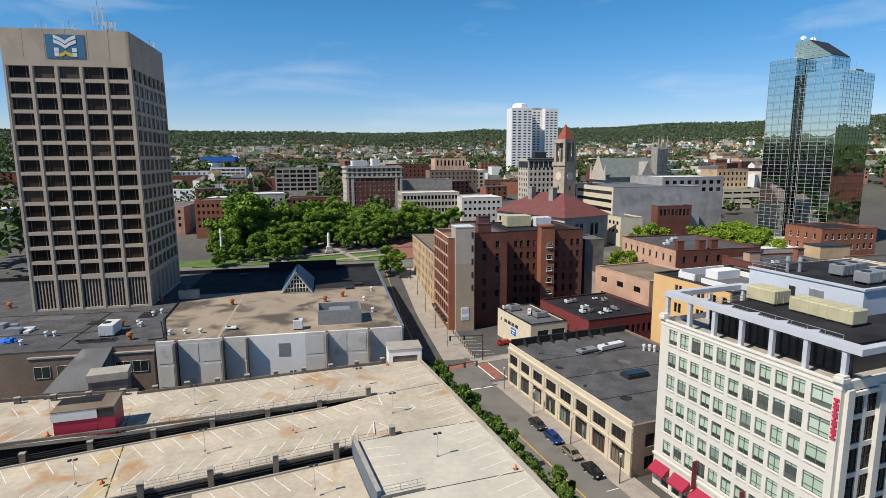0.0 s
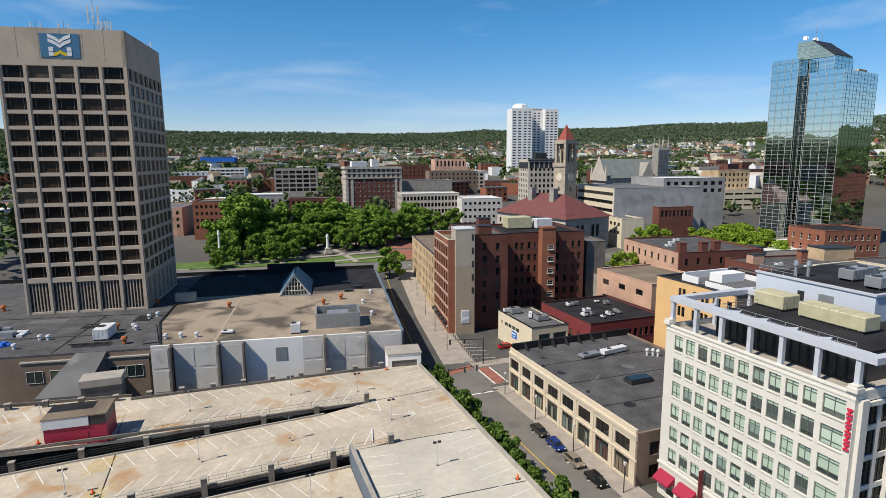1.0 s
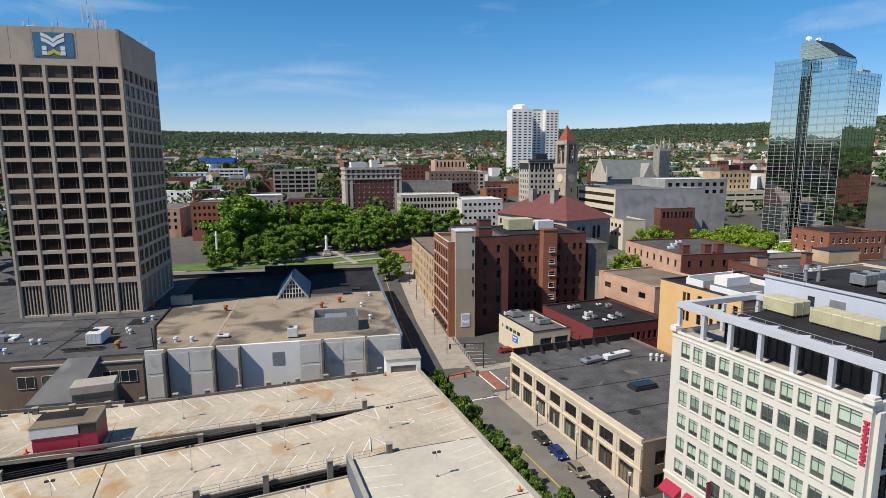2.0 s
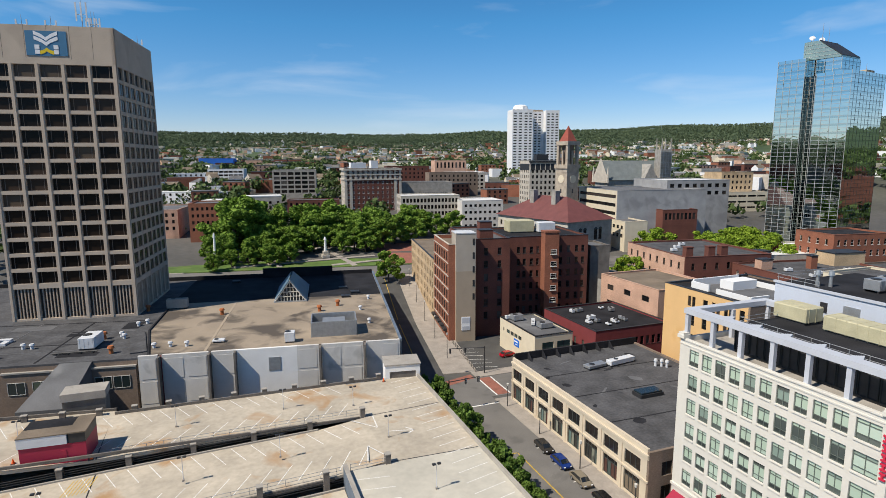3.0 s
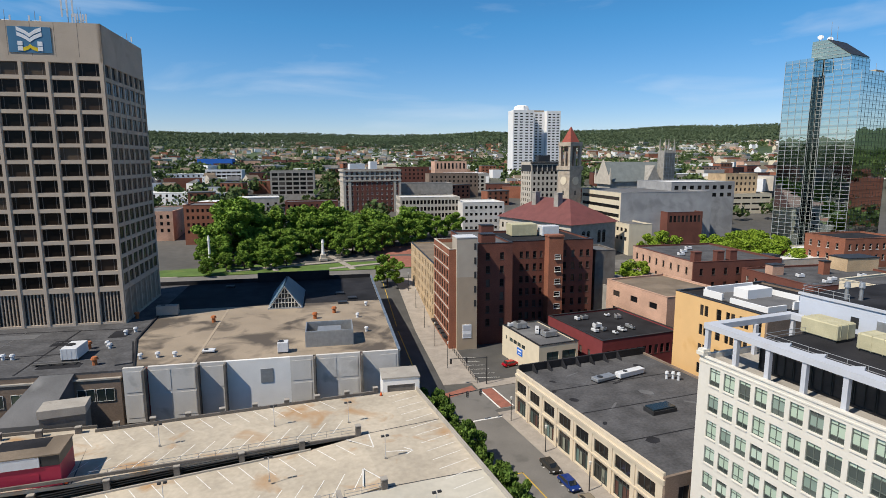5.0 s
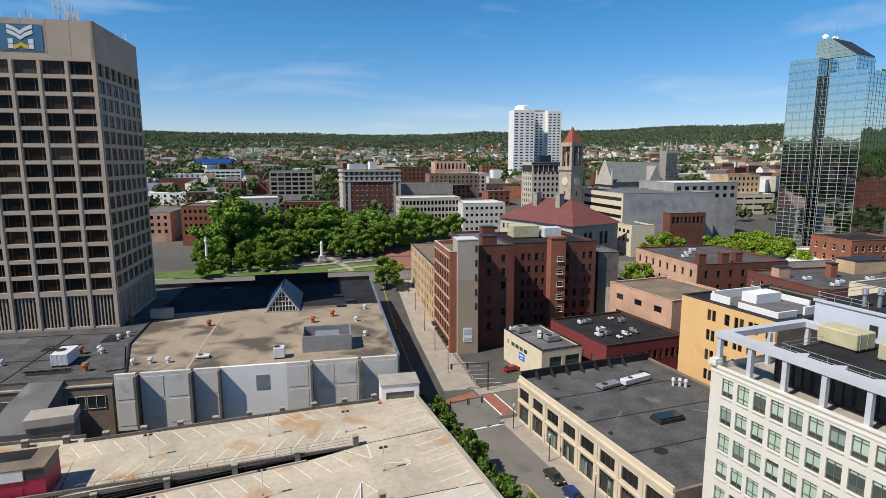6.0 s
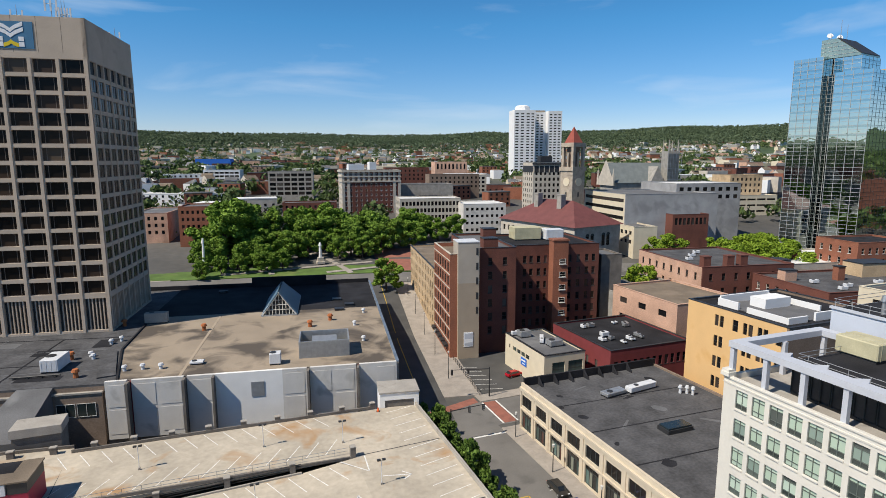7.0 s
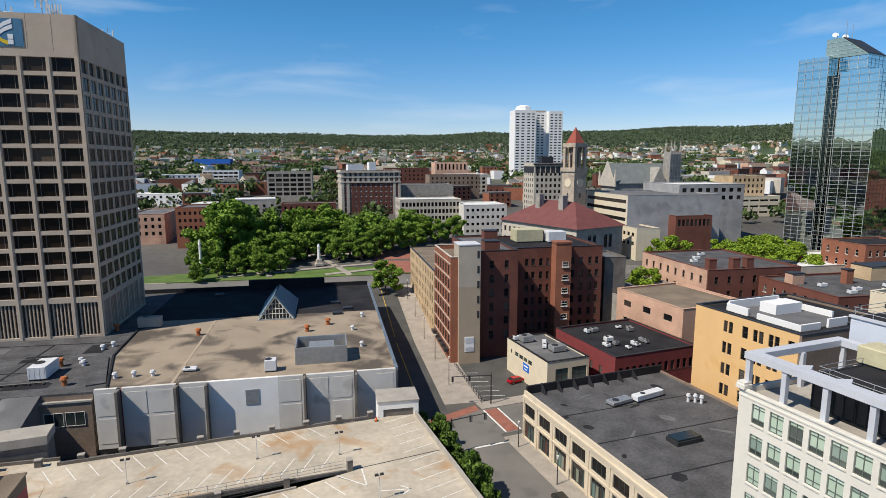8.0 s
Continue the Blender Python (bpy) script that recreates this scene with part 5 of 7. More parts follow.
# ---------------------------------------------------------------- beige two-storey shop building
def shop_building():
    X0, Y0, w, d, h = 59.6, 69.6, 33.0, 43.6, 9.0
    root = thing("shop_building", pose(X0, Y0, 0), "two-storey beige shop building with flat dark roof", "shop building")
    us = [(0.4 + 5.37 * i, 4.15 + 5.37 * i) for i in range(8)]
    lower, upper = (0.5, 4.0), (5.1, 7.4)
    facade(root, "w", d - 0.45, d, 0, h + 0.7, us, [lower, upper], BEIGE, None)
    turn = pose(0, d, 0, 0, 0, -90)
    for u0, u1 in us:
        f, g = window_mesh(u1 - u0, 2.3, 3, 1, FRAME_DARK, GLASS_DARK, 0.12)
        o = part("window", f, None, root)
        o.matrix_local = turn @ pose((u0 + u1) / 2, 0.25, upper[0])
        part("pane", g, None, o)
        last = u1 > d - 3
        f, g = window_mesh(u1 - u0, 3.5, 4, 1, FRAME_DARK, GLASS_DISPLAY, 0.1)
        o = part("shop_window", f, None, root)
        o.matrix_local = turn @ pose((u0 + u1) / 2, 0.3, lower[0])
        for q in range(4):
            x0 = u0 + (u1 - u0) * q / 4
            pn = part("pane", mesh_cached("shutter" if last else "display_pane", ((u1 - u0) / 4, 0, 2.6), BROWN_ROOF if last else GLASS_DISPLAY), None, o)
            pn.location = (x0 + (u1 - u0) / 8 - (u0 + u1) / 2, 0, 0)
        part("pane", mesh_cached("transom_pane", (u1 - u0, 2.6, 3.5), GLASS_DARK), None, o)
        part("transom", boxes((-(u1 - u0) / 2, (u1 - u0) / 2, -0.08, -0.001, 2.5, 2.65)), FRAME_DARK, o)
        c = part("pilaster", boxes((u0 - 1.1, u0 - 0.5, -0.14, -0.002, 0, h - 0.95)) if u0 > 1 else boxes((0, 0.3, -0.14, -0.002, 0, h - 0.95)), BEIGE, root)
        c.matrix_local = turn
    c = part("cornice", boxes((0, d, -0.35, -0.002, h - 0.5, h - 0.1), (0, d, -0.2, -0.002, h - 0.9, h - 0.5), (0, d, -0.22, -0.002, 4.35, 4.65)), BEIGE, root)
    c.matrix_local = turn
    facade(root, "s", w, d, 0, h + 0.3, [(2.5, 4.5), (6, 8)], [(1.0, 3.4), (5.0, 7.3)], BRICK_BROWN, (2, 1, FRAME_DARK, GLASS_DARK))
    part("wall", boxes((0.45, w, d - 0.45, d, 0, h + 1.6)), BLACK_ROOF, root)
    part("wall", boxes((w - 0.45, w, 0.45, d - 0.45, 0, h + 0.4)), BRICK_BROWN, root)
    part("roof", boxes((0.45, w - 0.45, 0.45, d - 0.45, h - 0.4, h)), DARK_ROOF, root, "patched dark membrane roof")
    for x in np.arange(3.5, w - 6, 3.6):
        bm = bmesh.new()
        v = [bm.verts.new(p) for p in ((x, d - 0.46, h), (x + 0.35, d - 0.46, h), (x + 0.35, d - 0.46, h + 1.55), (x, d - 0.46, h + 1.55), (x, d - 2.2, h), (x + 0.35, d - 2.2, h))]
        for f in ((0, 4, 3), (1, 2, 5), (4, 5, 2, 3), (0, 1, 5, 4), (0, 3, 2, 1)):
            bm.faces.new([v[i] for i in f])
        part("buttress", bm, BLACK_ROOF, root)
    return root


shop_building()
random.seed(12)
for x, y, w, d in ((63, 97, 1.6, 2.2), (66, 79.5, 2.6, 2.4), (61.5, 101.5, 1.2, 0.9), (76, 101, 3.2, 0.8), (62.4, 87, 1.4, 1.0), (68, 92, 5.0, 0.5), (78, 95, 2.4, 3.0), (83, 88, 1.2, 5.0), (70, 108, 4.0, 0.6), (64, 106, 1.0, 1.6), (80, 78, 3.0, 1.4), (72.5, 74.5, 2.2, 1.8), (86, 107, 2.0, 2.6)):
    patch_bm = bmesh.new()
    prism(patch_bm, [(w / 2 * math.cos(a) * (0.75 + 0.35 * random.random()), d / 2 * math.sin(a) * (0.75 + 0.35 * random.random())) for a in np.linspace(0, 2 * math.pi, 9)[:-1]], 0, 0.02)
    solid("roof_patch", patch_bm, random.choice((BLACK_ROOF, GREY_ROOF, BLACK_ROOF)), "ragged repair patch on the dark membrane roof", "roof patch", m=pose(x, y, 9.0, 0, 0, random.random() * 60))
for y in (80.5, 91.5, 102.0):
    solid("roof_seam", boxes((0, 31.5, 0, 0.25, 0, 0.03)), BLACK_ROOF, "lapped seam across the dark membrane roof", "roof seam", m=pose(60.2, y, 9.0, 0, 0, -1.5))
sk = thing("skylight", pose(72.0, 86.2, 9.0), "low dark glazed skylight box on the flat roof", "skylight")
part("kerb", boxes((0, 5.2, 0, 2.6, 0, 0.7)), METAL_DARK, sk)
part("glazing", boxes((0.2, 5.0, 0.2, 2.4, 0.7, 1.0)), GLASS_ROOF, sk)
roof_unit(pose(80.5, 103.0, 9.0, 0, 0, 8), 7.0, 1.6, 1.3, METAL_WHITE, "long white duct unit on the flat roof", False)
roof_unit(pose(74.0, 103.0, 9.0, 0, 0, 8), 5.0, 2.0, 0.9, METAL_GREY, "low grey duct unit on the flat roof", False)
for x, y in ((86.5, 99), (87.6, 98.4), (88.2, 97.5)):
    roof_vent(pose(x, y, 9.0), 1.6, METAL_WHITE, "white vent pipe on the flat roof")


# ---------------------------------------------------------------- buildings round the parking lot
WIN_D = (1, 2, FRAME_DARK, GLASS_DARK, 0.07, 0.05)
WIN_W = (1, 2, FRAME_WHITE, GLASS_DARK, 0.08, 0.08)
bank = block("corner_office", "small cream office with a flat grey roof", "office building", pose(73.6, 127.6, 0), 11.2, 19.6, 8.2, CREAM, GREY_ROOF,
             south=([(2.2, 5.6), (6.6, 10.6)], [(3.2, 6.6)]), west=([(2.0, 2.7), (4.2, 6.0), (6.4, 8.2), (8.6, 10.4), (10.8, 12.6)], [(5.2, 6.3)]), win=(2, 2, FRAME_DARK, GLASS_SHOP, 0.08), parapet=0.35, cope=BLACK_ROOF)
part("sign", boxes((-0.12, -0.01, 8.2, 11.0, 3.0, 4.9)), SIGN_BLUE, bank, "blue sign with unreadable white bars")
part("sign_bar", boxes((-0.15, -0.121, 8.6, 10.6, 4.1, 4.45), (-0.15, -0.121, 8.9, 10.2, 3.4, 3.6)), LOGO_WHITE, bank)
roof_unit(pose(77.0, 143.5, 8.2), 3.0, 2.4, 1.8, METAL_GREY, "grey condenser unit on the cream office roof")
roof_unit(pose(80.5, 134.5, 8.2), 3.6, 2.6, 1.6, METAL_GREY, "grey condenser unit on the cream office roof")
roof_unit(pose(79.5, 138.8, 8.2, 0, 0, 60), 5.0, 1.0, 1.0, METAL_WHITE, "pale duct on the cream office roof", False)
roof_unit(pose(75.4, 145.4, 8.2), 2.0, 1.0, 1.2, METAL_WHITE, "pale small unit on the cream office roof", False)

block("red_shop_block", "low maroon painted brick block with dark roof", "shop building", pose(88.6, 123.0, 0), 24.0, 25.0, 9.0, RED_PAINT, BLACK_ROOF,
      south=(spread(12, 1.1, 24.0, 0.8), [(4.3, 6.6)]), west=(spread(5, 1.1, 24.5, 3.0), [(3.4, 5.6)]), win=WIN_D, parapet=0.4, cope=METAL_DARK)
random.seed(4)
for i in range(14):
    roof_unit(pose(92 + random.random() * 17, 126 + random.random() * 17, 9.0, 0, 0, random.choice((0, 90))), 1.0 + random.random() * 1.2, 0.9 + random.random() * 0.6, 0.7 + random.random() * 0.6, random.choice((METAL_GREY, METAL_WHITE)), "small metal condenser on the dark roof", False)

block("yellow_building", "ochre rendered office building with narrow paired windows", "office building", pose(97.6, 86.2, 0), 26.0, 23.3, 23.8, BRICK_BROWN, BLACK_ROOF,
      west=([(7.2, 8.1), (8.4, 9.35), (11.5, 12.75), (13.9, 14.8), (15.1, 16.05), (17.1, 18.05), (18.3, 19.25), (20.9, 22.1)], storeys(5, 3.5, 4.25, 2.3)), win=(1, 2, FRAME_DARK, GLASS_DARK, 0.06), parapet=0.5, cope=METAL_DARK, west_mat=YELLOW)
up = thing("white_roof_structure", pose(101.0, 89.0, 23.8), "white rendered rooftop screen walls round plant", "roof plant")
for b in ((0, 5, 0, 0.4, 0, 1.2), (7, 12, 0, 0.4, 0, 1.6), (0, 0.4, 0.4, 9, 0, 1.1), (0, 0.4, 11, 16, 0, 1.5), (0.4, 14, 15.6, 16, 0, 1.9), (5, 12, 9, 12.6, 0, 2.2), (13.6, 14, 4, 15.6, 0, 1.4)):
    part("screen_wall", boxes(b), WHITE_WALL, up)
part("roof_panel", boxes((0.4, 13.6, 0.4, 15.6, 0.02, 0.25)), GREY_ROOF, up)

# ---------------------------------------------------------------- brick block along the street
Bm = at_north
tan = block("tan_row", "tan brick row building with tall narrow windows along the street", "row building", Bm(34.6, 187.2, 0), 15, 50, 20.2, BRICK_TAN, BROWN_ROOF,
            west=(spread(15, 1.2, 49.5, 0.4), storeys(5, 3.2, 3.5, 2.3)), win=(1, 2, FRAME_DARK, GLASS_DARK, 0.06), parapet=0.5, cope=METAL_DARK)
red = block("brick_corner_building", "red brick corner building with pale stone bands and large windows", "brick building", Bm(34.8, 164.5, 0), 8.0, 22.6, 27.6, BRICK_RED, BROWN_ROOF,
            west=(spread(6, 2.2, 22.1, 0.4), storeys(6, 4.6, 3.8, 2.7)), win=(2, 2, FRAME_DARK, GLASS_DARK, 0.07), parapet=1.2, cope=PALE_STONE)
for k in range(7):
    part("stone_band", boxes((-0.14, -0.002, 0, 22.6, 4.1 + 3.8 * k, 4.36 + 3.8 * k)), PALE_STONE, red)
for k in range(5):
    part("shop_awning", boxes((-1.2, -0.002, 2.0 + 4.2 * k, 5.0 + 4.2 * k, 2.6, 3.3)), METAL_DARK, red, "dark canvas shop awning")
st = thing("stair_tower", Bm(36.8, 163.4, 0), "windowless tan rendered stair tower on the brick block", "stair tower")
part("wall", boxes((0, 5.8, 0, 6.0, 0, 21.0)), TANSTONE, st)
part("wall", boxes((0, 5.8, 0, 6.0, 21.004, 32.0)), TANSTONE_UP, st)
part("coping", boxes((-0.1, 5.9, -0.1, 6.1, 32.0, 32.25)), METAL_WHITE, st)
for z in (12.5, 16.5, 20.6, 24.6, 28.6):
    part("slot_window", boxes((4.9, 5.5, -0.06, -0.002, z, z + 1.9)), METAL_DARK, st)
    part("slot_window", boxes((-0.06, -0.002, 2.0, 2.8, z - 1, z)), METAL_DARK, st)
sg = part("notice_board", boxes((1.6, 4.2, -0.12, -0.003, 3.4, 7.4)), LOGO_WHITE, st, "white and blue notice board with unreadable bars")
part("notice_bar", boxes((1.8, 4.0, -0.15, -0.121, 5.6, 7.1), (1.8, 4.0, -0.15, -0.121, 3.7, 4.6)), RING_BLUE, sg)
big = block("brick_block", "tall dark red brick block with few windows", "brick building", Bm(42.7, 166.9, 0), 11.4, 32, 29.2, BRICK_DARK, GREY_ROOF,
            south=([(3.4, 4.6), (7.6, 8.8)], storeys(6, 5.5, 3.9, 2.1)), win=WIN_D, parapet=0.6, cope=METAL_DARK)
wing = block("brick_wing", "red brick rear wing with rows of small windows", "brick building", Bm(54.15, 178.2, 0), 30.5, 26, 27.9, BRICK_DARK, BLACK_ROOF,
             south=([(2.6, 3.7), (6.0, 7.1), (8.0, 9.1), (10.4, 11.5), (12.6, 13.5), (20.4, 21.5), (23.2, 24.3), (26.0, 27.1), (28.2, 29.3)], storeys(6, 3.6, 3.9, 2.1)), win=WIN_D, parapet=0.6, cope=METAL_DARK)
ch = thing("brick_stack", Bm(68.3, 174.6, 0), "square red brick stair stack with small pale-silled windows", "brick stack")
part("shaft", boxes((0, 4.7, 0, 3.55, 0, 30.0)), BRICK_RED, ch)
part("cap", boxes((-0.2, 4.9, -0.2, 3.7, 30.0, 30.5)), BRICK_RED, ch)
for z in storeys(6, 3.6, 3.9, 1.6):
    f, g = window_mesh(1.9, 1.5, 1, 2, FRAME_WHITE, GLASS_DARK, 0.08, 0.1)
    o = part("window", f, None, ch)
    o.matrix_local = pose(2.9, -0.07, z[0])
    part("pane", g, None, o)
block("grey_annex", "dark grey rendered annex behind the brick block", "annex", Bm(86.5, 180, 0), 7, 12, 24, CONCRETE_DARK, GREY_ROOF, parapet=0.4)
rooftop_box(Bm(62, 192, 27.9), 9.0, 6.0, 4.2, "cream rooftop plant housing on the brick wing", METAL_CREAM)
rooftop_box(Bm(72, 190, 27.9), 6.0, 4.0, 3.6, "white rooftop plant on the brick wing", METAL_WHITE)
for a, b, z in ((45.0, 168, 29.6), (51.0, 190, 29.6)):
    pent = thing("roof_house", Bm(a, b, z), "small brick roof house with flat top", "roof house")
    part("wall", boxes((0, 4.2, 0, 3.6, 0, 2.6)), BRICK_DARK, pent)
    part("coping", boxes((-0.1, 4.3, -0.1, 3.7, 2.6, 2.75)), METAL_DARK, pent)


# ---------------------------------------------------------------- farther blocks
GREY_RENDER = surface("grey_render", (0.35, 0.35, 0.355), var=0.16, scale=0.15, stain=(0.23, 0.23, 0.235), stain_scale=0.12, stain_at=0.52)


def far_block(name, label, x, y, rot, w, d, top, wall, roof, s=None, w_=None, fh=3.6, wh=1.9, ww=1.4, cat="building", parapet=0.5, win=None, cope=None, west_mat=None):
    """s, w_: (columns, storeys) of openings on the two walls that face the town street."""
    z0 = min(terrain(x, y), terrain(x + w, y), terrain(x, y + d)) - 1.0
    h = top - z0 - parapet

    def rows(n):
        return sorted((h - 1.0 - fh * (k + 1) + (fh - wh) / 2 + 0.5, h - 1.0 - fh * (k + 1) + (fh - wh) / 2 + 0.5 + wh) for k in range(n))
    return block(name, label, cat, pose(x, y, z0, 0, 0, rot), w, d, h, wall, roof,
                 south=(spread(s[0], ww, w, 0.8), rows(s[1])) if s else None, west=(spread(w_[0], ww, d - 0.5, 0.8), rows(w_[1])) if w_ else None, win=win or (1, 1, FRAME_DARK, GLASS_DARK, 0.08), parapet=parapet, cope=cope, west_mat=west_mat)


hotel = far_block("hotel", "dark red brick hotel with white stone quoins and top storeys", 80.5, 401.4, -5, 39.4, 26, 47.4, BRICK_DARK, GREY_ROOF, (11, 9), (6, 9), fh=3.4, wh=1.7, ww=1.2, win=(1, 1, FRAME_WHITE, GLASS_DARK, 0.16, 0.05), parapet=1.0, cope=PALE_STONE, west_mat=PALE_STONE)
hh = 47.4 - hotel.location.z
for a0, a1 in ((-0.2, 1.55), (3.25, 5.1), (34.8, 36.65), (38.35, 40.1)):
    part("quoin", boxes((a0, a1, -0.3, -0.003, 0, hh - 8.0)), PALE_STONE, hotel)
for z0, z1, y in ((hh - 8.3, hh - 7.3, 0.5), (hh - 4.9, hh - 4.0, 0.5), (hh - 1.5, hh - 0.2, 0.9)):
    part("cornice", boxes((-0.4, 40.3, -y, -0.003, z0, z1)), PALE_STONE, hotel)
    part("cornice", boxes((-y, -0.003, 0, 26, z0, z1)), PALE_STONE, hotel)
for i in range(12):
    x = -0.2 + 38.5 * i / 11
    part("pier", boxes((x, x + 1.6, -0.28, -0.003, hh - 7.3, hh - 4.9)), PALE_STONE, hotel)
    part("pier", boxes((x, x + 1.6, -0.28, -0.003, hh - 4.0, hh - 1.5)), PALE_STONE, hotel)
roof_unit(pose(92, 412, 46.2, 0, 0, 1), 11, 6, 5.0, WHITE_WALL, "white rooftop plant house on the hotel", False)
roof_unit(pose(104, 413, 46.2, 0, 0, 1), 5, 6, 6.5, WHITE_WALL, "tall white rooftop plant house on the hotel", False)


def white_tower():
    root = thing("apartment_tower", pose(308.7, 585.6, 30, 0, 0, -12), "tall white slab apartment tower with thin window bands", "apartment tower")
    # three slabs stepping back
    for x0, x1, y0, h, k in ((0, 24, 2, 79, 5), (24, 42, 18, 78, 3), (42, 58, 10, 79, 3)):
        zs = storeys(24, 4.0, 3.05, 1.25)
        us = [(1.2, 5.0), (7.5, 11.0), (14.0, 17.5), (19.5, 22.5)] if k == 5 else [(1.5, 4.5), (6.5, 9.5), (11.5, 14.5)]
        sub = part("slab", boxes((x0 + 0.5, x1 - 0.5, y0 + 0.5, y0 + 22, 0, h - 0.5)), WHITE_WALL, root)
        bm = bmesh.new()
        cur = x0
        for u0, u1 in [(x0 + a, x0 + b) for a, b in us]:
            box(bm, cur, u0, y0, y0 + 0.498, 0, h)
            cz = 0
            for a, b in zs:
                box(bm, u0, u1, y0 + 0.004, y0 + 0.498, cz, a)
                cz = b
            box(bm, u0, u1, y0 + 0.004, y0 + 0.498, cz, h)
            for a, b in zs:
                wv = part("window", boxes((u0, u1, y0 + 0.3, y0 + 0.45, a, b)), GLASS_DARK, root)
            cur = u1
        box(bm, cur, x1, y0, y0 + 0.498, 0, h)
        box(bm, x0, x0 + 0.49, y0 + 0.5, y0 + 22, 0, h)
        box(bm, x1 - 0.49, x1, y0 + 0.5, y0 + 22, 0, h)
        part("wall", bm, WHITE_WALL, root)
    cap = bmesh.new()
    tube(cap, (12, 12, 79), (12, 12, 83.2), 9.5, 8.0, n=8)
    tube(cap, (12, 12, 83.2), (12, 12, 84.6), 8.0, 5.0, n=8)
    part("plant_house", cap, WHITE_WALL, root)
    part("roof_unit", boxes((24.5, 41.5, 20, 30, 78, 80.2)), TANSTONE, root)


white_tower()
office = far_block("stone_office", "pale stone office building with dark glazed top storey", 191.5, 339.6, -9.5, 25.5, 20, 52.4, PALE_STONE, BLACK_ROOF, (8, 9), (5, 9), fh=3.7, wh=2.1, ww=1.5, parapet=1.0, cope=METAL_DARK)
oh = 52.4 - office.location.z
part("glazed_storey", boxes((0.6, 24.9, -0.06, -0.003, oh - 6.4, oh - 2.2)), METAL_DARK, office)
part("glazed_storey", boxes((-0.06, -0.003, 0.6, 19.4, oh - 6.4, oh - 2.2)), METAL_DARK, office)
for i in range(8):
    part("pier", boxes((0.3 + 3.45 * i, 0.8 + 3.45 * i, -0.25, -0.061, oh - 6.4, oh - 2.2)), PALE_STONE, office)
part("cornice", boxes((-0.7, 26.2, -0.8, -0.003, oh - 1.4, oh - 0.4)), METAL_DARK, office)
roof_unit(pose(203, 345, 51.4, 0, 0, -9.5), 8, 6, 5.0, METAL_DARK, "dark rooftop tank and plant", False)
far_block("long_stone_row", "long pale stone row with green cornice beyond the common", 101.6, 337.0, -9.5, 36.5, 22, 31.5, PALE_STONE, WHITE_ROOF, (16, 4), (8, 4), fh=4.0, wh=2.4, ww=1.5)
far_block("white_office", "white concrete office with small square windows", 134.1, 318.4, -9.5, 25.5, 26, 28.8, MALL_PANEL, WHITE_ROOF, (8, 4), None, fh=4.0, wh=1.6, ww=1.6)
far_block("pale_mid_block", "pale stone and glass mid-rise block", 194.4, 487.5, -9.5, 32, 24, 41.0, PALE_STONE, WHITE_ROOF, (7, 4), (5, 4), fh=3.6, wh=2.2, ww=2.6)
far_block("deck_block", "concrete frame block with deep open bays", 37.4, 472.3, -9.5, 33.5, 24, 45.6, CONCRETE, GREY_ROOF, (6, 5), None, fh=3.5, wh=2.3, ww=4.4)
far_block("red_corner_shop", "four-storey red brick corner building", -16.0, 327.8, -9.5, 16, 22, 31.0, BRICK_RED, GREY_ROOF, (6, 4), None, fh=3.6, wh=1.7, ww=1.2)
far_block("pink_brick_row", "three-storey pale brick row beside the plaza", -40.0, 345.0, -9.5, 18, 40, 27.0, BRICK_PINK, GREY_ROOF, (5, 3), None)
far_block("white_strip_office", "white office block with ribbon windows", -13.8, 654.3, -9.5, 36, 26, 44.3, WHITE_WALL, GREY_ROOF, (7, 4), None, fh=3.6, wh=2.0, ww=4.2)
far_block("blue_store", "long low store with bright blue fascia", -30, 875, -9.5, 46, 30, 56.5, SIGN_BLUE, WHITE_ROOF, None, None)
far_block("dark_brick_low", "low dark brick block beyond the trees", 40, 392, -9.5, 34, 16, 27.0, BRICK_DARK, GREY_ROOF, (9, 3), None, fh=3.5)
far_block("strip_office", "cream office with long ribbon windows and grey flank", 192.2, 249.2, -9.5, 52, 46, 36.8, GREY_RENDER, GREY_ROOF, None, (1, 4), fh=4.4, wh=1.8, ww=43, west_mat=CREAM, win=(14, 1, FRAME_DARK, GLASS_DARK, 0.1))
far_block("grey_office", "grey stone office with square windows and white roof", 236, 262, -9.5, 40, 36, 41, GREY_RENDER, WHITE_ROOF, (8, 2), None, fh=4.2, wh=2.2, ww=2.6)
far_block("cream_shop", "low cream shop building with a row of windows", 184.5, 232.5, -9.5, 12, 26, 22.6, CREAM, GREY_ROOF, None, (6, 2), fh=4.2, wh=1.8, ww=2.2)
far_block("parking_deck", "cream concrete parking deck with dark slots", 337.9, 322.3, -9.5, 42, 34, 28.9, CREAM, WHITE_ROOF, (5, 4), None, fh=4.2, wh=1.3, ww=7.0)
far_block("yellow_stone_block", "yellow stone block behind the parking deck", 349, 330, -9.5, 27, 20, 43.0, BRICK_TAN, GREY_ROOF, (7, 3), None, fh=4.2, wh=2.2, ww=1.6)
# one loft in two bricks: sunlit west coloured pale pink, shaded south dark
far_block("pink_loft", "brick loft with dark flat roof, west wall pale as sunlit, south dark as shaded", 143.9, 151.0, -9.5, 33, 37, 20.6, BRICK_DARK, DARK_ROOF, (7, 2), (8, 3), fh=4.6, wh=2.2, ww=1.2, win=WIN_D, west_mat=BRICK_PINK)
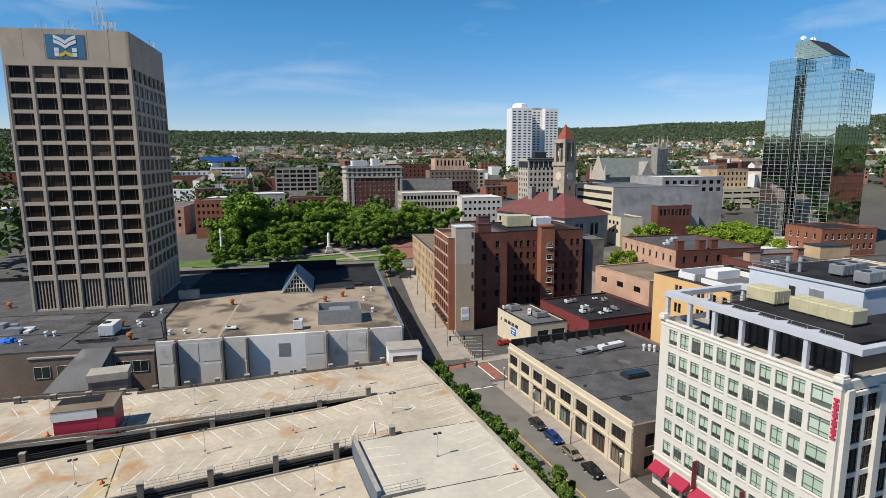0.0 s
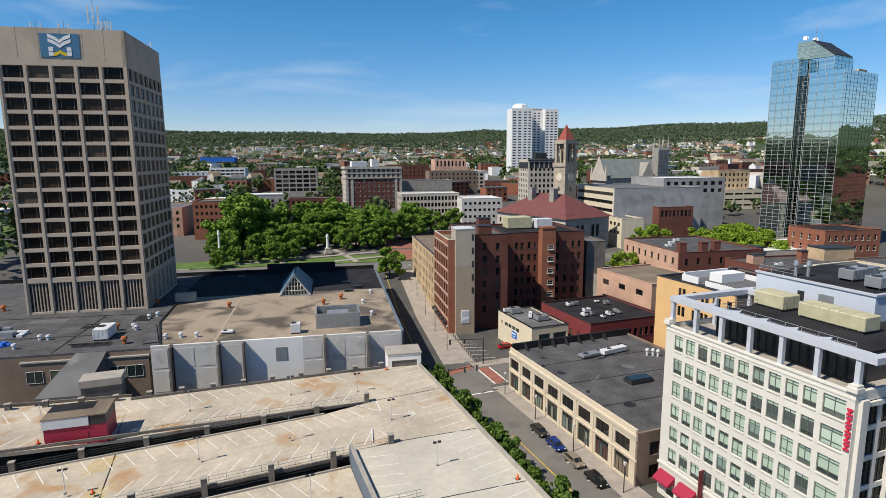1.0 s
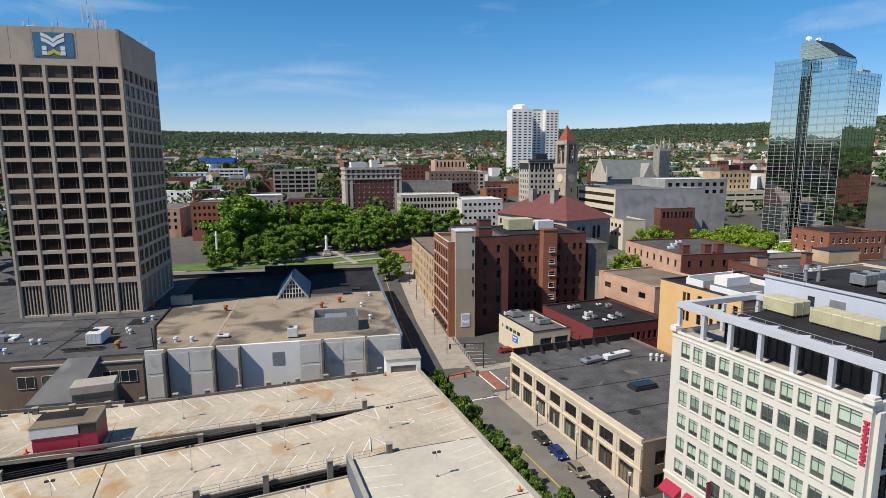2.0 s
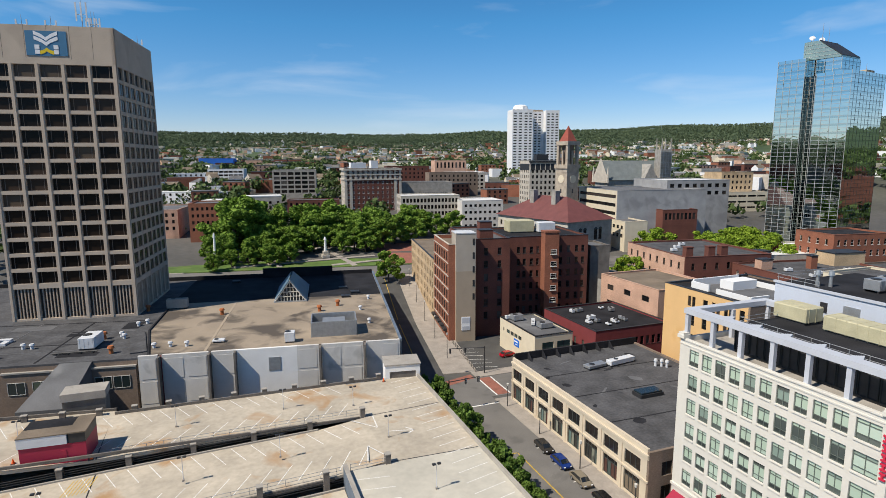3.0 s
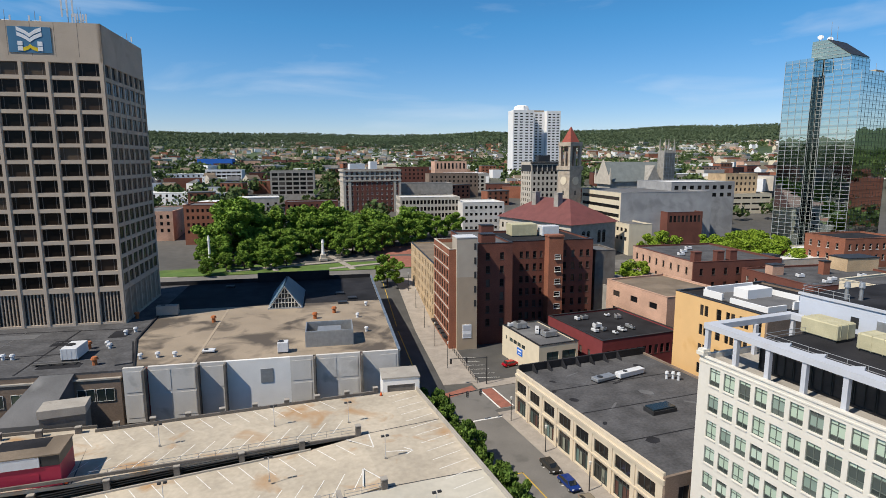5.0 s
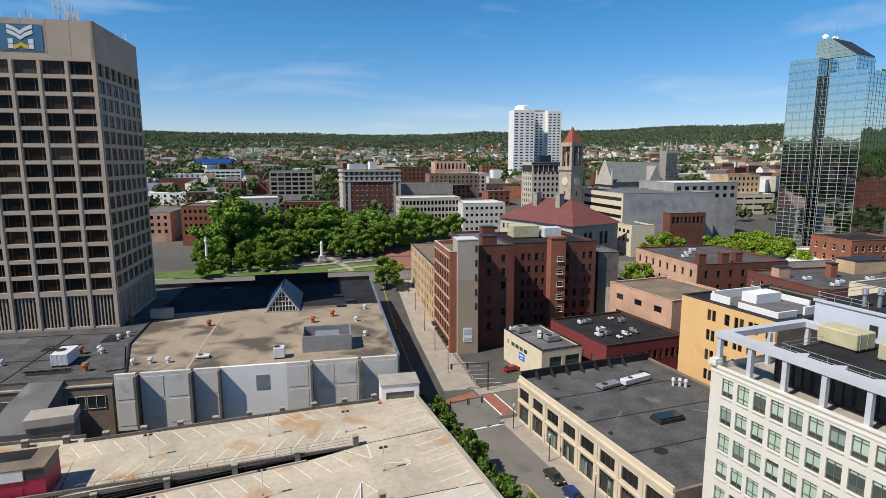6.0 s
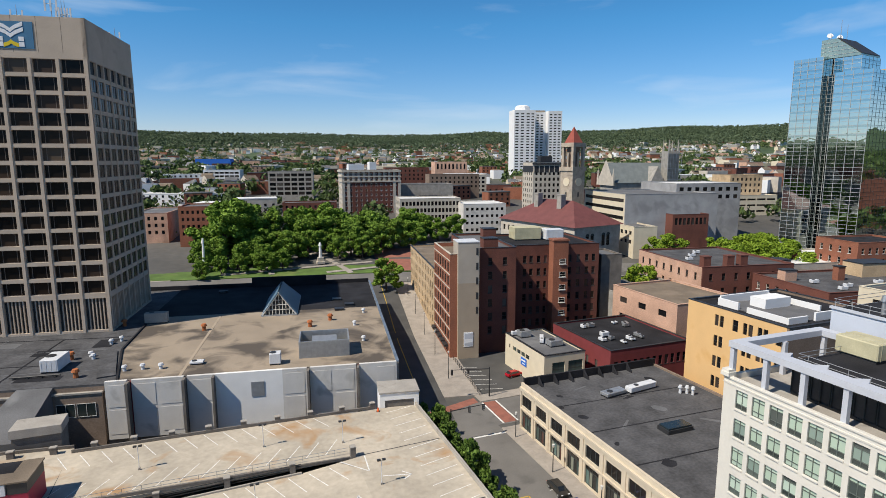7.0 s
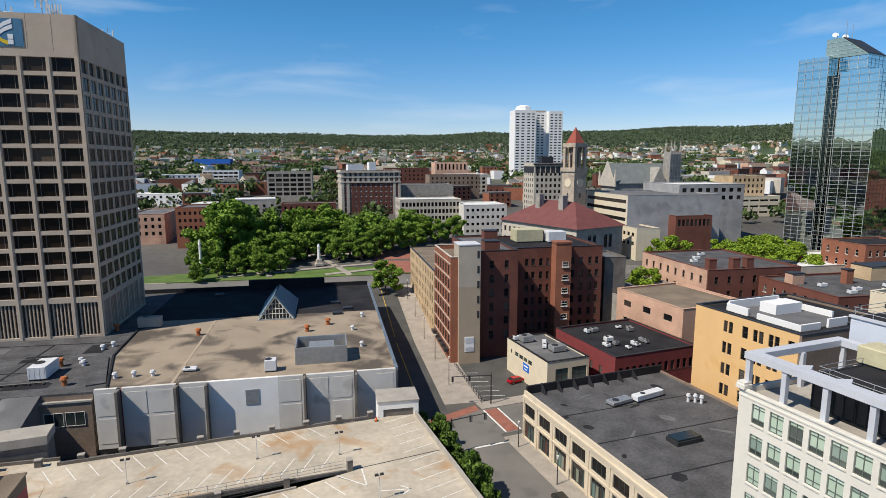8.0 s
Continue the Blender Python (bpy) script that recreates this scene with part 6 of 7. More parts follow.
for a, b in ((0.2, 0.2), (8.5, 0.2), (13.5, 0.4)):
    v = pose(143.9, 151.0, 0, 0, 0, -9.5) @ Vector((a, b, 0))
    stk = thing("chimney", pose(v.x, v.y, 16, 0, 0, -9.5), "square brick chimney on the loft building", "chimney")
    part("shaft", boxes((0.46, 3.0, 0.46, 2.6, 0, 7.6)), BRICK_DARK, stk)
    part("cap", boxes((0.36, 3.1, 0.36, 2.7, 7.6, 7.9)), BRICK_DARK, stk)
far_block("brick_store", "low pale brick store with brown gravel roof", 113.9, 129.4, 0, 22, 26, 16.6, BRICK_PINK, BROWN_ROOF, None, (3, 2), fh=5, wh=1.7, ww=3.0)
far_block("grey_low_roof", "low grey flat-roofed store", 118, 158, 0, 28, 22, 13.0, GREYSTONE, GREY_ROOF)
far_block("dark_brick_row", "dark brick row building with pale window heads", 155.5, 119.1, -9.5, 40, 28, 18.4, BRICK_DARK, DARK_ROOF, (9, 2), (7, 2), fh=4.4, wh=2.2, ww=1.2, win=WIN_W)
far_block("red_row", "red brick row house with white lintels", 215.6, 151.4, -9.5, 26, 18, 24.4, BRICK_RED, BLACK_ROOF, (8, 2), (4, 2), fh=4.2, wh=2.2, ww=1.2, win=WIN_W)
far_block("white_roof_store", "low store with white roof", 184, 164, -9.5, 58, 30, 16.2, PALE_STONE, WHITE_ROOF)
far_block("wide_grey_store", "wide low store with dark flat roof", 196, 118, -9.5, 60, 26, 15.5, BRICK_BROWN, DARK_ROOF)
far_block("cream_stair_block", "cream rendered stair block", 143, 93, 0, 18, 11, 24.5, CREAM, DARK_ROOF, None, (1, 1), ww=4, wh=1)
far_block("long_brick_works", "long low red brick works building", 140.4, 510.5, -9.5, 39.5, 20, 47.5, BRICK_DARK, GREY_ROOF, (10, 3), None)
far_block("brown_brick_pair", "brown brick block with small windows", 162.8, 457.4, -9.5, 42, 20, 42.5, BRICK_BROWN, GREY_ROOF, (11, 3), None)
far_block("brick_hall", "red brick hall with tall pale bays", 216.7, 590.3, -9.5, 35, 24, 52.5, BRICK_PINK, BROWN_ROOF, (8, 1), None, fh=8, wh=6, ww=2.0)
far_block("theatre_block", "windowless grey rendered theatre block", 121.3, 417.7, -9.5, 44, 24, 36.5, GREYSTONE, GREY_ROOF)
far_block("dark_loft", "dark timber and steel frame loft", 213.6, 239.3, -9.5, 20, 10, 26.9, BRICK_DARK, GREY_ROOF, (8, 1), None, fh=5, wh=3.4, ww=1.6)
for x, y, w, d, h, mat, lab in ((207, 172, 5, 4, 4.2, RED_PAINT, "red clad roof house on the white roof"), (189, 162.5, 7, 5, 3.6, TANSTONE, "tan rendered roof house"), (187.5, 131.5, 12, 7, 4.2, BRICK_TAN, "tan and dark roof house with sloping top"), (160.5, 136, 4, 3, 3.2, BRICK_PINK, "pale brick chimney block on the roof"), (176, 131, 2.4, 2.0, 4.2, BRICK_RED, "red brick chimney on the roof")):
    rh = thing("roof_house", pose(x, y, 14.3 if x > 188.5 and y > 150 else 17.8, 0, 0, -9.5), lab, "roof house")
    part("wall", boxes((0, w, 0, d, 0, h)), mat, rh)
    part("coping", boxes((-0.15, w + 0.15, -0.15, d + 0.15, h, h + 0.25)), METAL_DARK, rh)
for x, y in ((166, 131), (170, 124), (176, 120), (183, 124), (165, 122), (205, 128), (215, 124), (158, 170), (165, 175), (152, 165)):
    roof_unit(pose(x, y, 17.8 if y < 140 and x < 192 else 14.9 if x > 190 else 20.0, 0, 0, -9.5), 2.2, 1.4, 1.2, METAL_WHITE, "small pale unit on a dark flat roof", False)


def hip_hall():
    """Stone hall with a dark red hipped roof and arched windows."""
    w, d, z0, ze, zr = 30, 52, 5.0, 24.0, 34.5
    root = thing("stone_hall", pose(150.5, 230.6, z0, 0, 0, 12), "grey stone hall with dark red hipped roof", "hall")
    facade(root, "s", w, d, 0, ze - z0, [(7, 9.2), (10.2, 12.4), (17.6, 19.8), (20.8, 23)], [(3, 6), (9.5, 14.5)], GREYSTONE, (1, 2, FRAME_DARK, GLASS_DARK, 0.1))
    facade(root, "w", d - 0.45, d, 0, ze - z0, spread(14, 1.6, d - 0.45, 1), [(3, 6), (8, 11), (13.6, 16.2)], PALE_STONE, (1, 2, FRAME_DARK, GLASS_DARK, 0.1))
    part("wall", boxes((w - 0.45, w, 0.45, d, 0, ze - z0), (0.45, w - 0.45, d - 0.45, d, 0, ze - z0)), GREYSTONE, root)
    bm = bmesh.new()
    e = 1.2
    lo = [bm.verts.new(p) for p in ((-e, -e, ze - z0), (w + e, -e, ze - z0), (w + e, d + e, ze - z0), (-e, d + e, ze - z0))]
    hi = [bm.verts.new(p) for p in ((w / 2, w / 2 + 1, zr - z0), (w / 2, d - w / 2 - 1, zr - z0))]
    for f in ((lo[0], lo[1], hi[0]), (lo[1], lo[2], hi[1], hi[0]), (lo[2], lo[3], hi[1]), (lo[3], lo[0], hi[0], hi[1]), (lo[3], lo[2], lo[1], lo[0])):
        bm.faces.new(f)
    part("roof", bm, RED_TILE, root, "dark red hipped roof")
    for x in (7, 10.2, 17.6, 20.8):
        bm = bmesh.new()
        prism(bm, [(x + 1.1 + 1.15 * math.cos(a), 1.15 * math.sin(a)) for a in np.linspace(0, math.pi, 9)], -0.12, 0.0)
        o = part("arch", bm, FRAME_DARK, root)
        o.matrix_local = pose(0, -0.13, 14.5, 90, 0, 0)
    for x, y in ((9, 18), (9, 34)):
        part("chimney", boxes((x, x + 3, y, y + 3, ze - z0 + 1, zr - z0 + 2.5), (x - 0.2, x + 3.2, y - 0.2, y + 3.2, zr - z0 + 2.5, zr - z0 + 3)), GREYSTONE, root)


hip_hall()


WARM_STONE = surface("warm_stone", (0.42, 0.355, 0.28), var=0.15, scale=0.5, stain=(0.26, 0.22, 0.18), stain_scale=0.3)


def clock_tower():
    root = thing("clock_tower", pose(186.5, 287.7, 6.9, 0, 0, 12), "stone campanile clock tower with red pyramid roof", "clock tower")
    s = 4.6
    part("shaft", boxes((-s, s, -s, s, 0, 41), (-s - 0.6, s + 0.6, -s - 0.6, s + 0.6, 41, 43.2)), WARM_STONE, root)
    t = 3.6
    bm = bmesh.new()
    for x in (-t, t):
        for y in (-t, t):
            part("belfry_pier", boxes((x - 0.8, x + 0.8, y - 0.8, y + 0.8, 43.2, 54)), WARM_STONE, root)
    for x, y in ((0, -t), (0, t), (-t, 0), (t, 0)):
        part("belfry_pier", boxes((x - 0.4, x + 0.4, y - 0.4, y + 0.4, 43.2, 51)), WARM_STONE, root)
    # brown box added to stand for the dark inside of the belfry
    part("belfry_core", boxes((-2.4, 2.4, -2.4, 2.4, 43.2, 54)), BRICK_BROWN, root)
    part("belfry_top", boxes((-t - 1.1, t + 1.1, -t - 1.1, t + 1.1, 54, 56.2)), WARM_STONE, root)
    bm.free()
    bm = bmesh.new()
    tube(bm, (0, 0, 56.2), (0, 0, 65.0), 4.9, 0.05, n=4)
    o = part("spire", bm, surface("terracotta_roof", (0.29, 0.07, 0.048), var=0.12, scale=0.6), root)
    o.rotation_euler.z = radians(45)
    for rz in (0, -90):
        bm = bmesh.new()
        tube(bm, (0, -s - 0.2, 35), (0, -s - 0.02, 35), 2.3, n=20)
        c = part("clock_face", bm, CREAM, root)
        c.rotation_euler.z = radians(rz)
    for rz in (0, -90):
        for z in (12, 20, 27):
            o = part("slot_window", boxes((-0.5, 0.5, -s - 0.08, -s - 0.002, z, z + 2.4)), METAL_DARK, root)
            o.rotation_euler.z = radians(rz)


clock_tower()


def church():
    z0 = terrain(270, 350) - 1
    root = thing("church", pose(262, 350, z0, 0, 0, -9.5), "grey stone church with steep slate roof", "church")
    w, d = 46, 20
    h = 38 - z0
    top = 52 - z0
    part("wall", boxes((0, w, 0, d, 0, h)), GREYSTONE, root)
    bm = bmesh.new()
    v = [bm.verts.new(p) for p in ((-1, -1, h), (w + 1, -1, h), (w + 1, d + 1, h), (-1, d + 1, h), (-1, d / 2, top), (w + 1, d / 2, top))]
    for f in ((0, 1, 5, 4), (2, 3, 4, 5), (0, 4, 3), (1, 2, 5), (3, 2, 1, 0)):
        bm.faces.new([v[i] for i in f])
    part("roof", bm, surface("slate", (0.16, 0.18, 0.18), var=0.15, scale=0.3), root)
    for x0 in (-1.4, 46.6):
        bm = bmesh.new()
        v = [bm.verts.new((x, y, z)) for x in (x0, x0 + 0.8) for y, z in ((-1.4, h - 2), (d + 1.4, h - 2), (d + 1.4, h + 0.4), (d / 2, top + 1.6), (-1.4, h + 0.4))]
        bm.faces.new(v[:5])
        bm.faces.new(v[5:][::-1])
        for i in range(5):
            bm.faces.new((v[i], v[i + 5], v[(i + 1) % 5 + 5], v[(i + 1) % 5]))
        part("gable_end", bm, PALE_STONE, root)
        for y in (-1.4, d + 1.4):
            bm = bmesh.new()
            tube(bm, (x0 + 0.4, y, h - 2), (x0 + 0.4, y, h + 4), 1.1, 0.9, n=6)
            tube(bm, (x0 + 0.4, y, h + 4), (x0 + 0.4, y, h + 10), 0.9, 0.05, n=6)
            part("pinnacle", bm, PALE_STONE, root)
    bm = bmesh.new()
    v = [bm.verts.new(p) for p in ((26, -4.5, h), (37, -4.5, h), (31.5, -4.5, top - 2.5), (26, d / 2, h), (37, d / 2, h), (31.5, d / 2, top - 2.5))]
    for f in ((0, 1, 2), (5, 4, 3), (0, 2, 5, 3), (1, 4, 5, 2), (0, 3, 4, 1)):
        bm.faces.new([v[i] for i in f])
    part("cross_gable", bm, GREYSTONE, root)
    part("transept", boxes((26.4, 36.6, -4.2, -0.01, 0, h - 0.01)), GREYSTONE, root)
    tw = part("tower", boxes((38, 46.5, -6, 2.5, 0, 60 - z0)), GREYSTONE, root)
    for x in (38, 45):
        for y in (-6, 1):
            bm = bmesh.new()
            tube(bm, (x + 0.7, y + 0.7, 60 - z0), (x + 0.7, y + 0.7, 68 - z0), 0.8, 0.2, n=6)
            part("pinnacle", bm, GREYSTONE, root)
    bm = bmesh.new()
    for z in np.arange(2, 60 - z0, 2.6):
        box(bm, 37, 47.5, -7.2, -6.1, z, z + 0.15)
    for x in np.arange(37, 48, 2.1):
        box(bm, x, x + 0.14, -7.2, -7.06, 0, 62 - z0)
    part("scaffold", bm, METAL_GREY, root, "metal scaffolding round the church tower")


church()


MULLION = surface("pale_mullion", (0.40, 0.41, 0.40), var=0.05, rough=0.4, bump=0)


def glass_tower():
    """Two staggered mirror-glass slabs with a stepped sloping crown."""
    root = thing("glass_tower", pose(269.9, 187.8, 4, 0, 0, 10), "mirror glass office tower of two staggered slabs with sloping crown", "office tower")

    def curtain(x0, x1, y0, y1, h, fl=1.85, mod=3.1, glass=None):
        sub = part("slab", boxes((x0 + 0.15, x1 - 0.15, y0 + 0.15, y1 - 0.15, 0, h)), glass or GLASS_MIRROR, root)
        if not glass:
            for z in np.arange(1.0, h - 1.2, 3.7):
                part("spandrel", boxes((x0 + 0.12, x1 - 0.12, y0 + 0.12, y1 - 0.12, z, z + 1.1)), GLASS_SPANDREL, sub)
        # mullion colour carries the light: pale on sunlit west, dark on grazed south
        bm, dark = bmesh.new(), bmesh.new()
        for z in np.arange(0, h + 0.1, fl):
            box(bm, x0 + 0.02, x0 + 0.3, y0 + 0.02, y1 - 0.02, z, min(h + 0.12, z + 0.11))
            box(dark, x0 + 0.302, x1 - 0.02, y0 + 0.09, y1 - 0.09, z, min(h + 0.12, z + 0.08))
        for y in np.linspace(y0 + 0.1, y1 - 0.1, max(2, int((y1 - y0) / mod)) + 1):
            box(bm, x0, x0 + 0.14, y - 0.07, y + 0.07, 0, h)
        for x in np.linspace(x0 + 0.1, x1 - 0.1, max(2, int((x1 - x0) / mod)) + 1):
            box(dark, x - 0.04, x + 0.04, y0 + 0.08, y0 + 0.16, 0, h)
        part("mullion_grid", bm, MULLION, sub)
        part("mullion_grid", dark, FRAME_DARK, sub, "flush mullions coloured dark for the unlit south face")
        return sub
    curtain(0, 33, 0, 15.3, 88.6)
    curtain(2.5, 31, 15.3, 19, 88.0, glass=GLASS_SLOT)
    curtain(-3, 28, 19, 32, 96.0)
    curtain(6, 24, 7.5, 18.9, 95.8)
    bm = bmesh.new()
    prof = [(8.0, 95.95), (25.0, 96.15), (25.0, 104.8), (18.5, 104.8), (8.0, 96.6)]
    lo = [bm.verts.new((6.0, y, z)) for y, z in prof]
    hi = [bm.verts.new((24.0, y, z)) for y, z in prof]
    bm.faces.new(lo)
    bm.faces.new(list(reversed(hi)))
    for i in range(5):
        bm.faces.new((lo[i], lo[(i + 1) % 5], hi[(i + 1) % 5], hi[i]))
    crown = part("crown_glazing", bm, GLASS_CROWN, root, "pale green glazed crown")
    for z in np.arange(97.4, 104.6, 1.85):
        part("mullion", boxes((5.86, 5.998, 8.0 + max(0.0, z - 96.4) * 1.28, 25.0, z, z + 0.14)), MULLION, crown)
    bm = bmesh.new()
    v = [bm.verts.new(p) for p in ((6.3, 7.9, 96.95), (23.7, 7.9, 96.95), (23.7, 18.5, 105.2), (6.3, 18.5, 105.2), (6.3, 7.9, 96.65), (23.7, 7.9, 96.65), (23.7, 18.5, 104.9), (6.3, 18.5, 104.9))]
    for f in ((0, 1, 2, 3), (7, 6, 5, 4), (0, 4, 5, 1), (1, 5, 6, 2), (2, 6, 7, 3), (3, 7, 4, 0)):
        bm.faces.new([v[i] for i in f])
    part("crown", bm, METAL_DARK, root, "dark sloping roof of the crown")
    for x, y, z, hh in ((8, 22, 104.8, 3), (12, 20, 104.8, 9), (16, 22, 104.8, 4), (20, 21, 104.8, 8), (22, 4, 88.6, 5)):
        bm = bmesh.new()
        tube(bm, (x, y, z), (x, y, z + hh), 0.16, 0.07)
        part("antenna", bm, METAL_GREY, root)
    for x, y in ((9, 23.5), (17, 23)):
        bm = bmesh.new()
        tube(bm, (x, y, 104.8), (x, y, 106.2), 0.2)
        tube(bm, (x, y - 0.3, 106.6), (x - 0.5, y - 0.6, 106.9), 0.5, 1.3, n=12)
        part("dish", bm, METAL_WHITE, root)
    part("roof_plant", boxes((20, 28, 3, 9, 88.72, 90.4)), TANSTONE, root)


glass_tower()
PARK = [(-2.2, 293.5, 11.5), (9.2, 302.0, 22.5), (17.1, 303.5, 17.1), (1.1, 272.9, 6.6), (12.2, 273.1, 7.2), (27.5, 310.2, 15.8), (40.5, 318.8, 18.5), (48.4, 302.0, 15.0), (57.9, 304.1, 16.4), (66.7, 295.2, 15.9), (74.4, 292.0, 15.0), (28.8, 273.4, 8.0), (20.7, 269.6, 5.9), (61.4, 221.8, 11.5), (95.1, 303.9, 15.8), (106.5, 309.8, 12.3), (122.6, 306.0, 13.4), (40.9, 282.4, 10.8), (64.3, 273.2, 9.5), (-22.7, 359.6, 5), (-3.9, 256.6, 5), (83.3, 288.4, 13.6), (20.2, 292.6, 11.8), (49.2, 290.1, 10.6), (4.6, 286.7, 18.9), (13.4, 288.0, 14.2), (-5.0, 282.8, 6.6), (28.4, 292.7, 11.4), (32.4, 280.3, 11.6), (60.4, 280.7, 12.9), (68.2, 277.4, 11.5), (17.8, 280.1, 9.7), (53.5, 275.4, 11.2), (74.9, 280.4, 12.1), (94.6, 289.4, 12.9), (113.0, 303.8, 10.8), (22.2, 260.9, 5), (0.7, 298.5, 14.8), (41.9, 298.7, 12.7), (73.9, 305.8, 17.4), (55.5, 316.0, 17.0), (3.1, 262.9, 5), (10.2, 262.4, 5), (18.7, 261.5, 5), (27.5, 262.5, 5.2), (-2.7, 271.7, 5)]
BRIGHT = [(196.4, 191.5, 22.2), (207.5, 192.9, 23.1), (213.5, 190.7, 23.7), (216.3, 184.2, 24.3), (218.7, 177.5, 23.0), (182.7, 209.8, 20.7), (138.3, 175.0, 20.4), (192.8, 181.8, 22.0), (205.8, 179.2, 22.9), (209.0, 173.5, 22.7)]


# ---------------------------------------------------------------- trees
def leaf_cloud(centres, n, size, rng, flat=0.75, jitter=0.55):
    """Many small leaf quads on the shells of a few clumps; returns a mesh."""
    c = np.array(centres)
    pick = rng.integers(0, len(c), n)
    u = rng.normal(size=(n, 3))
    u /= np.linalg.norm(u, axis=1)[:, None]
    rad = c[pick, 3] * (0.72 + 0.33 * rng.random(n))
    pos = c[pick, :3] + u * rad[:, None] * np.array((1, 1, flat))
    nrm = u + rng.normal(scale=jitter, size=(n, 3))
    nrm /= np.linalg.norm(nrm, axis=1)[:, None]
    t = np.cross(nrm, rng.normal(size=(n, 3)))
    t /= np.linalg.norm(t, axis=1)[:, None]
    b = np.cross(nrm, t)
    s = (size * (0.6 + 0.8 * rng.random(n)))[:, None] / 2
    verts = np.stack([pos - t * s - b * s * 0.7, pos + t * s - b * s * 0.5, pos + t * s * 0.7 + b * s, pos - t * s * 0.8 + b * s * 0.8], axis=1).reshape(-1, 3)
    return verts


def quads_mesh(name, verts, mat):
    k = len(verts) // 4
    me = bpy.data.meshes.new(name)
    me.vertices.add(len(verts))
    me.vertices.foreach_set("co", np.ascontiguousarray(verts, dtype=np.float32).ravel())
    me.loops.add(4 * k)
    me.loops.foreach_set("vertex_index", np.arange(4 * k, dtype=np.int32))
    me.polygons.add(k)
    me.polygons.foreach_set("loop_start", np.arange(0, 4 * k, 4, dtype=np.int32))
    me.update()
    me.validate()
    me.materials.append(mat)
    return me


def tree_meshes(seed, mat, n=22000, size=0.029):
    """A tree of height 1: tapered trunk with limbs, crown of clumps."""
    rng = np.random.default_rng(seed)
    bm = bmesh.new()
    tube(bm, (0, 0, -0.05), (0, 0, 0.34), 0.028, 0.02, n=7)
    tube(bm, (0, 0, 0.34), (0.03, -0.02, 0.72), 0.02, 0.006, n=6)
    cl = []
    # lobes of the crown, each an uneven heap of small clumps
    for i in range(13):
        a = 2.4 * i + 0.9 * rng.random()
        z = 0.17 + 0.64 * (i + rng.random()) / 13
        r = (0.20 + 0.17 * rng.random()) * math.sqrt(max(0.2, 1 - ((z - 0.42) / 0.46) ** 2))
        x, y, lobe = r * math.cos(a), r * math.sin(a), 0.08 + 0.07 * rng.random()
        if i % 2 == 0:
            tube(bm, (0, 0, 0.2 + 0.2 * rng.random()), (x * 0.85, y * 0.85, z), 0.013, 0.004, n=5)
        for _ in range(6):
            q = rng.normal(size=3)
            q *= lobe * (0.35 + 0.6 * rng.random()) / np.linalg.norm(q)
            cl.append((x + q[0], y + q[1], z + q[2] * 0.8, 0.036 + 0.045 * rng.random()))
        cl.append((x * 0.8, y * 0.8, z - 0.01, lobe * 0.95))
    for _ in range(5):
        cl.append((0.09 * rng.normal(), 0.09 * rng.normal(), 0.80 + 0.09 * rng.random(), 0.04 + 0.05 * rng.random()))
    cl.append((0.0, 0.0, 0.66, 0.17))
    cl.append((-0.03, 0.04, 0.50, 0.18))
    trunk = mesh_of("trunk", bm, BARK)
    return trunk, quads_mesh("crown", leaf_cloud(cl, n, size, rng, 0.9, 0.7), mat)


TREES = [tree_meshes(s, LEAF) for s in (1, 2, 3, 4, 5)]
BRIGHTS = [tree_meshes(s, LEAF_LIGHT, 26000, 0.022) for s in (11, 12)]
LOOSE = [tree_meshes(s, LEAF_STREET, 7000, 0.045) for s in (21, 22, 23)]


def tree(x, y, h, spread_=1.0, kinds=None, label="leafy green broadleaf tree on the common", group="trees of the common", z=None, i=0):
    kinds = kinds or TREES
    k = kinds[i % len(kinds)]
    root = thing("tree", pose(x, y, terrain(x, y) if z is None else z, 0, 0, (i * 77) % 360), label, "tree", group)
    root.scale = (h * spread_, h * spread_, h)
    part("trunk", k[0], None, root)
    part("crown", k[1], None, root)
    return root


for i, (x, y, h) in enumerate(PARK):
    tree(x, y, h * (1.24 + 0.14 * math.sin(i * 2.7)) * (1.45 if h < 8.5 else 1.0), 1.14 + 0.1 * math.sin(i * 1.9), i=i)
for i, (x, y, h) in enumerate(BRIGHT):
    tree(x, y, h * 0.88, 1.25, BRIGHTS, "bright green street tree between the blocks", "bright street trees", i=i)
for i in range(14):
    y = 60 + 4.15 * i
    tree(40.7 + 0.6 * math.sin(i * 2.3), y, 9.0 + 1.3 * math.sin(i * 1.7), 0.74 + 0.14 * math.sin(i * 3.1), LOOSE, label="small leafy street tree beside the parking garage", group="street trees by the garage", i=i)


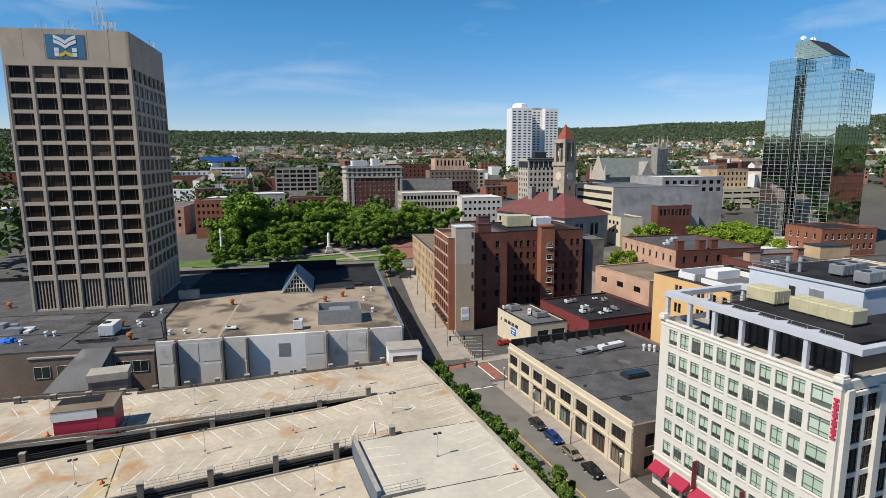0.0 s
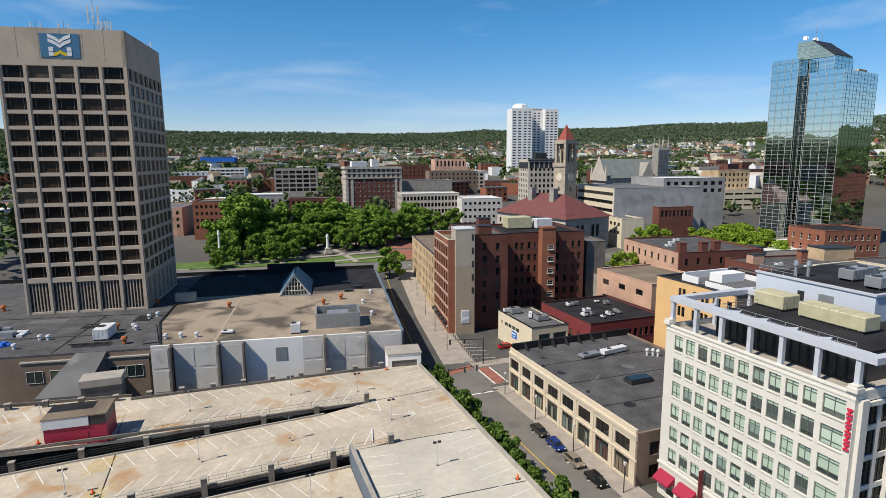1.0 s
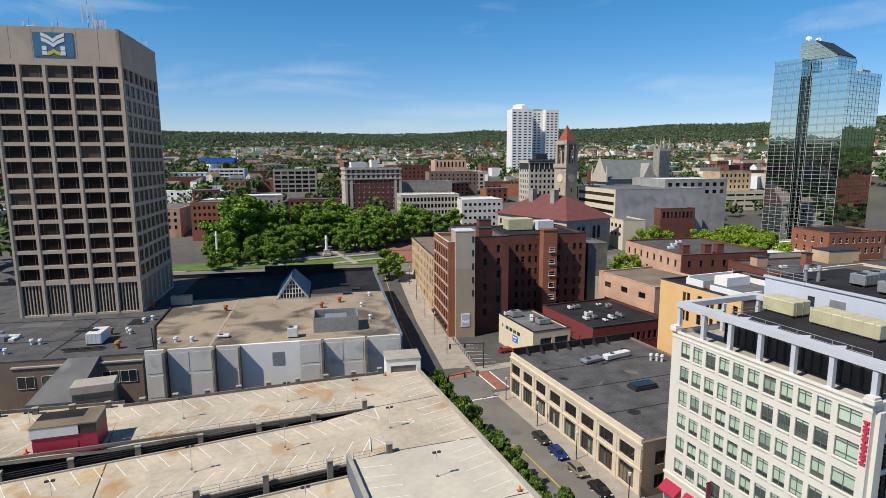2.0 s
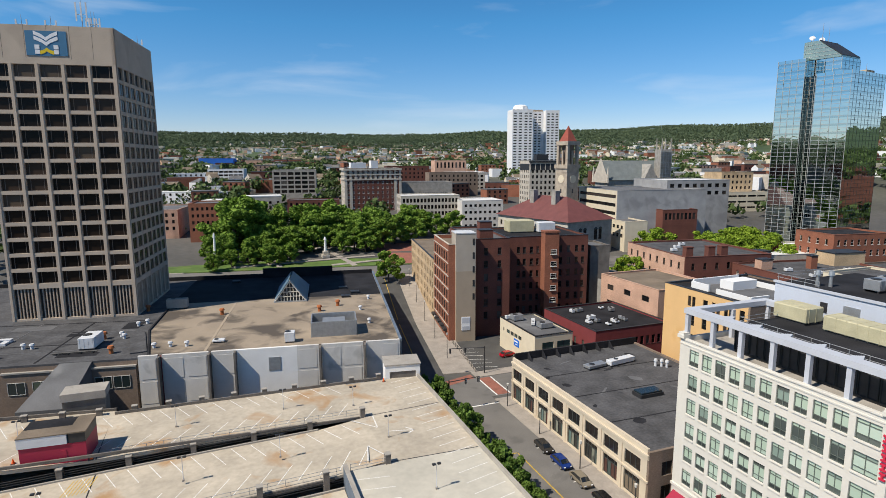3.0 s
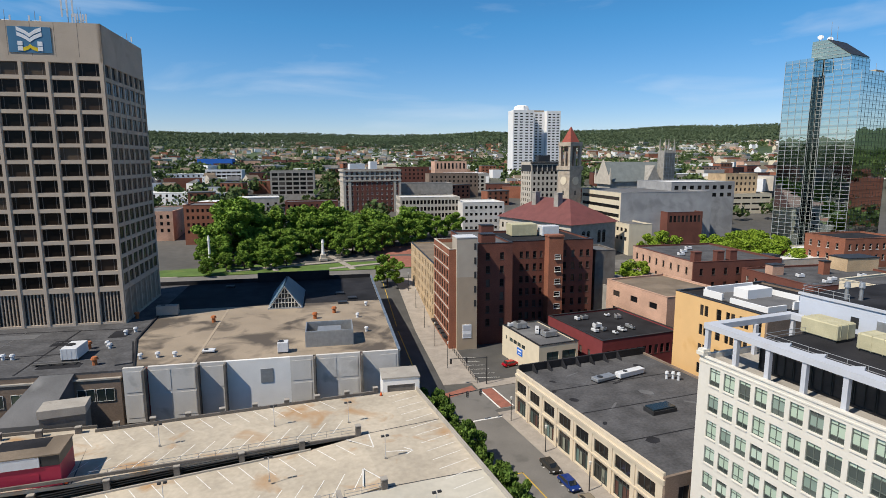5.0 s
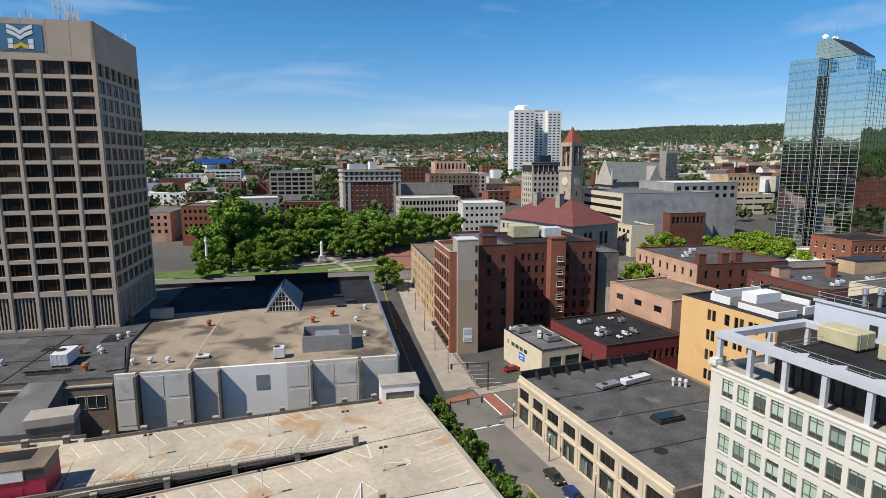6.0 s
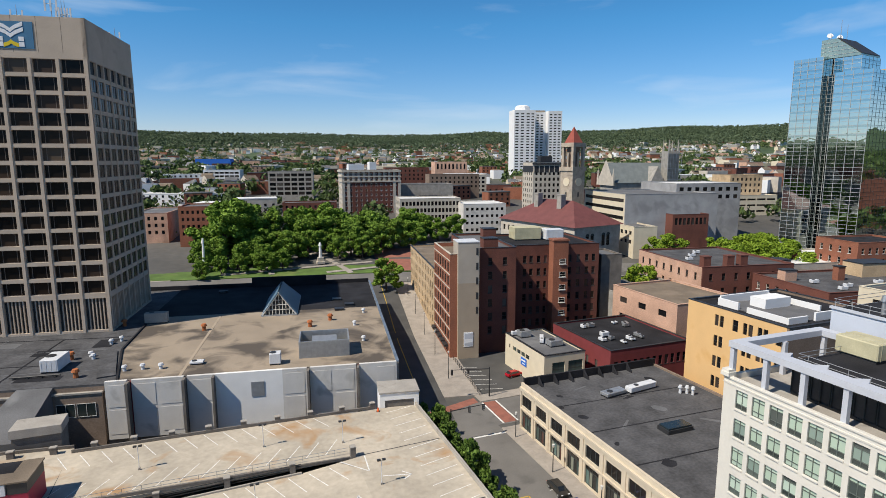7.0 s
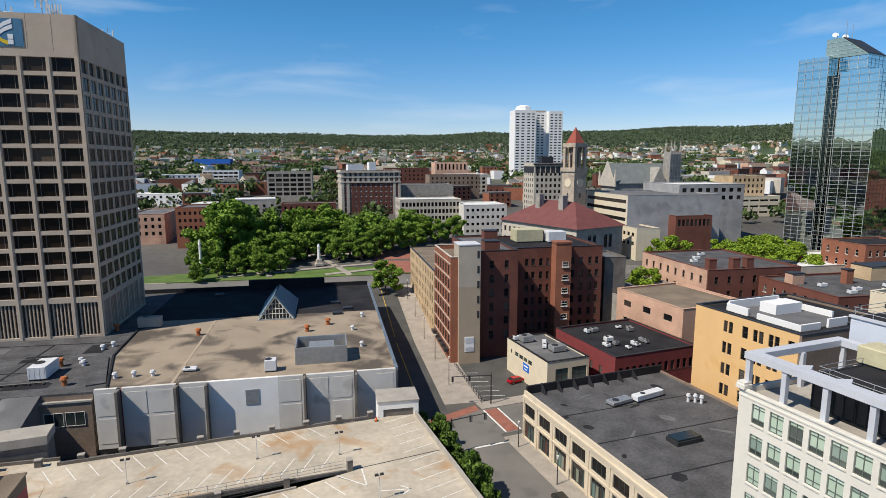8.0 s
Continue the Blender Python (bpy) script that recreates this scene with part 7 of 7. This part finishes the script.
# ---------------------------------------------------------------- woods and far town
def woods(name, r0, r1, n, h0, h1, seed, quads=24, keep=0.0, mid=20.9, span=92, mat=None, jitter=0.5):
    rng = np.random.default_rng(seed)
    out = []
    for _ in range(n):
        r = math.sqrt(r0 * r0 + (r1 * r1 - r0 * r0) * rng.random())
        a = radians(mid + (rng.random() - 0.5) * span)
        x, y = r * math.sin(a), r * math.cos(a)
        b = 0.165 * x + 0.986 * y
        if (b < 345 and (span == 92 or -105 < 0.986 * x - 0.165 * y < 100)) or noise.noise(Vector((x / 130, y / 130, 5))) < keep:
            continue
        if any((x - p) ** 2 + (y - q) ** 2 < 34 ** 2 for p, q in ((97, 410), (335, 595), (205, 350), (210, 498), (53, 480), (5, 665), (235, 280), (290, 220), (358, 335), (285, 360), (60, 398), (-10, 890), (135, 375), (150, 330))):
            continue
        h = h0 + (h1 - h0) * rng.random()
        z = terrain(x, y)
        cl = [(x + h * 0.2 * rng.normal(), y + h * 0.2 * rng.normal(), z + h * (0.45 + 0.3 * rng.random()), h * 0.33) for _ in range(3)]
        out.append(leaf_cloud(cl, quads, h * 0.2, rng, 0.85, jitter))
    ob = new(name, quads_mesh(name, np.concatenate(out), mat or LEAF_FAR))
    return tagged(ob, "mixed green trees over the far town, hills and unseen flanks", "woods", kind="stuff")


woods("far_trees", 360, 950, 4200, 7, 14, 21, 44, keep=-0.05)
# unseen trees added on both flanks to darken what the mirror glass reflects
woods("unseen_west_trees", 230, 2200, 7000, 14, 24, 31, 18, keep=-0.9, mid=-66, span=100)
woods("unseen_east_trees", 400, 1700, 3200, 14, 22, 32, 18, keep=-0.9, mid=91, span=48)
woods("town_trees", 900, 1700, 6200, 7, 12, 22, 34, keep=-0.1, jitter=0.35)
woods("hill_woods", 1700, 3950, 20000, 12, 20, 23, 24, keep=-0.5, mat=LEAF_HILL_HAZE, jitter=0.2)


def outer_town(name, az0, az1, r0, r1, n, seed):
    """Plain downtown blocks added beyond the view to darken what the mirror glass shows."""
    pick = random.Random(seed)
    bm, kept = bmesh.new(), []
    for _ in range(n * 6):
        r, a = r0 + (r1 - r0) * pick.random(), radians(az0 + (az1 - az0) * pick.random())
        x, y = r * math.sin(a), r * math.cos(a)
        if len(kept) >= n or any((x - p) ** 2 + (y - q) ** 2 < 38 * 38 for p, q in kept):
            continue
        if -150 < 0.986 * x - 0.165 * y < 60 and 0.165 * x + 0.986 * y < 345:
            continue
        kept.append((x, y))
        w, d = 11 + 7 * pick.random(), 11 + 7 * pick.random()
        base = terrain(x, y)
        box(bm, x - w, x + w, y - d, y + d, base - 3, min(44.0, base + 16 + 26 * pick.random()), pick.choice((0, 0, 1, 2)))
    return solid(name, bm, [BRICK_DARK, BRICK_BROWN, CONCRETE_DARK], "plain brick and concrete downtown blocks beyond the view", "buildings", kind="stuff")


outer_town("west_blocks", -118, -28, 250, 1000, 170, 61)
outer_town("east_blocks", 67, 116, 420, 1100, 110, 62)


def house_kind(wall, roof, w, d, h, gable, nm):
    """A far house or works building as shared meshes: wall, roof, one window."""
    bw = mesh_of("wall", boxes((-w / 2, w / 2, -d / 2, d / 2, -4, h)), wall)
    bm = bmesh.new()
    if gable:
        v = [bm.verts.new(p) for p in ((-w / 2 - 0.4, -d / 2 - 0.4, h), (w / 2 + 0.4, -d / 2 - 0.4, h), (w / 2 + 0.4, d / 2 + 0.4, h), (-w / 2 - 0.4, d / 2 + 0.4, h), (-w / 2 - 0.4, 0, h + d * 0.38), (w / 2 + 0.4, 0, h + d * 0.38))]
        for f in ((0, 1, 5, 4), (2, 3, 4, 5), (0, 4, 3), (1, 2, 5), (3, 2, 1, 0)):
            bm.faces.new([v[i] for i in f])
    else:
        box(bm, -w / 2 - 0.1, w / 2 + 0.1, -d / 2 - 0.1, d / 2 + 0.1, h + 0.002, h + 0.6)
    br = mesh_of("roof", bm, roof)
    n = max(2, int(w / 4.5))
    wm = mesh_of("window", boxes((-0.8, 0.8, -0.08, 0, 0, 1.7)), GLASS_DARK)
    spots = [(-w / 2 + w * (i + 0.5) / n, 1.2 + 3.4 * k) for i in range(n) for k in range(int(h / 3.4))]
    return bw, br, wm, spots, d, nm


KINDS = [house_kind(WHITE_WALL, GREY_ROOF, 10, 8, 6.5, True, "white gabled house among the trees"),
         house_kind(CREAM, BROWN_ROOF, 9, 8, 6.0, True, "cream gabled house among the trees"),
         house_kind(BRICK_RED, GREY_ROOF, 18, 12, 10.5, False, "red brick flat-roofed block in the far town"),
         house_kind(BRICK_PINK, GREY_ROOF, 24, 14, 10.5, False, "pale brick flat-roofed block in the far town"),
         house_kind(BRICK_DARK, DARK_ROOF, 20, 14, 9.5, False, "dark brick flat-roofed block in the far town"),
         house_kind(WHITE_WALL, WHITE_ROOF, 42, 22, 7.0, False, "long low white works building in the far town"),
         house_kind(PALE_STONE, WHITE_ROOF, 26, 16, 9.5, False, "pale flat-roofed block in the far town")]


def far_house(kind, x, y, rot):
    bw, br, wm, spots, d, label = KINDS[kind]
    root = thing("house" if kind < 2 else "town_block", pose(x, y, terrain(x, y), 0, 0, rot), label, "house" if kind < 2 else "building", "far town")
    part("wall", bw, None, root)
    part("roof", br, None, root)
    for u, z in (spots if math.hypot(x, y) < 800 else ()):
        o = part("window", wm, None, root)
        o.location = (u, -d / 2 - 0.01, z)
    return root


rng = random.Random(8)
placed = []
tries = 0
while len(placed) < 400 and tries < 18000:
    tries += 1
    r = 400 + 1700 * rng.random() ** 1.4
    a = radians(20.9 + (rng.random() - 0.5) * 84)
    x, y = r * math.sin(a), r * math.cos(a)
    gap = 27 if r < 900 else 36
    if any((x - p) ** 2 + (y - q) ** 2 < gap * gap for p, q in placed):
        continue
    if 0.165 * x + 0.986 * y < 350:
        continue
    if r < 700 and any((x - p) ** 2 + (y - q) ** 2 < 44 ** 2 for p, q in ((97, 400), (335, 595), (200, 350), (210, 500), (53, 480), (5, 665), (235, 280), (290, 220), (358, 335), (285, 355), (60, 395), (-10, 890))):
        continue
    placed.append((x, y))
    k = rng.choice((2, 3, 4, 5, 6, 2, 4, 0)) if r < 1000 else rng.choice((0, 1, 0, 2, 5, 0, 6))
    far_house(k, x, y, NORTH + rng.choice((0, 0, 8, -12, 20)))


def far_roofs(n, seed):
    """The countless small roofs of the far town in one mesh."""
    pick = random.Random(seed)
    verts, faces, slots = [], [], []
    for _ in range(n):
        r = 430 + 1750 * pick.random() ** 1.2
        a = radians(20.9 + (pick.random() - 0.5) * 84)
        x, y = r * math.sin(a), r * math.cos(a)
        if 0.165 * x + 0.986 * y < 430 or any((x - p) ** 2 + (y - q) ** 2 < 22 * 22 for p, q in placed):
            continue
        if r < 760 and any((x - p) ** 2 + (y - q) ** 2 < 46 ** 2 for p, q in ((97, 410), (335, 595), (200, 350), (210, 500), (53, 480), (5, 665), (235, 280), (290, 220), (358, 335), (285, 355), (60, 395), (-10, 890), (150, 440), (180, 465), (160, 520), (235, 600))):
            continue
        flat = pick.random() < (0.6 if r < 1000 else 0.25)
        w, d, h = (10 + 22 * pick.random(), 8 + 10 * pick.random(), 4 + 7 * pick.random()) if flat else (8 + 5 * pick.random(), 7 + 3 * pick.random(), 5 + 3 * pick.random())
        turn = pose(x, y, terrain(x, y), 0, 0, NORTH + pick.choice((0, 0, 12, -20, 40)))
        b = len(verts)
        top = h + (0 if flat else d * 0.4)
        ridge = d / 2 - 0.01 if flat else 0.0
        for p in ((-w / 2, -d / 2, -4), (w / 2, -d / 2, -4), (w / 2, d / 2, -4), (-w / 2, d / 2, -4), (-w / 2, -d / 2, h), (w / 2, -d / 2, h), (w / 2, d / 2, h), (-w / 2, d / 2, h), (-w / 2, -ridge, top), (w / 2, -ridge, top), (w / 2, ridge + 0.005, top), (-w / 2, ridge + 0.005, top)):
            verts.append(tuple(turn @ Vector(p)))
        wall, roof = pick.choice((0, 0, 1, 1, 2, 3, 4)), pick.choice((5, 6, 6, 7) if flat else (5, 8, 8))
        for f in ((0, 1, 5, 4), (1, 2, 6, 5), (2, 3, 7, 6), (3, 0, 4, 7), (4, 8, 11, 7), (5, 6, 10, 9)):
            faces.append(tuple(b + i for i in f))
            slots.append(wall)
        for f in ((4, 5, 9, 8), (8, 9, 10, 11), (11, 10, 6, 7)):
            faces.append(tuple(b + i for i in f))
            slots.append(roof)
    me = bpy.data.meshes.new("far_roofs")
    me.from_pydata(verts, [], faces)
    for m in (WHITE_WALL, CREAM, BRICK_RED, BRICK_PINK, PALE_STONE, GREY_ROOF, WHITE_ROOF, DARK_ROOF, BROWN_ROOF):
        me.materials.append(m)
    me.polygons.foreach_set("material_index", slots)
    return tagged(new("far_roofs", me), "small mixed houses and flat roofs of the far town", "houses", kind="stuff")


far_roofs(2200, 44)


# ---------------------------------------------------------------- street things
def car(m, paint, label):
    root = thing("car", m, label, "car", "parked cars")
    bm = bmesh.new()
    prof = [(-2.25, 0.35), (2.2, 0.35), (2.28, 0.75), (1.5, 0.95), (0.75, 1.45), (-1.35, 1.5), (-2.1, 1.0), (-2.3, 0.7)]
    a = [bm.verts.new((x, -0.88 + (0.16 if z > 1.2 else 0), z)) for x, z in prof]
    b = [bm.verts.new((x, 0.88 - (0.16 if z > 1.2 else 0), z)) for x, z in prof]
    bm.faces.new(a)
    bm.faces.new(list(reversed(b)))
    for i in range(len(prof)):
        j = (i + 1) % len(prof)
        bm.faces.new((a[i], a[j], b[j], b[i]))
    bmesh.ops.bevel(bm, geom=bm.edges[:], offset=0.07, segments=2, affect="EDGES")
    part("body", bm, paint, root)
    for s in (-1, 1):
        bm = bmesh.new()
        v = [bm.verts.new((x, s * y, z)) for x, y, z in ((1.25, 0.875, 1.0), (0.7, 0.76, 1.4), (-1.3, 0.76, 1.43), (-1.9, 0.875, 1.02))]
        v2 = [bm.verts.new((x, s * (y - 0.1), z)) for x, y, z in ((1.25, 0.875, 1.0), (0.7, 0.76, 1.4), (-1.3, 0.76, 1.43), (-1.9, 0.875, 1.02))]
        bm.faces.new(v)
        bm.faces.new(list(reversed(v2)))
        for i in range(4):
            bm.faces.new((v[i], v2[i], v2[(i + 1) % 4], v[(i + 1) % 4]))
        part("side_window", bm, CAR_GLASS, root)
    for nm, pts in (("windscreen", ((1.46, 1.0), (0.82, 1.43))), ("rear_window", ((-1.42, 1.48), (-2.06, 1.05)))):
        (x0, z0), (x1, z1) = pts
        bm = bmesh.new()
        v = [bm.verts.new(p) for p in ((x0, -0.7, z0 + 0.02), (x0, 0.7, z0 + 0.02), (x1, 0.66, z1 + 0.03), (x1, -0.66, z1 + 0.03))]
        bm.faces.new(v)
        part(nm, bm, CAR_GLASS, root)
    for x in (-1.4, 1.4):
        for s in (-1, 1):
            bm = bmesh.new()
            tube(bm, (x, s * 0.7, 0.33), (x, s * 0.92, 0.33), 0.33, n=14)
            w = part("wheel", bm, TYRE, root)
            bm = bmesh.new()
            tube(bm, (x, s * 0.9, 0.33), (x, s * 0.935, 0.33), 0.2, n=10)
            part("rim", bm, METAL_GREY, w)
    for x, mat in ((2.24, LOGO_WHITE), (-2.28, SIGN_RED)):
        for s in (-1, 1):
            part("headlight" if x > 0 else "tail_light", boxes((x - 0.06, x + 0.05, s * 0.62 - 0.16, s * 0.62 + 0.16, 0.68, 0.82)), mat, root)
    return root


def paint(name, col):
    return surface(name, col, var=0.03, scale=0.5, rough=0.25, metal=0.3, bump=0)


for y, c, lab in ((91.3, (0.05, 0.045, 0.04), "dark brown car parked at the kerb"), (85.5, (0.01, 0.04, 0.22), "blue hatchback parked at the kerb"), (79.5, (0.28, 0.24, 0.18), "beige estate car parked at the kerb"), (73.2, (0.012, 0.012, 0.014), "black saloon car parked at the kerb")):
    car(pose(54.6, y, 0.02, 0, 0, -91), paint("car_paint", c), lab)
car(pose(71.6, 138.5, 0.03, 0, 0, 10), paint("car_paint", (0.45, 0.008, 0.015)), "red car in the parking lot")


def signal_mast(m, arm, label):
    root = thing("traffic_signal", m, label, "traffic signal")
    bm = bmesh.new()
    tube(bm, (0, 0, 0), (0, 0, 7.0), 0.16, 0.12)
    part("pole", bm, METAL_DARK, root)
    bm = bmesh.new()
    tube(bm, (0, 0, 6.6), (arm, 0, 6.9), 0.11, 0.07)
    part("mast_arm", bm, METAL_DARK, root)
    for k in (0.55, 0.97):
        s = part("signal_head", boxes((arm * k - 0.2, arm * k + 0.2, -0.2, 0.2, 5.7, 6.9)), METAL_DARK, root)
        for i in range(3):
            part("lens", boxes((arm * k - 0.12, arm * k + 0.12, -0.24, -0.2, 5.8 + 0.38 * i, 6.05 + 0.38 * i)), METAL_GREY, s)
    return root


signal_mast(pose(60.4, 129.4, 0.15, 0, 0, 170), 9.0, "dark traffic signal mast with long arm at the crossing")
signal_mast(pose(44.0, 112.0, 0.15, 0, 0, 0), 7.0, "dark traffic signal mast beside the garage")


def lamp_post(m, h=6.0, label="slim dark street lamp on the pavement"):
    root = thing("street_lamp", m, label, "street lamp", "street lamps")
    bm = bmesh.new()
    tube(bm, (0, 0, 0), (0, 0, h), 0.1, 0.06)
    part("pole", bm, METAL_DARK, root)
    bm = bmesh.new()
    tube(bm, (0, 0, h), (0, 0, h + 0.55), 0.16, 0.24, n=8)
    part("lantern", bm, FRAME_WHITE, root)
    return root


for x, y in ((56.8, 110), (56.8, 96.5), (56.8, 83), (56.8, 69), (56.8, 55)):
    lamp_post(pose(x, y, 0.15), 4.6)
for b in (150, 168, 186, 204, 222):
    v = at_north(31.3, b).translation
    lamp_post(pose(v.x, v.y, terrain(v.x, v.y) + 0.15), 6.5)


def monument(m, h, label, base):
    root = thing("monument", m, label, "monument")
    part("plinth", boxes((-base, base, -base, base, 0, h * 0.12), (-base * 0.7, base * 0.7, -base * 0.7, base * 0.7, h * 0.12, h * 0.3)), PALE_STONE, root)
    bm = bmesh.new()
    tube(bm, (0, 0, h * 0.3), (0, 0, h * 0.85), base * 0.42, base * 0.3, n=10)
    tube(bm, (0, 0, h * 0.85), (0, 0, h), base * 0.45, base * 0.2, n=10)
    part("shaft", bm, WHITE_WALL, root)


v = (44.2, 268.3)
monument(pose(v[0], v[1], terrain(*v)), 9.5, "white stone monument on the lawn of the common", 1.7)
v = (-3.3, 268.8)
monument(pose(v[0], v[1], terrain(*v)), 14.0, "tall pale stone column beside the common", 1.4)
# chain fence of the parking lot
fence = thing("lot_fence", pose(0, 0, 0), "black metal fence along the parking lot", "fence")
for i in range(13):
    t = i / 12
    part("post", boxes((58.6 + 3.2 * t - 0.05, 58.6 + 3.2 * t + 0.05, 130.6 + 24 * t - 0.05, 130.6 + 24 * t + 0.05, 0, 1.3)), METAL_DARK, fence)
bm = bmesh.new()
for z in (0.35, 0.8, 1.25):
    tube(bm, (58.6, 130.6, z), (61.8, 154.6, z), 0.035, n=5)
part("rail", bm, METAL_DARK, fence)


def traffic_cone(m):
    root = thing("traffic_cone", m, "orange traffic cone on the parking deck", "traffic cone", "cones on the deck")
    bm = bmesh.new()
    tube(bm, (0, 0, 0.06), (0, 0, 0.8), 0.24, 0.05, n=10)
    part("cone", bm, CONE_ORANGE, root)
    part("foot", boxes((-0.3, 0.3, -0.3, 0.3, 0, 0.06)), TYRE, root)
    return root


CONE_ORANGE = surface("cone_orange", (0.75, 0.12, 0.02), var=0.05, scale=2)
for x, y, z in ((-28.8, 101.2, 9.15), (-18.6, 99.6, 8.62), (-18.9, 86.5, 7.18), (36.2, 66.2, 8.6), (30.2, 113.0, 8.6)):
    traffic_cone(pose(x, y, z))
